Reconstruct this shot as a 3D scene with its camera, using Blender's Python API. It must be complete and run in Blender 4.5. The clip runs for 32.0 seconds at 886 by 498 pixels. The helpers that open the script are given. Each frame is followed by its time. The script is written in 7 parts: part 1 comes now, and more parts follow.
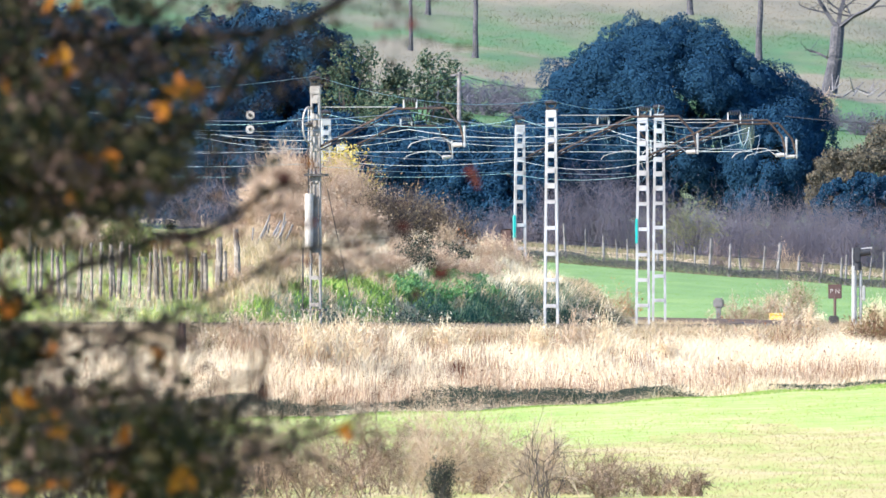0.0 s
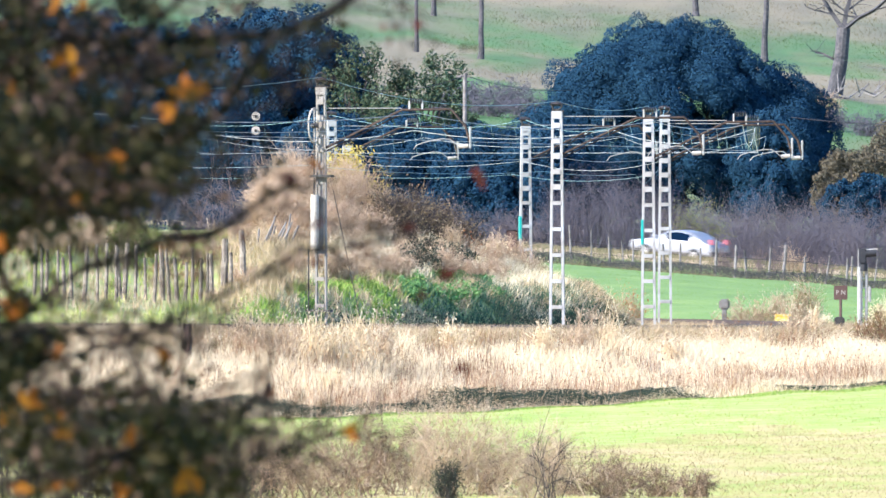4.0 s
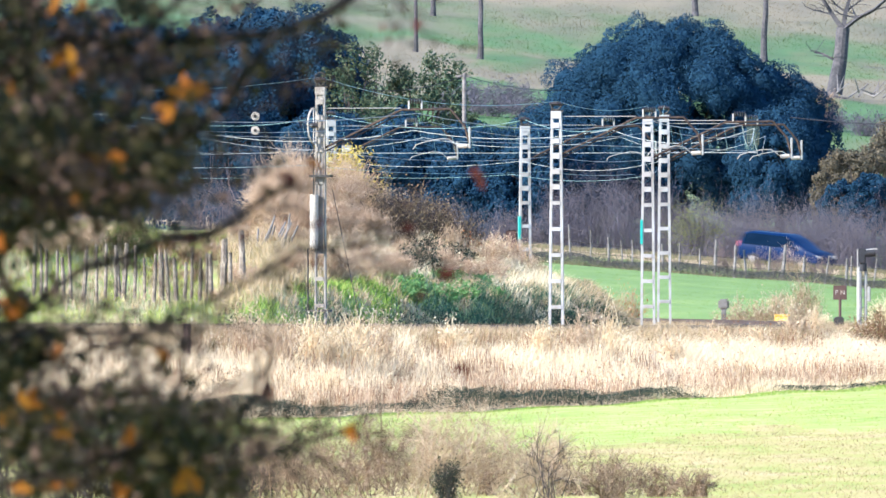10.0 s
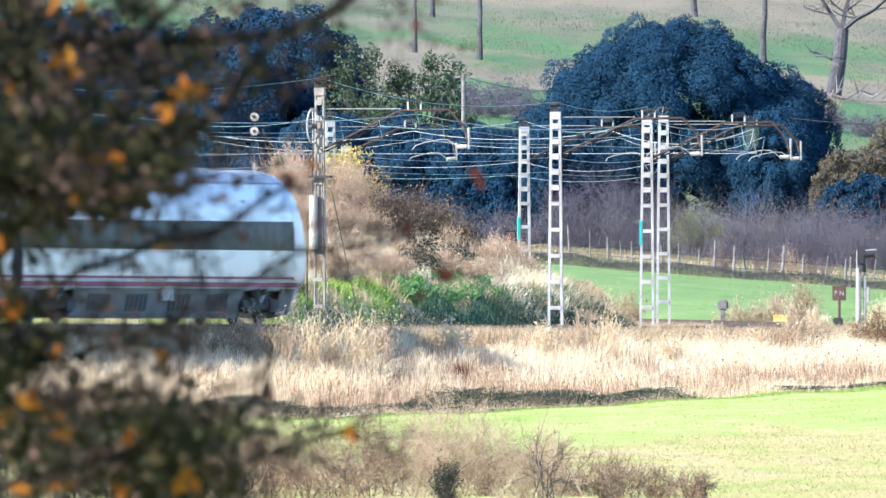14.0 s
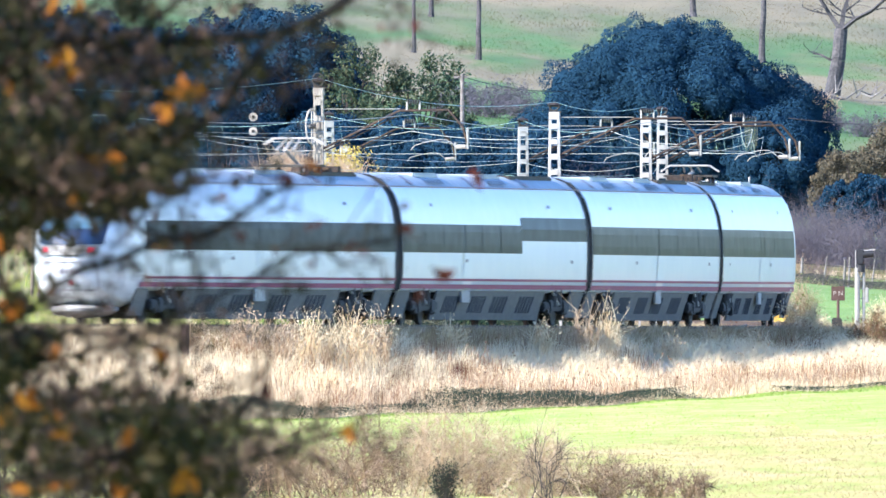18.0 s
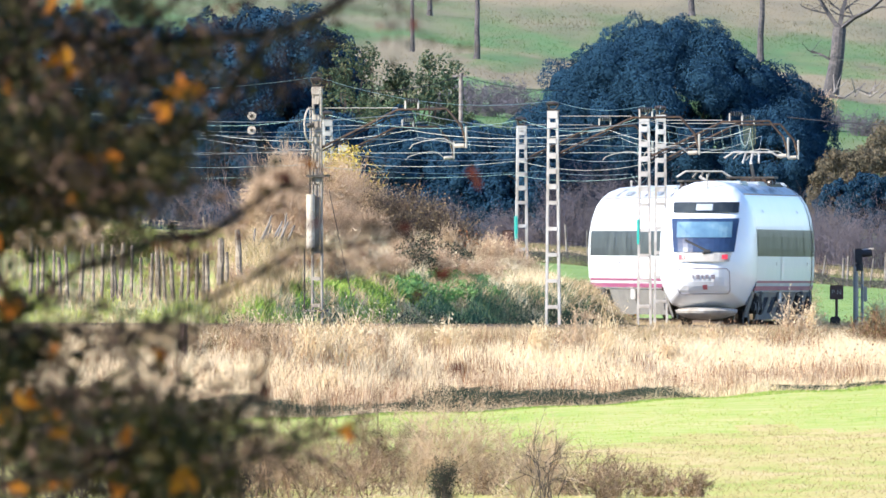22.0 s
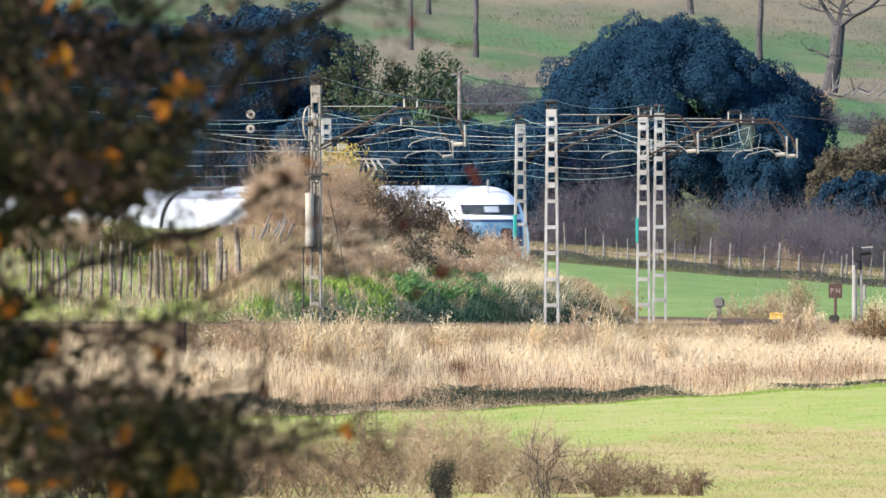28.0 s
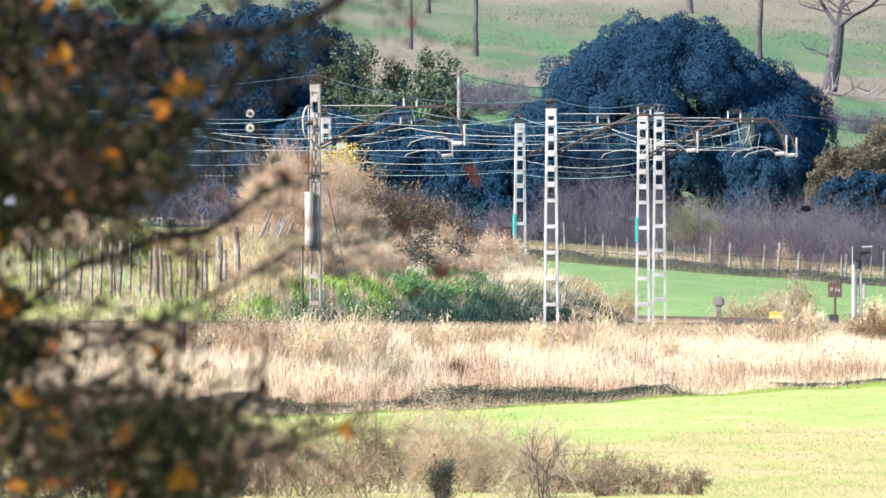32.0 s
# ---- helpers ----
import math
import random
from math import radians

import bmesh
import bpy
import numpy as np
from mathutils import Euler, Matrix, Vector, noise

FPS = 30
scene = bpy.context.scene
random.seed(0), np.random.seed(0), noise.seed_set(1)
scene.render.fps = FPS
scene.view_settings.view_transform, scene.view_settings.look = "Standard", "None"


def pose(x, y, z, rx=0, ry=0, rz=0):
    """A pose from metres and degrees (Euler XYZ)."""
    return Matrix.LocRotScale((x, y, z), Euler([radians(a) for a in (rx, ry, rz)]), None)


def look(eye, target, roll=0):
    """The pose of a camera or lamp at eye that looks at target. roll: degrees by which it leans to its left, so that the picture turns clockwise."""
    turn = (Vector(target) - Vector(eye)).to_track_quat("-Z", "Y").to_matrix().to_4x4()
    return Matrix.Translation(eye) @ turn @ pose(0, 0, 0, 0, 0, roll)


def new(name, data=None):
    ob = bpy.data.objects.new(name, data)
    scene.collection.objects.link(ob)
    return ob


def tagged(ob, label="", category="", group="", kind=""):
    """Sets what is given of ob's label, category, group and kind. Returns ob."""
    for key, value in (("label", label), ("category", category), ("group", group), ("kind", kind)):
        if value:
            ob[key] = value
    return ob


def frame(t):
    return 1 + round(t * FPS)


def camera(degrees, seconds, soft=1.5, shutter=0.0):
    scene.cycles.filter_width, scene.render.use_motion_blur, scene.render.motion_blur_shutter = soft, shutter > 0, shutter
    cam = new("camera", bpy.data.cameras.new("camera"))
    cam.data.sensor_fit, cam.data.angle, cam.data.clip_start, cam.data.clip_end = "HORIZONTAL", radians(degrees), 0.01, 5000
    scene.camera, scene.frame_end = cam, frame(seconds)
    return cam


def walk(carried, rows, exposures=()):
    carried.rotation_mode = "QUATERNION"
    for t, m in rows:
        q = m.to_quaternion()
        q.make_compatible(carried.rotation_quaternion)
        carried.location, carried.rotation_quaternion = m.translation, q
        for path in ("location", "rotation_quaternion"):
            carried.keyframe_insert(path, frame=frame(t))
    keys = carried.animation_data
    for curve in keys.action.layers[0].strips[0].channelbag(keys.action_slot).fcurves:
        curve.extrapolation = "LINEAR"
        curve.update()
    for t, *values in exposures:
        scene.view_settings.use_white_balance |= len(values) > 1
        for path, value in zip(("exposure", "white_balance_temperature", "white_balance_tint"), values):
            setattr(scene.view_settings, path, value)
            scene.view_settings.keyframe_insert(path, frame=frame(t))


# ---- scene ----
# ---- camera ----
EYE = (0.0, 0.0, 0.0)
cam = camera(1.3827, 32.0, soft=1.6, shutter=0.4)
cam.data.dof.use_dof = True
cam.data.dof.focus_distance = 1120.0
cam.data.dof.aperture_fstop = cam.data.lens * 0.001 / 0.031

walk(cam, [
        (0.0, look(EYE, (0.1413, 1000.0, 3.1880))),
        (0.1, look(EYE, (0.0831, 1000.0, 3.1891))),
        (0.2, look(EYE, (-0.0092, 1000.0, 3.1906))),
        (0.3, look(EYE, (-0.0231, 1000.0, 3.1906))),
        (1.0, look(EYE, (-0.0234, 1000.0, 3.1952))),
        (2.0, look(EYE, (-0.0234, 1000.0, 3.2014))),
        (3.0, look(EYE, (-0.0231, 1000.0, 3.2106))),
        (3.5, look(EYE, (-0.0200, 1000.0, 3.2198))),
        (5.5, look(EYE, (-0.0015, 1000.0, 3.2183))),
        (9.0, look(EYE, (0.0000, 1000.0, 3.2168))),
        (11.0, look(EYE, (0.0062, 1000.0, 3.2183))),
        (12.0, look(EYE, (0.0108, 1000.0, 3.2183))),
        (13.0, look(EYE, (0.0200, 1000.0, 3.2229))),
        (13.5, look(EYE, (0.0231, 1000.0, 3.2368))),
        (14.5, look(EYE, (0.0262, 1000.0, 3.2368))),
        (16.5, look(EYE, (0.0385, 1000.0, 3.2414))),
        (17.5, look(EYE, (0.0477, 1000.0, 3.2414))),
        (18.5, look(EYE, (0.0646, 1000.0, 3.2383))),
        (19.5, look(EYE, (0.0723, 1000.0, 3.2260))),
        (20.5, look(EYE, (0.0739, 1000.0, 3.2183))),
        (21.5, look(EYE, (0.0893, 1000.0, 3.2168))),
        (22.5, look(EYE, (0.1000, 1000.0, 3.2060))),
        (23.5, look(EYE, (0.1000, 1000.0, 3.2014))),
        (24.5, look(EYE, (0.1093, 1000.0, 3.1906))),
        (25.5, look(EYE, (0.1154, 1000.0, 3.1860))),
        (27.5, look(EYE, (0.1247, 1000.0, 3.1706))),
        (28.5, look(EYE, (0.1401, 1000.0, 3.1691))),
        (29.0, look(EYE, (0.1524, 1000.0, 3.1675))),
        (30.0, look(EYE, (0.1431, 1000.0, 3.1598))),
        (31.0, look(EYE, (0.1401, 1000.0, 3.1583))),
        (32.0, look(EYE, (0.1408, 1000.0, 3.1475)))],
     exposures=[(0.0, 1.52, 5050, 14), (13.0, 1.52, 5050, 14), (14.5, 1.56, 5000, 14), (17.0, 1.68, 5000, 14), (18.5, 1.60, 5050, 14), (20.0, 1.48, 5300, 14), (23.0, 1.27, 5450, 14), (25.5, 0.96, 5550, 14), (28.5, 0.96, 5550, 14), (31.5, 1.50, 5350, 15), (32.0, 1.50, 5350, 15)])

# ---- sky and sun ----
SUN_FROM = Vector((-0.87, -0.51, 0.62)).normalized()
world = bpy.data.worlds.new("sky")
scene.world = world
world.use_nodes = True
wn, wl = world.node_tree.nodes, world.node_tree.links
sky = wn.new("ShaderNodeTexSky")
sky.sky_type, sky.sun_disc = "NISHITA", False
sky.sun_elevation = math.asin(SUN_FROM.z)
sky.sun_rotation = math.atan2(SUN_FROM.x, SUN_FROM.y)
wl.new(sky.outputs[0], wn["Background"].inputs[0])
wn["Background"].inputs[1].default_value = 0.10
sky.air_density, sky.dust_density, sky.ozone_density = 1.0, 0.2, 3.0
sun_data = bpy.data.lights.new("sun", "SUN")
sun_data.energy, sun_data.angle, sun_data.color = 4.9, radians(0.53), (1.0, 0.84, 0.60)
sun = new("sun", sun_data)
sun.matrix_world = look((-300, 900, 300), Vector((-300, 900, 300)) - SUN_FROM)

# ---- plan of the line: one circular curve ----
CX, CY, RAD, A0 = -435.82, 1160.37, 446.34, -0.2563
SPEED = 22.44
CAR_ENDS = (-0.5, 28.3, 54.48, 80.66, 109.46)


def smooth(a, b, v):
    t = np.clip((np.asarray(v, float) - a) / (b - a), 0, 1)
    return t * t * (3 - 2 * t)


def rail_z(s):
    r = np.asarray(s, float) - 75
    return 1.22 + 0.0039 * 0.5 * (r + np.sqrt(r * r + 900))


def wire_z(s):
    """The level from which the overhead line is hung."""
    r = np.asarray(s, float) - 75
    return 1.22 + 0.0057 * 0.5 * (r + np.sqrt(r * r + 900))


S_END = 200.0  # the curve runs out into a straight
A_END = A0 + S_END / RAD


def line(s, side=0.0):
    """The point of the line at s metres, side metres to its outer side."""
    a, e = A0 + min(s, S_END) / RAD, max(0.0, s - S_END)
    return CX + (RAD + side) * math.cos(a) - e * math.sin(a), CY + (RAD + side) * math.sin(a) + e * math.cos(a)


def line_sd(x, y):
    """The distance to the outer side of the line, and the place along it."""
    dx, dy = np.asarray(x, float) - CX, np.asarray(y, float) - CY
    r, a = np.hypot(dx, dy), np.arctan2(dy, dx)
    ca, sa = math.cos(A_END), math.sin(A_END)
    straight = a > A_END
    return np.where(straight, dx * ca + dy * sa, r) - RAD, np.where(straight, S_END + dy * ca - dx * sa, (a - A0) * RAD)


def heading(s):
    """The turn about z of a thing whose +y looks along the line."""
    return math.degrees(A0 + min(s, S_END) / RAD)


def ground_z(x, y):
    x, y = np.asarray(x, float), np.asarray(y, float)
    xc = np.clip(x, -60, 60)
    near = np.interp(y, [-600, 0, 300, 520, 700, 1080, 1180, 1230, 1500, 1745, 1756, 1790, 1900, 2350, 2900, 4900],
                     [-1.7, -1.7, -2.9, -3.3, -2.55, -0.98, 0.95, 1.55, 3.1, 4.55, 5.3, 5.4, 8.6, 26.5, 52, 60])
    near = near + 0.035 * xc * smooth(500, 1000, y) * (1 - smooth(1120, 1250, y))
    near = near - 0.075 * (xc - 10) * smooth(1300, 1750, y)
    sd, s = line_sd(x, y)
    s = np.clip(s, -160, 300)
    bed = rail_z(s) - 0.62
    outer = near + (bed - near) * (1 - smooth(2.2, 12.5, sd))
    reach = 8.0 + 4.9 * smooth(-4.0, -9.0, x)
    inside = -3.6 - sd
    step = 1.45 - 0.9 * smooth(-4.8, -7.2, x)
    hill = bed + step * smooth(0, 2.6, inside) + (4.35 - 0.12 * smooth(-4, -8, x) - bed - step) * (0.5 * smooth(1.0, reach + 1, inside) + 0.5 * np.clip((inside - 1.2) / reach, 0, 1))
    z = np.where(sd > 0, np.where(near > bed, np.where(sd < 12.5, outer, near), outer), hill)
    z = z + 0.10 * np.sin(x * 0.9 + y * 0.05) * np.sin(y * 0.11 + x * 0.3) * smooth(3, 6, np.abs(sd)) * (1 - 0.7 * smooth(12, 16, sd))
    return z


def gz(x, y):
    return float(ground_z(x, y))


# ---- materials ----
def mat(name, colours, rough=0.8, scale=8.0, broad=0.6, bump=0.0, metal=0.0, island=False, through_light=0.0, coat=0.0, detail=6.0, along=1.0, spec=None):
    """Two scales of variation between the colours; island: a colour of its own for each leaf or blade."""
    m = bpy.data.materials.new(name)
    m.use_nodes = True
    n, l = m.node_tree.nodes, m.node_tree.links
    bsdf = n["Principled BSDF"]
    co = n.new("ShaderNodeTexCoord")
    fine, wide = n.new("ShaderNodeTexNoise"), n.new("ShaderNodeTexNoise")
    fine.inputs["Scale"].default_value, fine.inputs["Detail"].default_value = scale, detail
    wide.inputs["Scale"].default_value, wide.inputs["Detail"].default_value = broad, 3.0
    spread = n.new("ShaderNodeMapping")
    spread.inputs["Scale"].default_value = (1.0, along, 1.0)
    l.new(co.outputs["Object"], spread.inputs["Vector"])
    l.new(spread.outputs[0], fine.inputs["Vector"]), l.new(spread.outputs[0], wide.inputs["Vector"])
    mix = n.new("ShaderNodeMath")
    mix.operation = "MULTIPLY_ADD"
    l.new(fine.outputs[0], mix.inputs[0])
    mix.inputs[1].default_value = 0.6
    half = n.new("ShaderNodeMath")
    half.operation = "MULTIPLY"
    half.inputs[1].default_value = 0.4
    l.new(wide.outputs[0], half.inputs[0]), l.new(half.outputs[0], mix.inputs[2])
    value = mix.outputs[0]
    if island:
        geo = n.new("ShaderNodeNewGeometry")
        both = n.new("ShaderNodeMath")
        both.operation = "MULTIPLY_ADD"
        both.inputs[1].default_value = 0.55
        l.new(geo.outputs["Random Per Island"], both.inputs[0])
        part_ = n.new("ShaderNodeMath")
        part_.operation = "MULTIPLY"
        part_.inputs[1].default_value = 0.45
        l.new(value, part_.inputs[0]), l.new(part_.outputs[0], both.inputs[2])
        value = both.outputs[0]
    ramp = n.new("ShaderNodeValToRGB")
    e = ramp.color_ramp.elements
    lo, hi = (0.08, 0.75) if island else (0.34, 0.66)
    e[0].position, e[-1].position = lo, hi
    while len(e) < len(colours):
        e.new(0.5)
    for i, c in enumerate(colours):
        e[i].position = lo + (hi - lo) * i / max(1, len(colours) - 1)
        e[i].color = (*c, 1)
    l.new(value, ramp.inputs[0]), l.new(ramp.outputs[0], bsdf.inputs["Base Color"])
    bsdf.inputs["Roughness"].default_value, bsdf.inputs["Metallic"].default_value = rough, metal
    bsdf.inputs["Coat Weight"].default_value = coat
    bsdf.inputs["Specular IOR Level"].default_value = (0.12 if island else 0.5) if spec is None else spec
    if bump:
        b = n.new("ShaderNodeBump")
        b.inputs["Strength"].default_value, b.inputs["Distance"].default_value = bump, 0.05
        l.new(fine.outputs[0], b.inputs["Height"]), l.new(b.outputs[0], bsdf.inputs["Normal"])
    if through_light:
        tr, mx = n.new("ShaderNodeBsdfTranslucent"), n.new("ShaderNodeMixShader")
        l.new(ramp.outputs[0], tr.inputs[0])
        mx.inputs[0].default_value = through_light
        l.new(bsdf.outputs[0], mx.inputs[1]), l.new(tr.outputs[0], mx.inputs[2])
        l.new(mx.outputs[0], n["Material Output"].inputs[0])
    return m


def pasture(name, island):
    """Hillside grazing in strips that follow the slope: green flushes between dry tan swathes."""
    m = mat(name, [(0.72, 0.72, 0.72), (1.0, 1.0, 1.0), (1.25, 1.22, 1.18)], 0.95, 0.35, 0.10, 0.5, along=0.14, island=island, through_light=0.45 if island else 0.0)
    n, l = m.node_tree.nodes, m.node_tree.links
    tone = next(q for q in n if q.type == "VALTORGB")
    co, sep = n.new("ShaderNodeTexCoord"), n.new("ShaderNodeSeparateXYZ")
    l.new(co.outputs["Object"], sep.inputs[0])
    stretch, patch = n.new("ShaderNodeMapping"), n.new("ShaderNodeTexNoise")
    stretch.inputs["Scale"].default_value = (1.0, 0.16, 1.0)
    patch.inputs["Scale"].default_value, patch.inputs["Detail"].default_value = 0.16, 5.0
    l.new(co.outputs["Object"], stretch.inputs[0]), l.new(stretch.outputs[0], patch.inputs["Vector"])
    up = n.new("ShaderNodeMath")
    up.operation = "MULTIPLY_ADD"
    up.inputs[1].default_value, up.inputs[2].default_value = 190.0, -95.0
    l.new(patch.outputs[0], up.inputs[0])
    lean = n.new("ShaderNodeMath")  # the strips climb a little across the slope
    lean.operation = "MULTIPLY_ADD"
    lean.inputs[1].default_value = -1.1
    l.new(sep.outputs["X"], lean.inputs[0]), l.new(up.outputs[0], lean.inputs[2])
    add = n.new("ShaderNodeMath")
    l.new(lean.outputs[0], add.inputs[0]), l.new(sep.outputs["Y"], add.inputs[1])
    rng_ = n.new("ShaderNodeMapRange")
    rng_.inputs["From Min"].default_value, rng_.inputs["From Max"].default_value = 1960.0, 2260.0
    l.new(add.outputs[0], rng_.inputs["Value"])
    strips = n.new("ShaderNodeValToRGB")
    e = strips.color_ramp.elements
    green, soft, tan, dry = (0.07, 0.145, 0.034, 1), (0.11, 0.14, 0.045, 1), (0.155, 0.145, 0.074, 1), (0.195, 0.163, 0.092, 1)
    rows = ((0.0, soft), (0.16, green), (0.29, green), (0.35, dry), (0.50, dry), (0.55, soft), (0.62, green), (0.72, soft), (0.80, tan), (0.93, dry))
    e[0].color, e[1].position, e[1].color = rows[0][1], rows[-1][0], rows[-1][1]
    for at, colour in rows[1:-1]:
        e.new(at).color = colour
    l.new(rng_.outputs[0], strips.inputs[0])
    mul = n.new("ShaderNodeMix")
    mul.data_type, mul.blend_type = "RGBA", "MULTIPLY"
    mul.inputs[0].default_value = 1.0
    l.new(strips.outputs[0], mul.inputs[6]), l.new(tone.outputs[0], mul.inputs[7])
    for link in list(tone.outputs[0].links):
        if link.to_node != mul:
            l.new(mul.outputs[2], link.to_socket)
    return m


def glow(name, colour, strength):
    m = mat(name, [colour, colour], 0.3)
    b = m.node_tree.nodes["Principled BSDF"]
    b.inputs["Emission Color"].default_value, b.inputs["Emission Strength"].default_value = (*colour, 1), strength
    return m


M_FIELD = mat("sown_field", [(0.22, 0.31, 0.03), (0.29, 0.36, 0.05), (0.36, 0.37, 0.09), (0.43, 0.39, 0.14)], 0.9, 1.2, 0.10, 0.5, along=0.15)
M_STUBBLE = mat("stubble", [(0.27, 0.31, 0.04), (0.34, 0.33, 0.07), (0.40, 0.335, 0.105), (0.45, 0.35, 0.15)], 0.95, 0.8, 0.2, 0.8, along=0.12)
M_MEADOW = mat("far_meadow", [(0.12, 0.20, 0.032), (0.16, 0.25, 0.045), (0.21, 0.29, 0.06)], 0.9, 0.5, 0.06, 0.4, along=0.1)
M_HILL = pasture("hill_pasture", False)
M_BANK = mat("dry_soil", [(0.40, 0.28, 0.16), (0.58, 0.43, 0.26), (0.70, 0.55, 0.36)], 0.95, 3.0, 0.3, 0.6)
M_MOUND = mat("mound_turf", [(0.22, 0.31, 0.06), (0.32, 0.37, 0.09), (0.44, 0.40, 0.17), (0.48, 0.38, 0.20)], 0.95, 1.2, 0.25, 0.6)
M_DARKTURF = mat("dark_turf", [(0.020, 0.040, 0.030), (0.035, 0.055, 0.036), (0.07, 0.08, 0.045)], 0.95, 3.0, 0.4, 0.8)
M_BALLAST = mat("ballast", [(0.07, 0.055, 0.045), (0.15, 0.12, 0.095), (0.24, 0.20, 0.16)], 0.95, 14, 0.5, 1.0)
M_ASPHALT = mat("asphalt", [(0.045, 0.045, 0.05), (0.065, 0.065, 0.07)], 0.85, 9, 0.3, 0.3)
M_RAIL = mat("rail_steel", [(0.06, 0.04, 0.03), (0.12, 0.085, 0.065)], 0.6, 20, 1, 0.2, 0.3)
M_SLEEPER = mat("sleeper_concrete", [(0.13, 0.11, 0.09), (0.22, 0.19, 0.16)], 0.9, 12, 0.8, 0.3)
M_DRY = mat("dry_grass_blades", [(0.645, 0.485, 0.285), (0.745, 0.60, 0.38), (0.81, 0.69, 0.46), (0.85, 0.76, 0.54)], 0.8, 3, 0.25, island=True, through_light=0.35)
M_WEED = mat("brown_weeds", [(0.10, 0.055, 0.035), (0.20, 0.11, 0.06), (0.32, 0.2, 0.12)], 0.85, 3, 0.4, island=True, through_light=0.15)
M_GREENGRASS = mat("green_blades", [(0.10, 0.20, 0.03), (0.18, 0.31, 0.045), (0.28, 0.39, 0.07), (0.38, 0.41, 0.12)], 0.8, 3, 0.3, island=True, through_light=0.3)
# the blue of the distance haze is mixed into this leaf colour
M_OAK = mat("haze_blue_oak_leaves", [(0.018, 0.046, 0.084), (0.020, 0.050, 0.090), (0.023, 0.055, 0.094), (0.027, 0.061, 0.098)], 0.95, 1.5, 0.35, island=True, through_light=0.1, spec=0.0)
M_HILLGRASS = pasture("hill_grass_blades", True)
M_VERGE = mat("verge_grass_blades", [(0.085, 0.12, 0.045), (0.15, 0.155, 0.07), (0.22, 0.19, 0.11), (0.28, 0.225, 0.15)], 0.9, 0.3, 0.05, island=True, through_light=0.2)
M_LIME = mat("young_crop", [(0.25, 0.36, 0.04), (0.33, 0.43, 0.06), (0.42, 0.45, 0.11), (0.50, 0.46, 0.18)], 0.85, 1.5, 0.08, island=True, through_light=0.3)
M_MEADOWGRASS = mat("meadow_blades", [(0.12, 0.20, 0.032), (0.17, 0.27, 0.045), (0.23, 0.31, 0.065)], 0.9, 1.0, 0.1, island=True, through_light=0.25)
M_OLIVE = mat("olive_leaves", [(0.028, 0.060, 0.048), (0.050, 0.088, 0.058), (0.085, 0.118, 0.068), (0.14, 0.148, 0.078)], 0.8, 3, 0.4, island=True, through_light=0.2, spec=0.05)
# brown twigs tinted bluish to carry the haze over the far road
M_SCRUB = mat("haze_tinted_scrub_twigs", [(0.108, 0.106, 0.138), (0.121, 0.115, 0.144), (0.136, 0.126, 0.146), (0.154, 0.138, 0.144)], 0.9, 0.8, 0.12, island=True, through_light=0.15)
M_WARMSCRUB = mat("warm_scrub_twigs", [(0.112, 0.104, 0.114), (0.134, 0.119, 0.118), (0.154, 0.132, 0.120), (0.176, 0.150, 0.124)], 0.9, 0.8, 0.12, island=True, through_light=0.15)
M_DARKVERGE = mat("dark_verge_weeds", [(0.040, 0.046, 0.052), (0.060, 0.062, 0.064), (0.085, 0.080, 0.076), (0.13, 0.115, 0.095)], 0.9, 1.0, 0.2, island=True, through_light=0.15, spec=0.05)
M_MAUVE = mat("mauve_dead_twigs", [(0.15, 0.115, 0.12), (0.22, 0.165, 0.16), (0.30, 0.225, 0.20)], 0.9, 1.5, 0.3, island=True, through_light=0.2)
M_BRAMBLE = mat("bramble_twigs", [(0.24, 0.155, 0.105), (0.43, 0.30, 0.20), (0.60, 0.45, 0.31), (0.70, 0.57, 0.41)], 0.85, 2, 0.5, island=True, through_light=0.35)
M_DARKBUSH = mat("dark_bush_leaves", [(0.05, 0.055, 0.035), (0.10, 0.09, 0.05), (0.20, 0.16, 0.075), (0.32, 0.27, 0.11)], 0.8, 2, 0.5, island=True, through_light=0.2)
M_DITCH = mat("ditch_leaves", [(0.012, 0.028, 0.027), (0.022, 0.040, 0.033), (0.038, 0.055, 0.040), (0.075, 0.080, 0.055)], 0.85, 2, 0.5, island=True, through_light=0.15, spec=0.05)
# green darkened and blued to give the mound's flank its shade
M_SHADEGREEN = mat("shaded_green_blades", [(0.030, 0.078, 0.060), (0.050, 0.110, 0.072), (0.085, 0.155, 0.085), (0.18, 0.23, 0.12)], 0.85, 2, 0.3, island=True, through_light=0.2)
M_PALEGREEN = mat("pale_green_blades", [(0.36, 0.42, 0.11), (0.50, 0.52, 0.18), (0.62, 0.58, 0.26), (0.70, 0.63, 0.35)], 0.85, 2, 0.3, island=True, through_light=0.35)
M_YELLOW = mat("yellow_leaves", [(0.32, 0.27, 0.05), (0.52, 0.42, 0.07), (0.68, 0.54, 0.12)], 0.7, 2, 0.5, island=True, through_light=0.3)
M_REDLEAF = mat("red_leaves", [(0.30, 0.07, 0.03), (0.50, 0.17, 0.06), (0.6, 0.30, 0.12)], 0.7, 2, 0.5, island=True, through_light=0.3)
M_BARK = mat("grey_bark", [(0.035, 0.034, 0.038), (0.07, 0.065, 0.068), (0.13, 0.115, 0.11)], 0.9, 7, 0.8, 0.8)
M_DARKBARK = mat("dark_bark", [(0.035, 0.028, 0.024), (0.07, 0.055, 0.045)], 0.9, 8, 0.8, 0.6)
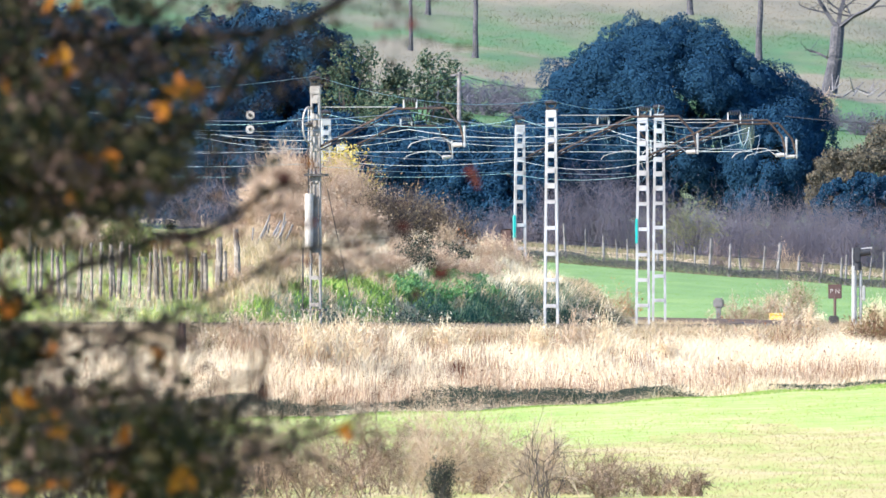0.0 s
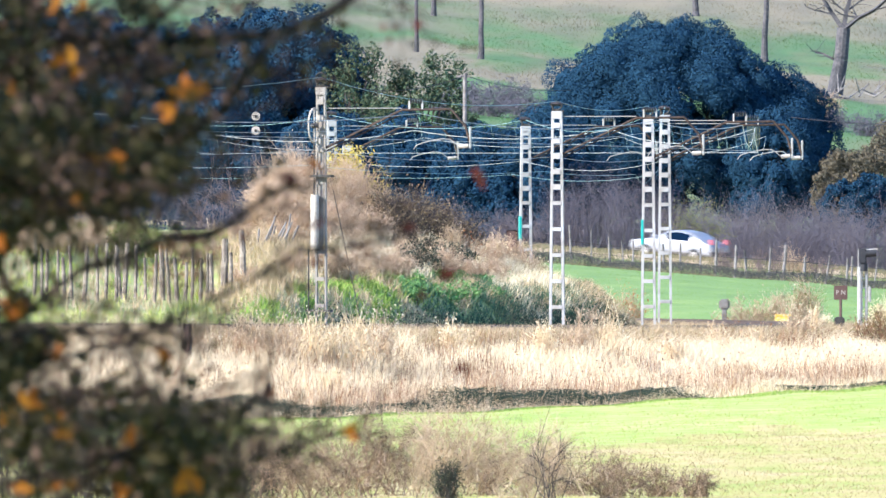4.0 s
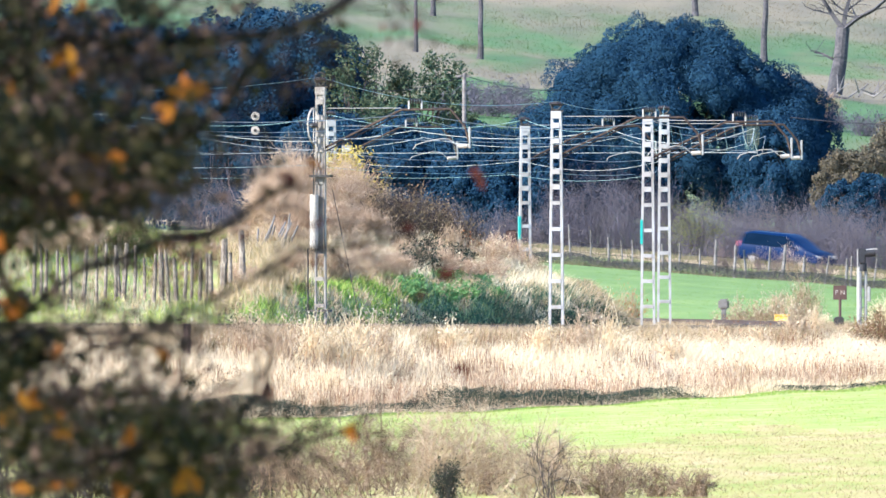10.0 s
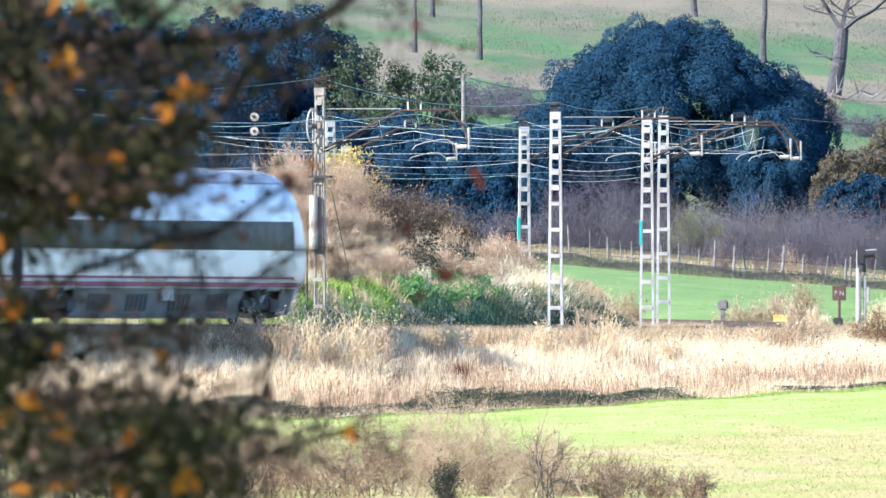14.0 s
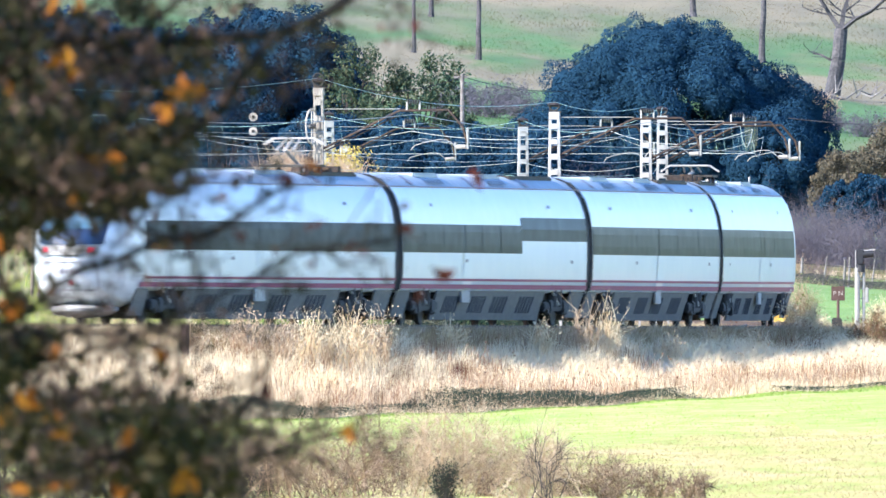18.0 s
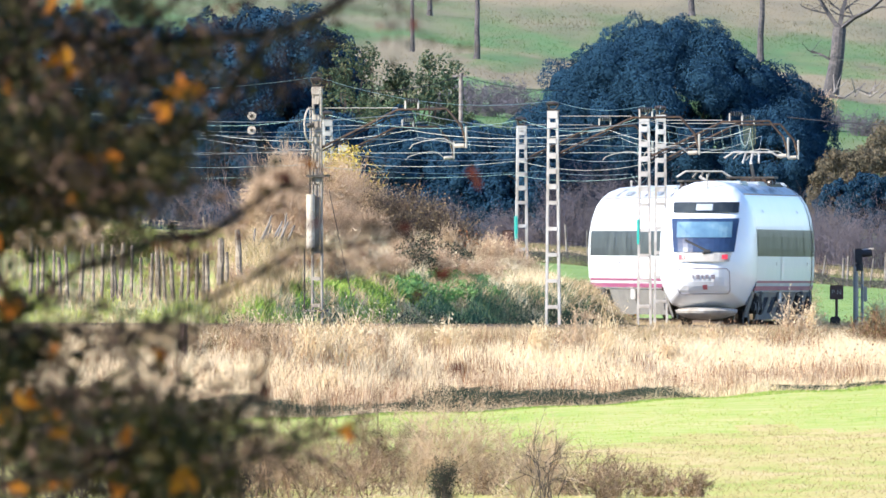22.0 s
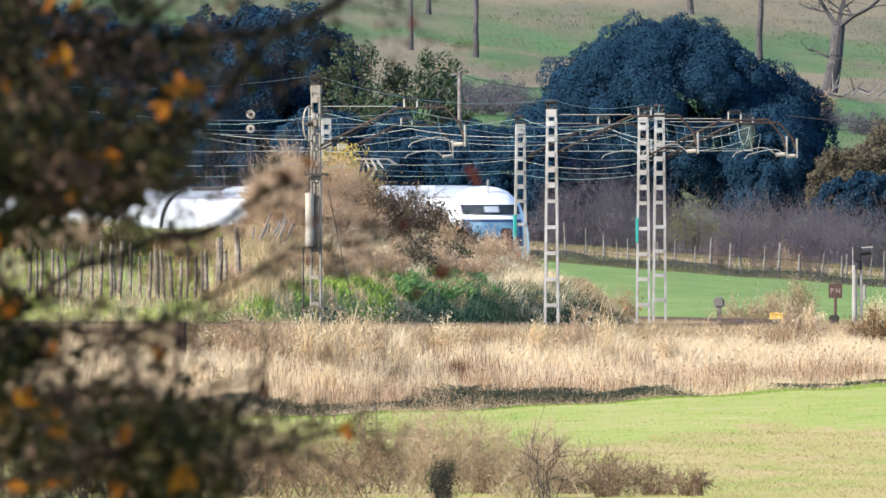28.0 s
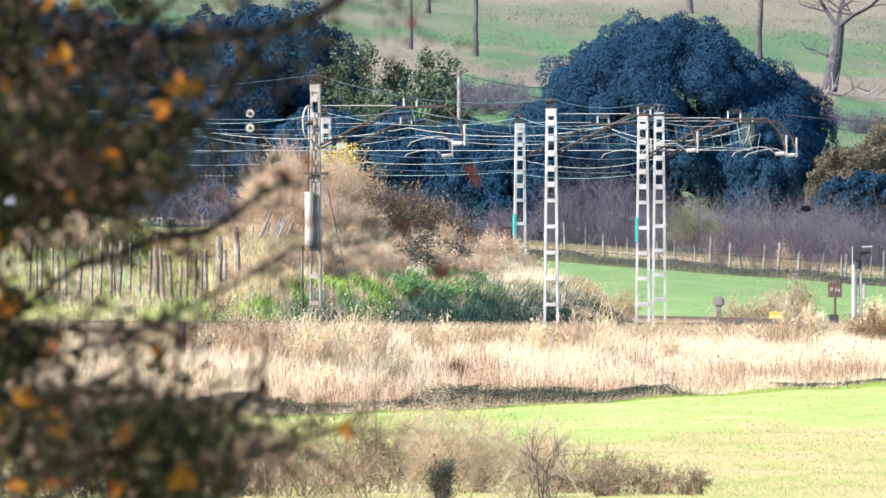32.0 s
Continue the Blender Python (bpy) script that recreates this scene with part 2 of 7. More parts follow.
M_POST = mat("weathered_post", [(0.11, 0.095, 0.085), (0.18, 0.16, 0.145), (0.28, 0.26, 0.235)], 0.9, 6, 1.2, 0.5)
M_MAST = mat("galvanised_mast", [(0.26, 0.235, 0.20), (0.38, 0.36, 0.335), (0.48, 0.475, 0.46)], 0.6, 3, 0.35, 0.15)
M_OLDMAST = mat("old_warm_steel", [(0.13, 0.10, 0.08), (0.24, 0.21, 0.17), (0.36, 0.335, 0.29)], 0.6, 3, 0.35, 0.15)
M_RUST = mat("rusted_tube", [(0.012, 0.008, 0.006), (0.035, 0.020, 0.012), (0.10, 0.058, 0.03)], 0.7, 8, 1.5, 0.2)
M_PALE = mat("pale_fitting", [(0.28, 0.27, 0.24), (0.42, 0.40, 0.36)], 0.5, 8, 1)
M_GLASSINS = mat("brown_insulator", [(0.02, 0.017, 0.016), (0.06, 0.048, 0.042)], 0.4, 8, 1)
M_WIRE = mat("bright_wire", [(0.40, 0.41, 0.37), (0.56, 0.57, 0.51)], 0.45, 5, 1, 0, 0.0)
M_COPPER = mat("green_copper_wire", [(0.24, 0.42, 0.40), (0.42, 0.6, 0.55)], 0.5, 5, 1, 0, 0.3)
M_OLIVEWIRE = mat("olive_wire", [(0.10, 0.11, 0.04), (0.17, 0.17, 0.07)], 0.6, 6, 1)
M_TEAL = mat("teal_paint", [(0.03, 0.30, 0.25), (0.05, 0.38, 0.32)], 0.5, 6, 1)
M_WHITE = mat("white_coach_paint", [(0.74, 0.77, 0.82), (0.80, 0.82, 0.86)], 0.35, 1.5, 0.25, coat=0.15)
M_ROOF = mat("roof_paint", [(0.29, 0.33, 0.39), (0.42, 0.46, 0.51)], 0.5, 2, 0.4)
M_ROOFGRILLE = mat("roof_grille", [(0.15, 0.17, 0.20), (0.22, 0.24, 0.27)], 0.6, 2, 0.4)
M_GLASS = mat("dark_window", [(0.009, 0.013, 0.021), (0.023, 0.031, 0.042), (0.05, 0.06, 0.068)], 0.3, 1.2, 0.7, detail=3.0)
M_GLASS.node_tree.nodes["Principled BSDF"].inputs["IOR"].default_value = 1.1
M_PURPLE = mat("purple_stripe", [(0.24, 0.055, 0.135), (0.31, 0.080, 0.17)], 0.45, 3, 0.5, spec=0.2)
M_RED = mat("red_stripe", [(0.42, 0.10, 0.13), (0.5, 0.14, 0.16)], 0.35, 3, 0.5)
M_SKIRT = mat("grey_skirt", [(0.175, 0.170, 0.160), (0.24, 0.232, 0.216)], 0.7, 5, 0.6, spec=0.05)
M_VENT = mat("dark_vent", [(0.035, 0.04, 0.05), (0.065, 0.07, 0.085)], 0.8, 5, 0.6, spec=0.1)
M_WINDSCREEN = mat("blue_windscreen", [(0.012, 0.022, 0.06), (0.02, 0.04, 0.10), (0.035, 0.07, 0.14)], 0.4, 1.5, 0.9, detail=3.0)
M_BLACK = mat("black_rubber", [(0.012, 0.012, 0.014), (0.03, 0.03, 0.033)], 0.7, 8, 1)
M_IRON = mat("dirty_iron", [(0.03, 0.028, 0.026), (0.08, 0.07, 0.06)], 0.7, 9, 1, 0.3, 0.3)
M_TAIL = glow("tail_light", (0.50, 0.03, 0.04), 0.45)
M_BLIND = mat("pale_blind", [(0.05, 0.11, 0.20), (0.09, 0.18, 0.27), (0.20, 0.31, 0.38)], 0.5, 1.6, 0.9)
M_LOGO = mat("logo_grey", [(0.22, 0.2, 0.25), (0.28, 0.26, 0.3)], 0.5)
M_BLUECAR = mat("dark_blue_paint", [(0.003, 0.013, 0.05), (0.005, 0.02, 0.075)], 0.35, 3, 0.5, spec=0.1)
M_NAVYCAR = mat("navy_paint", [(0.006, 0.014, 0.028), (0.010, 0.020, 0.040)], 0.35, 3, 0.5, spec=0.2)
M_SILVER = mat("silver_paint", [(0.26, 0.27, 0.29), (0.34, 0.35, 0.37)], 0.4, 3, 0.5, 0, 0.3)
M_BROWNSIGN = mat("brown_enamel", [(0.07, 0.035, 0.025), (0.11, 0.06, 0.045)], 0.6, 8, 1)
M_YELLOWBOX = mat("yellow_paint", [(0.75, 0.42, 0.04), (0.85, 0.55, 0.08)], 0.6, 8, 1)
M_CONC = mat("old_concrete", [(0.33, 0.29, 0.24), (0.5, 0.45, 0.38)], 0.9, 10, 1, 0.4)
M_ORANGE = mat("orange_leaves", [(0.13, 0.035, 0.005), (0.26, 0.085, 0.005), (0.36, 0.155, 0.009)], 0.6, 20, 5, island=True, through_light=0.3)
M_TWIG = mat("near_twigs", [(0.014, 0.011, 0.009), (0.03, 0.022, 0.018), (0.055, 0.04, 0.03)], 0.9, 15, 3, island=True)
# limbs and green leaves coloured near black for the shade the tree stands in
M_LIMB = mat("shaded_limb_bark", [(0.006, 0.006, 0.006), (0.012, 0.011, 0.010), (0.025, 0.020, 0.017)], 0.9, 15, 3, 0.4, spec=0.1)
M_NEARLEAF = mat("shaded_near_leaves", [(0.008, 0.012, 0.006), (0.018, 0.022, 0.009), (0.036, 0.033, 0.013), (0.056, 0.045, 0.018)], 0.7, 15, 3, island=True, through_light=0.25)
M_NEARBROWN = mat("near_brown_leaves", [(0.027, 0.017, 0.013), (0.055, 0.034, 0.025), (0.098, 0.061, 0.044), (0.155, 0.10, 0.072)], 0.7, 15, 3, island=True, through_light=0.25)
M_DARKRED = mat("dark_red_leaves", [(0.05, 0.014, 0.010), (0.11, 0.03, 0.018)], 0.7, 15, 3, island=True, through_light=0.2)
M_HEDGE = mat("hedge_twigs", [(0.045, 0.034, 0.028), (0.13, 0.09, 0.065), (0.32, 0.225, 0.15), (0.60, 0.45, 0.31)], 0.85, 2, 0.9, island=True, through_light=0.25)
M_DARKTWIG = mat("dark_bramble_twigs", [(0.03, 0.028, 0.034), (0.06, 0.052, 0.052), (0.12, 0.09, 0.07), (0.26, 0.20, 0.11)], 0.85, 2, 0.9, island=True, through_light=0.2)
M_PINKDRY = mat("pink_brown_stalks", [(0.33, 0.225, 0.14), (0.50, 0.38, 0.25), (0.66, 0.53, 0.37)], 0.85, 3, 0.3, island=True, through_light=0.25)
M_STRAW = mat("stubble_blades", [(0.20, 0.20, 0.06), (0.32, 0.27, 0.12), (0.44, 0.34, 0.19)], 0.9, 1.5, 0.1, island=True, through_light=0.2)
M_BROADLEAF = mat("broad_green_leaves", [(0.08, 0.19, 0.05), (0.14, 0.29, 0.08), (0.23, 0.38, 0.14)], 0.5, 5, 0.5, island=True, through_light=0.3, spec=0.3)
M_TANGRASS = mat("tan_olive_grass", [(0.20, 0.20, 0.07), (0.34, 0.27, 0.13), (0.50, 0.38, 0.23), (0.62, 0.49, 0.33)], 0.85, 2, 0.25, island=True, through_light=0.3)
M_HOLLY = mat("holly_leaves", [(0.008, 0.016, 0.012), (0.018, 0.032, 0.02), (0.04, 0.055, 0.03)], 0.5, 5, 0.5, island=True, through_light=0.05)
M_PALEPOST = mat("pale_split_wood", [(0.09, 0.07, 0.055), (0.22, 0.18, 0.14), (0.42, 0.37, 0.29)], 0.9, 6, 1.2, 0.5)
M_CARGLASS = mat("car_window", [(0.003, 0.009, 0.022), (0.006, 0.014, 0.033)], 0.4, 3, 0.5, spec=0.0)
M_YELLOWGREEN = mat("yellow_green_leaves", [(0.10, 0.13, 0.045), (0.17, 0.19, 0.06), (0.25, 0.25, 0.085)], 0.8, 2, 0.5, island=True, through_light=0.25)
M_AUTUMN = mat("autumn_leaves", [(0.05, 0.057, 0.052), (0.085, 0.083, 0.062), (0.13, 0.11, 0.075), (0.18, 0.145, 0.09)], 0.9, 2, 0.5, island=True, through_light=0.15)
M_FEATHER = mat("black_feathers", [(0.002, 0.002, 0.003), (0.007, 0.007, 0.008)], 0.9, 10, 2, spec=0.05)


# ---- mesh helpers ----
def vnoise(x, y, seed=0):
    """Smooth value noise over the plane, 0 to 1."""
    x, y = np.asarray(x, float) + seed * 17.3, np.asarray(y, float) + seed * 5.7
    i, j = np.floor(x), np.floor(y)
    u, v = x - i, y - j
    u, v = u * u * (3 - 2 * u), v * v * (3 - 2 * v)

    def h(a, b):
        k = np.sin(a * 127.1 + b * 311.7 + seed) * 43758.5453
        return k - np.floor(k)

    return (h(i, j) * (1 - u) + h(i + 1, j) * u) * (1 - v) + (h(i, j + 1) * (1 - u) + h(i + 1, j + 1) * u) * v



def mesh_np(name, verts, faces, material, smooth_shade=False):
    """A mesh from arrays: verts (n, 3), faces (m, 3) or (m, 4)."""
    verts, faces = np.asarray(verts, np.float32), np.asarray(faces, np.int32)
    me = bpy.data.meshes.new(name)
    k = faces.shape[1]
    me.vertices.add(len(verts)), me.loops.add(faces.size), me.polygons.add(len(faces))
    me.vertices.foreach_set("co", verts.ravel())
    me.loops.foreach_set("vertex_index", faces.ravel())
    me.polygons.foreach_set("loop_start", np.arange(0, faces.size, k, dtype=np.int32))
    me.polygons.foreach_set("loop_total", np.full(len(faces), k, np.int32))
    me.polygons.foreach_set("use_smooth", np.full(len(faces), smooth_shade))
    for m in (material if isinstance(material, (list, tuple)) else [material]):
        me.materials.append(m)
    me.update(calc_edges=True)
    return me


def part(name, data, material=None, parent=None, label="", at=None):
    """Links a bmesh or mesh as one object, under a thing or a part."""
    if isinstance(data, bmesh.types.BMesh):
        bm, data = data, bpy.data.meshes.new(name)
        bmesh.ops.recalc_face_normals(bm, faces=bm.faces)
        bm.to_mesh(data), bm.free()
        data.materials.append(material)
    ob = new(name, data)
    if parent is not None:
        ob.parent = parent
    if at is not None:
        ob.matrix_basis = at
    return tagged(ob, label)


def box(bm, x0, x1, y0, y1, z0, z1, bevel=0.0):
    v = bmesh.ops.create_cube(bm, size=1)["verts"]
    for q in v:
        q.co = ((x0 + x1) / 2 + q.co.x * (x1 - x0), (y0 + y1) / 2 + q.co.y * (y1 - y0), (z0 + z1) / 2 + q.co.z * (z1 - z0))
    if bevel:
        ed = list({e for q in v for e in q.link_edges})
        bmesh.ops.bevel(bm, geom=ed, offset=bevel, segments=2, affect="EDGES")
    return bm


def boxed(*a, **k):
    return box(bmesh.new(), *a, **k)


def rod(bm, a, b, r0, r1=None, seg=6):
    """A tapered bar from a to b."""
    a, b = Vector(a), Vector(b)
    r1 = r0 if r1 is None else r1
    m = Matrix.Translation((a + b) / 2) @ (b - a).to_track_quat("Z", "Y").to_matrix().to_4x4()
    bmesh.ops.create_cone(bm, cap_ends=True, segments=seg, radius1=r0, radius2=r1, depth=(b - a).length, matrix=m)
    return bm


def tube(points, r, seg=6):
    bm = bmesh.new()
    for a, b in zip(points, points[1:]):
        rod(bm, a, b, r, r, seg)
    return bm


def rods_np(a, b, r0, r1):
    """Many three-sided twigs at once: arrays (n, 3), (n, 3), (n,), (n,)."""
    a, b = np.asarray(a, float), np.asarray(b, float)
    d = b - a
    d = d / np.maximum(np.linalg.norm(d, axis=1, keepdims=True), 1e-6)
    ref = np.where(np.abs(d[:, 2:3]) > 0.9, [[1.0, 0, 0]], [[0, 0, 1.0]])
    u = np.cross(d, ref)
    u /= np.maximum(np.linalg.norm(u, axis=1, keepdims=True), 1e-6)
    w = np.cross(d, u)
    n = len(a)
    vs = np.empty((n, 6, 3))
    for k in range(3):
        q = 2 * math.pi * k / 3
        o = math.cos(q) * u + math.sin(q) * w
        vs[:, k] = a + o * np.asarray(r0).reshape(-1, 1)
        vs[:, 3 + k] = b + o * np.asarray(r1).reshape(-1, 1)
    base = np.arange(n)[:, None, None] * 6
    f = base + np.array([[0, 1, 4, 3], [1, 2, 5, 4], [2, 0, 3, 5]])[None]
    return vs.reshape(-1, 3), f.reshape(-1, 4)


def cord_np(pts, r, sides=4):
    """One unbroken cord through the points."""
    p = np.array([tuple(q) for q in pts], float)
    d = np.gradient(p, axis=0)
    d /= np.linalg.norm(d, axis=1, keepdims=True)
    u = np.cross(d, [0, 0, 1.0])
    u /= np.linalg.norm(u, axis=1, keepdims=True)
    w = np.cross(u, d)
    k = np.arange(sides) * 2 * math.pi / sides
    v = p[:, None] + r * (np.cos(k)[None, :, None] * u[:, None] + np.sin(k)[None, :, None] * w[:, None])
    i = np.arange(len(p) - 1)[:, None] * sides
    j = np.arange(sides)[None]
    f = np.stack([i + j, i + (j + 1) % sides, i + sides + (j + 1) % sides, i + sides + j], -1)
    return v.reshape(-1, 3), f.reshape(-1, 4)


def leaves_np(rng, centres, size, flat=0.0, facing=None):
    """A four-cornered leaf, bent along its rib, at each centre."""
    n = len(centres)
    size = np.broadcast_to(np.asarray(size, float), (n,)) * rng.uniform(0.6, 1.4, n)
    d = rng.normal(size=(n, 3))
    d[:, 2] *= 1 - flat
    d /= np.linalg.norm(d, axis=1, keepdims=True)
    if facing is not None:
        d = np.cross(facing, d)
        d /= np.maximum(np.linalg.norm(d, axis=1, keepdims=True), 1e-6)
    e = np.cross(d, rng.normal(size=(n, 3)) if facing is None else facing)
    e /= np.maximum(np.linalg.norm(e, axis=1, keepdims=True), 1e-6)
    k = np.cross(d, e)
    L, W = size[:, None], size[:, None] * 0.55
    vs = np.stack([centres - d * L * 0.5, centres + e * W * 0.5 + k * W * 0.15, centres + d * L * 0.5, centres - e * W * 0.5 + k * W * 0.15], 1)
    f = np.arange(n)[:, None] * 4 + np.arange(4)[None]
    return vs.reshape(-1, 3), f


def blades_np(rng, x, y, z, height, width, lean=0.35):
    """Grass blades: a bent strip of a quad and its tip for each root."""
    n = len(x)
    h = height * rng.uniform(0.55, 1.25, n)
    q = rng.uniform(0, 2 * math.pi, n)
    lx, ly = rng.normal(0, lean, n) * h, rng.normal(0, lean, n) * h
    wx, wy = np.cos(q) * width / 2, np.sin(q) * width / 2
    root = np.stack([x, y, z - 0.05], 1)
    side = np.stack([wx * np.ones(n), wy * np.ones(n), np.zeros(n)], 1)
    mid = root + np.stack([lx * 0.35, ly * 0.35, h * 0.6], 1)
    tip = root + np.stack([lx, ly, h], 1)
    vs = np.stack([root - side, root + side, mid + side * 0.7, mid - side * 0.7, tip], 1).reshape(-1, 3)
    b = np.arange(n)[:, None] * 5
    f = np.concatenate([b + [[0, 1, 2]], b + [[0, 2, 3]], b + [[3, 2, 4]]], 0)
    return vs, f


def thing(name, at, label, category, group="", kind=""):
    ob = new(name)
    ob.matrix_basis = at
    return tagged(ob, label, category, group, kind)


def join_np(blocks):
    vs, fs, k = [], [], 0
    for v, f in blocks:
        vs.append(v), fs.append(f + k)
        k += len(v)
    return np.concatenate(vs), np.concatenate(fs)

# ---- ground, one sheet to the horizon ----
def build_ground():
    fx = np.arange(-34, 34.01, 0.75)
    out = 34 * 1.35 ** np.arange(1, 17)
    xs = np.concatenate([-out[::-1], fx, out])
    ys = np.concatenate([np.arange(-600, 600, 30), np.arange(600, 960, 6), np.arange(960, 1300, 2.0), np.arange(1300, 1740, 8),
                         np.arange(1740, 1800, 2), np.arange(1800, 2500, 8), np.arange(2500, 4900, 60)])
    gx, gy = np.meshgrid(xs, ys)
    zs = ground_z(gx, gy)
    nx, ny = len(xs), len(ys)
    i = (np.arange(ny - 1)[:, None] * nx + np.arange(nx - 1)[None]).ravel()
    f = np.stack([i, i + 1, i + nx + 1, i + nx], 1)
    v = np.stack([gx, gy, zs], -1).reshape(-1, 3)
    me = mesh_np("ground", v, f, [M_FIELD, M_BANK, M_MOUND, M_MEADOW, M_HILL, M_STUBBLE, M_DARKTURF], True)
    c = v[f].mean(1)
    sd, s = line_sd(c[:, 0], c[:, 1])
    k = np.zeros(len(f), np.int32)
    y = c[:, 1]
    k[y < 800 + 4 * c[:, 0] + 90 * vnoise(c[:, 0] * 0.5, y * 0.03)] = 5
    k[y < 500] = 0
    k[(sd < 12.0) & (y < 1250)] = 1
    k[(sd < -3.0)] = 2
    k[(sd > 3.0) & (y > 1155)] = 3
    k[(sd > 3.0) & (y > 1200) & (y < 1500) & (c[:, 0] < -1.5)] = 2
    # darker turf under both weed strips, so gaps between the leaves stay dark
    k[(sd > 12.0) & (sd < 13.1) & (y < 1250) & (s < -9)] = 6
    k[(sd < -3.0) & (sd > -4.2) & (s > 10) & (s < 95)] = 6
    k[(y > 1752)] = 1
    k[(y > 1792)] = 4
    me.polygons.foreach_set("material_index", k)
    return tagged(new("ground", me), "sown field, dry embankment, meadow and pasture hillside", "ground", kind="structure")


build_ground()


def sweep(s0, s1, step, prof):
    """A mesh swept along the line; prof: (side, height over the rail) from outer to inner."""
    ss = np.arange(s0, s1 + step / 2, step)
    rows = []
    for s in ss:
        z = float(rail_z(s))
        rows.append([(*line(s, o), z + h) for o, h in prof])
    v = np.array(rows).reshape(-1, 3)
    n = len(prof)
    i = (np.arange(len(ss) - 1)[:, None] * n + np.arange(n - 1)[None]).ravel()
    return v, np.stack([i, i + 1, i + n + 1, i + n], 1)


track = thing("railway_track", pose(0, 0, 0), "single railway track with steel rails on stone ballast", "track", kind="structure")
v, f = sweep(-170, 320, 3, [(3.0, -0.75), (1.9, -0.2), (-1.9, -0.2), (-3.0, -0.75)])
part("ballast_bed", mesh_np("ballast_bed", v, f, M_BALLAST), parent=track)
for side in (0.87, -0.87):
    v, f = sweep(-170, 320, 3, [(side + 0.075, -0.16), (side + 0.02, -0.13), (side + 0.036, 0.0), (side - 0.036, 0.0), (side - 0.02, -0.13), (side - 0.075, -0.16)])
    part("rail", mesh_np("rail", v, f, M_RAIL), parent=track)
sl_v, sl_f = [], []
for i, s in enumerate(np.arange(-70, 260, 0.62)):
    c, z = Vector((*line(s), 0)), float(rail_z(s))
    q = radians(heading(s))
    for dx, dy, dz in ((-1.3, -0.13, -0.3), (1.3, -0.13, -0.3), (1.3, 0.13, -0.3), (-1.3, 0.13, -0.3), (-1.3, -0.11, -0.15), (1.3, -0.11, -0.15), (1.3, 0.11, -0.15), (-1.3, 0.11, -0.15)):
        sl_v.append((c.x + dx * math.cos(q) - dy * math.sin(q), c.y + dx * math.sin(q) + dy * math.cos(q), z + dz))
    sl_f += [[8 * i + k for k in w] for w in ((4, 5, 6, 7), (0, 1, 5, 4), (1, 2, 6, 5), (2, 3, 7, 6), (3, 0, 4, 7))]
tagged(part("sleepers", mesh_np("sleepers", sl_v, sl_f, M_SLEEPER), parent=track), kind="stuff")

# ---- far road ----
def road_z(x):
    return 5.45 - 0.0875 * (x - 7.8)


def build_road():
    xs = np.arange(-120, 121, 4.0)
    v = []
    for x in xs:
        for y, dz in ((1763.0, -0.3), (1764.0, 0.0), (1771.0, 0.05), (1772.0, -0.3)):
            v.append((x, y - 0.6 * (x - 10), road_z(x) + dz))
    n = 4
    i = (np.arange(len(xs) - 1)[:, None] * n + np.arange(3)[None]).ravel()
    me = mesh_np("road", v, np.stack([i, i + n, i + n + 1, i + 1], 1), M_ASPHALT)
    tagged(new("road", me), "narrow asphalt country road behind a post fence", "road", kind="structure")


build_road()

# ---- the train ----
SIDE = [(1.38, 1.01), (1.45, 1.38), (1.47, 1.90), (1.47, 2.30), (1.45, 2.80), (1.37, 3.30), (1.23, 3.72), (1.05, 3.98)]
CROWN = [(1.05, 3.98), (0.80, 4.19), (0.45, 4.33), (0.0, 4.38)]
_ring = [(0.0, 0.44), (0.7, 0.47), (1.12, 0.62), (1.33, 1.0)] + SIDE[1:] + CROWN[1:]
NOSE_RING = [(xa + (xb - xa) * q / 4, za + (zb - za) * q / 4) for (xa, za), (xb, zb) in zip(_ring, _ring[1:]) for q in range(4)] + [_ring[-1]]
NOSE_LEN, NOSE_ZC = 2.7, 2.05
_ang = np.array([math.atan2(z - NOSE_ZC, x) for x, z in NOSE_RING])
_rad = np.array([math.hypot(x, z - NOSE_ZC) for x, z in NOSE_RING])


def nose_y(x, z):
    """How far back from the tip the nose's skin lies at (x, z)."""
    a = math.atan2(z - NOSE_ZC, abs(x))
    g = min(0.999, math.hypot(x, z - NOSE_ZC) / float(np.interp(a, _ang, _rad)))
    k = (1 - g ** 2.6) ** (1 / 2.2)
    return NOSE_LEN * (1 - k) + nose_rake(z) * k


def nose_rake(z):
    return 1.45 * max(0.0, (z - 1.9) / 2.4) ** 1.3


def side_x(z):
    return float(np.interp(z, [q[1] for q in SIDE], [q[0] for q in SIDE]))


def strip(y0, y1, z0, z1, sgn, out=0.012, steps=3, slant=0.0):
    """A panel that follows the curved side wall; slant shifts its rear end's lower edge."""
    bm = bmesh.new()
    vs = []
    for i in range(steps + 1):
        z = z0 + (z1 - z0) * i / steps
        x = sgn * (side_x(z) + out)
        vs.append((bm.verts.new((x, y0 + slant * (1 - i / steps), z)), bm.verts.new((x, y1, z))))
    for (a, b), (c, d) in zip(vs, vs[1:]):
        bm.faces.new((a, b, d, c))
    return bm


def nose_patch(x0, x1, z0, z1, out=0.02, nx=8, nz=5, taper=0.0):
    bm = bmesh.new()
    g = []
    for j in range(nz + 1):
        z = z0 + (z1 - z0) * j / nz
        w = 1 - taper * (1 - j / nz)
        g.append([])
        for i in range(nx + 1):
            x = (x0 + (x1 - x0) * i / nx)
            x = x * w
            g[-1].append(bm.verts.new((x, nose_y(x, z) - out - 0.035, z)))
    for j in range(nz):
        for i in range(nx):
            bm.faces.new((g[j][i], g[j][i + 1], g[j + 1][i + 1], g[j + 1][i]))
    return bm


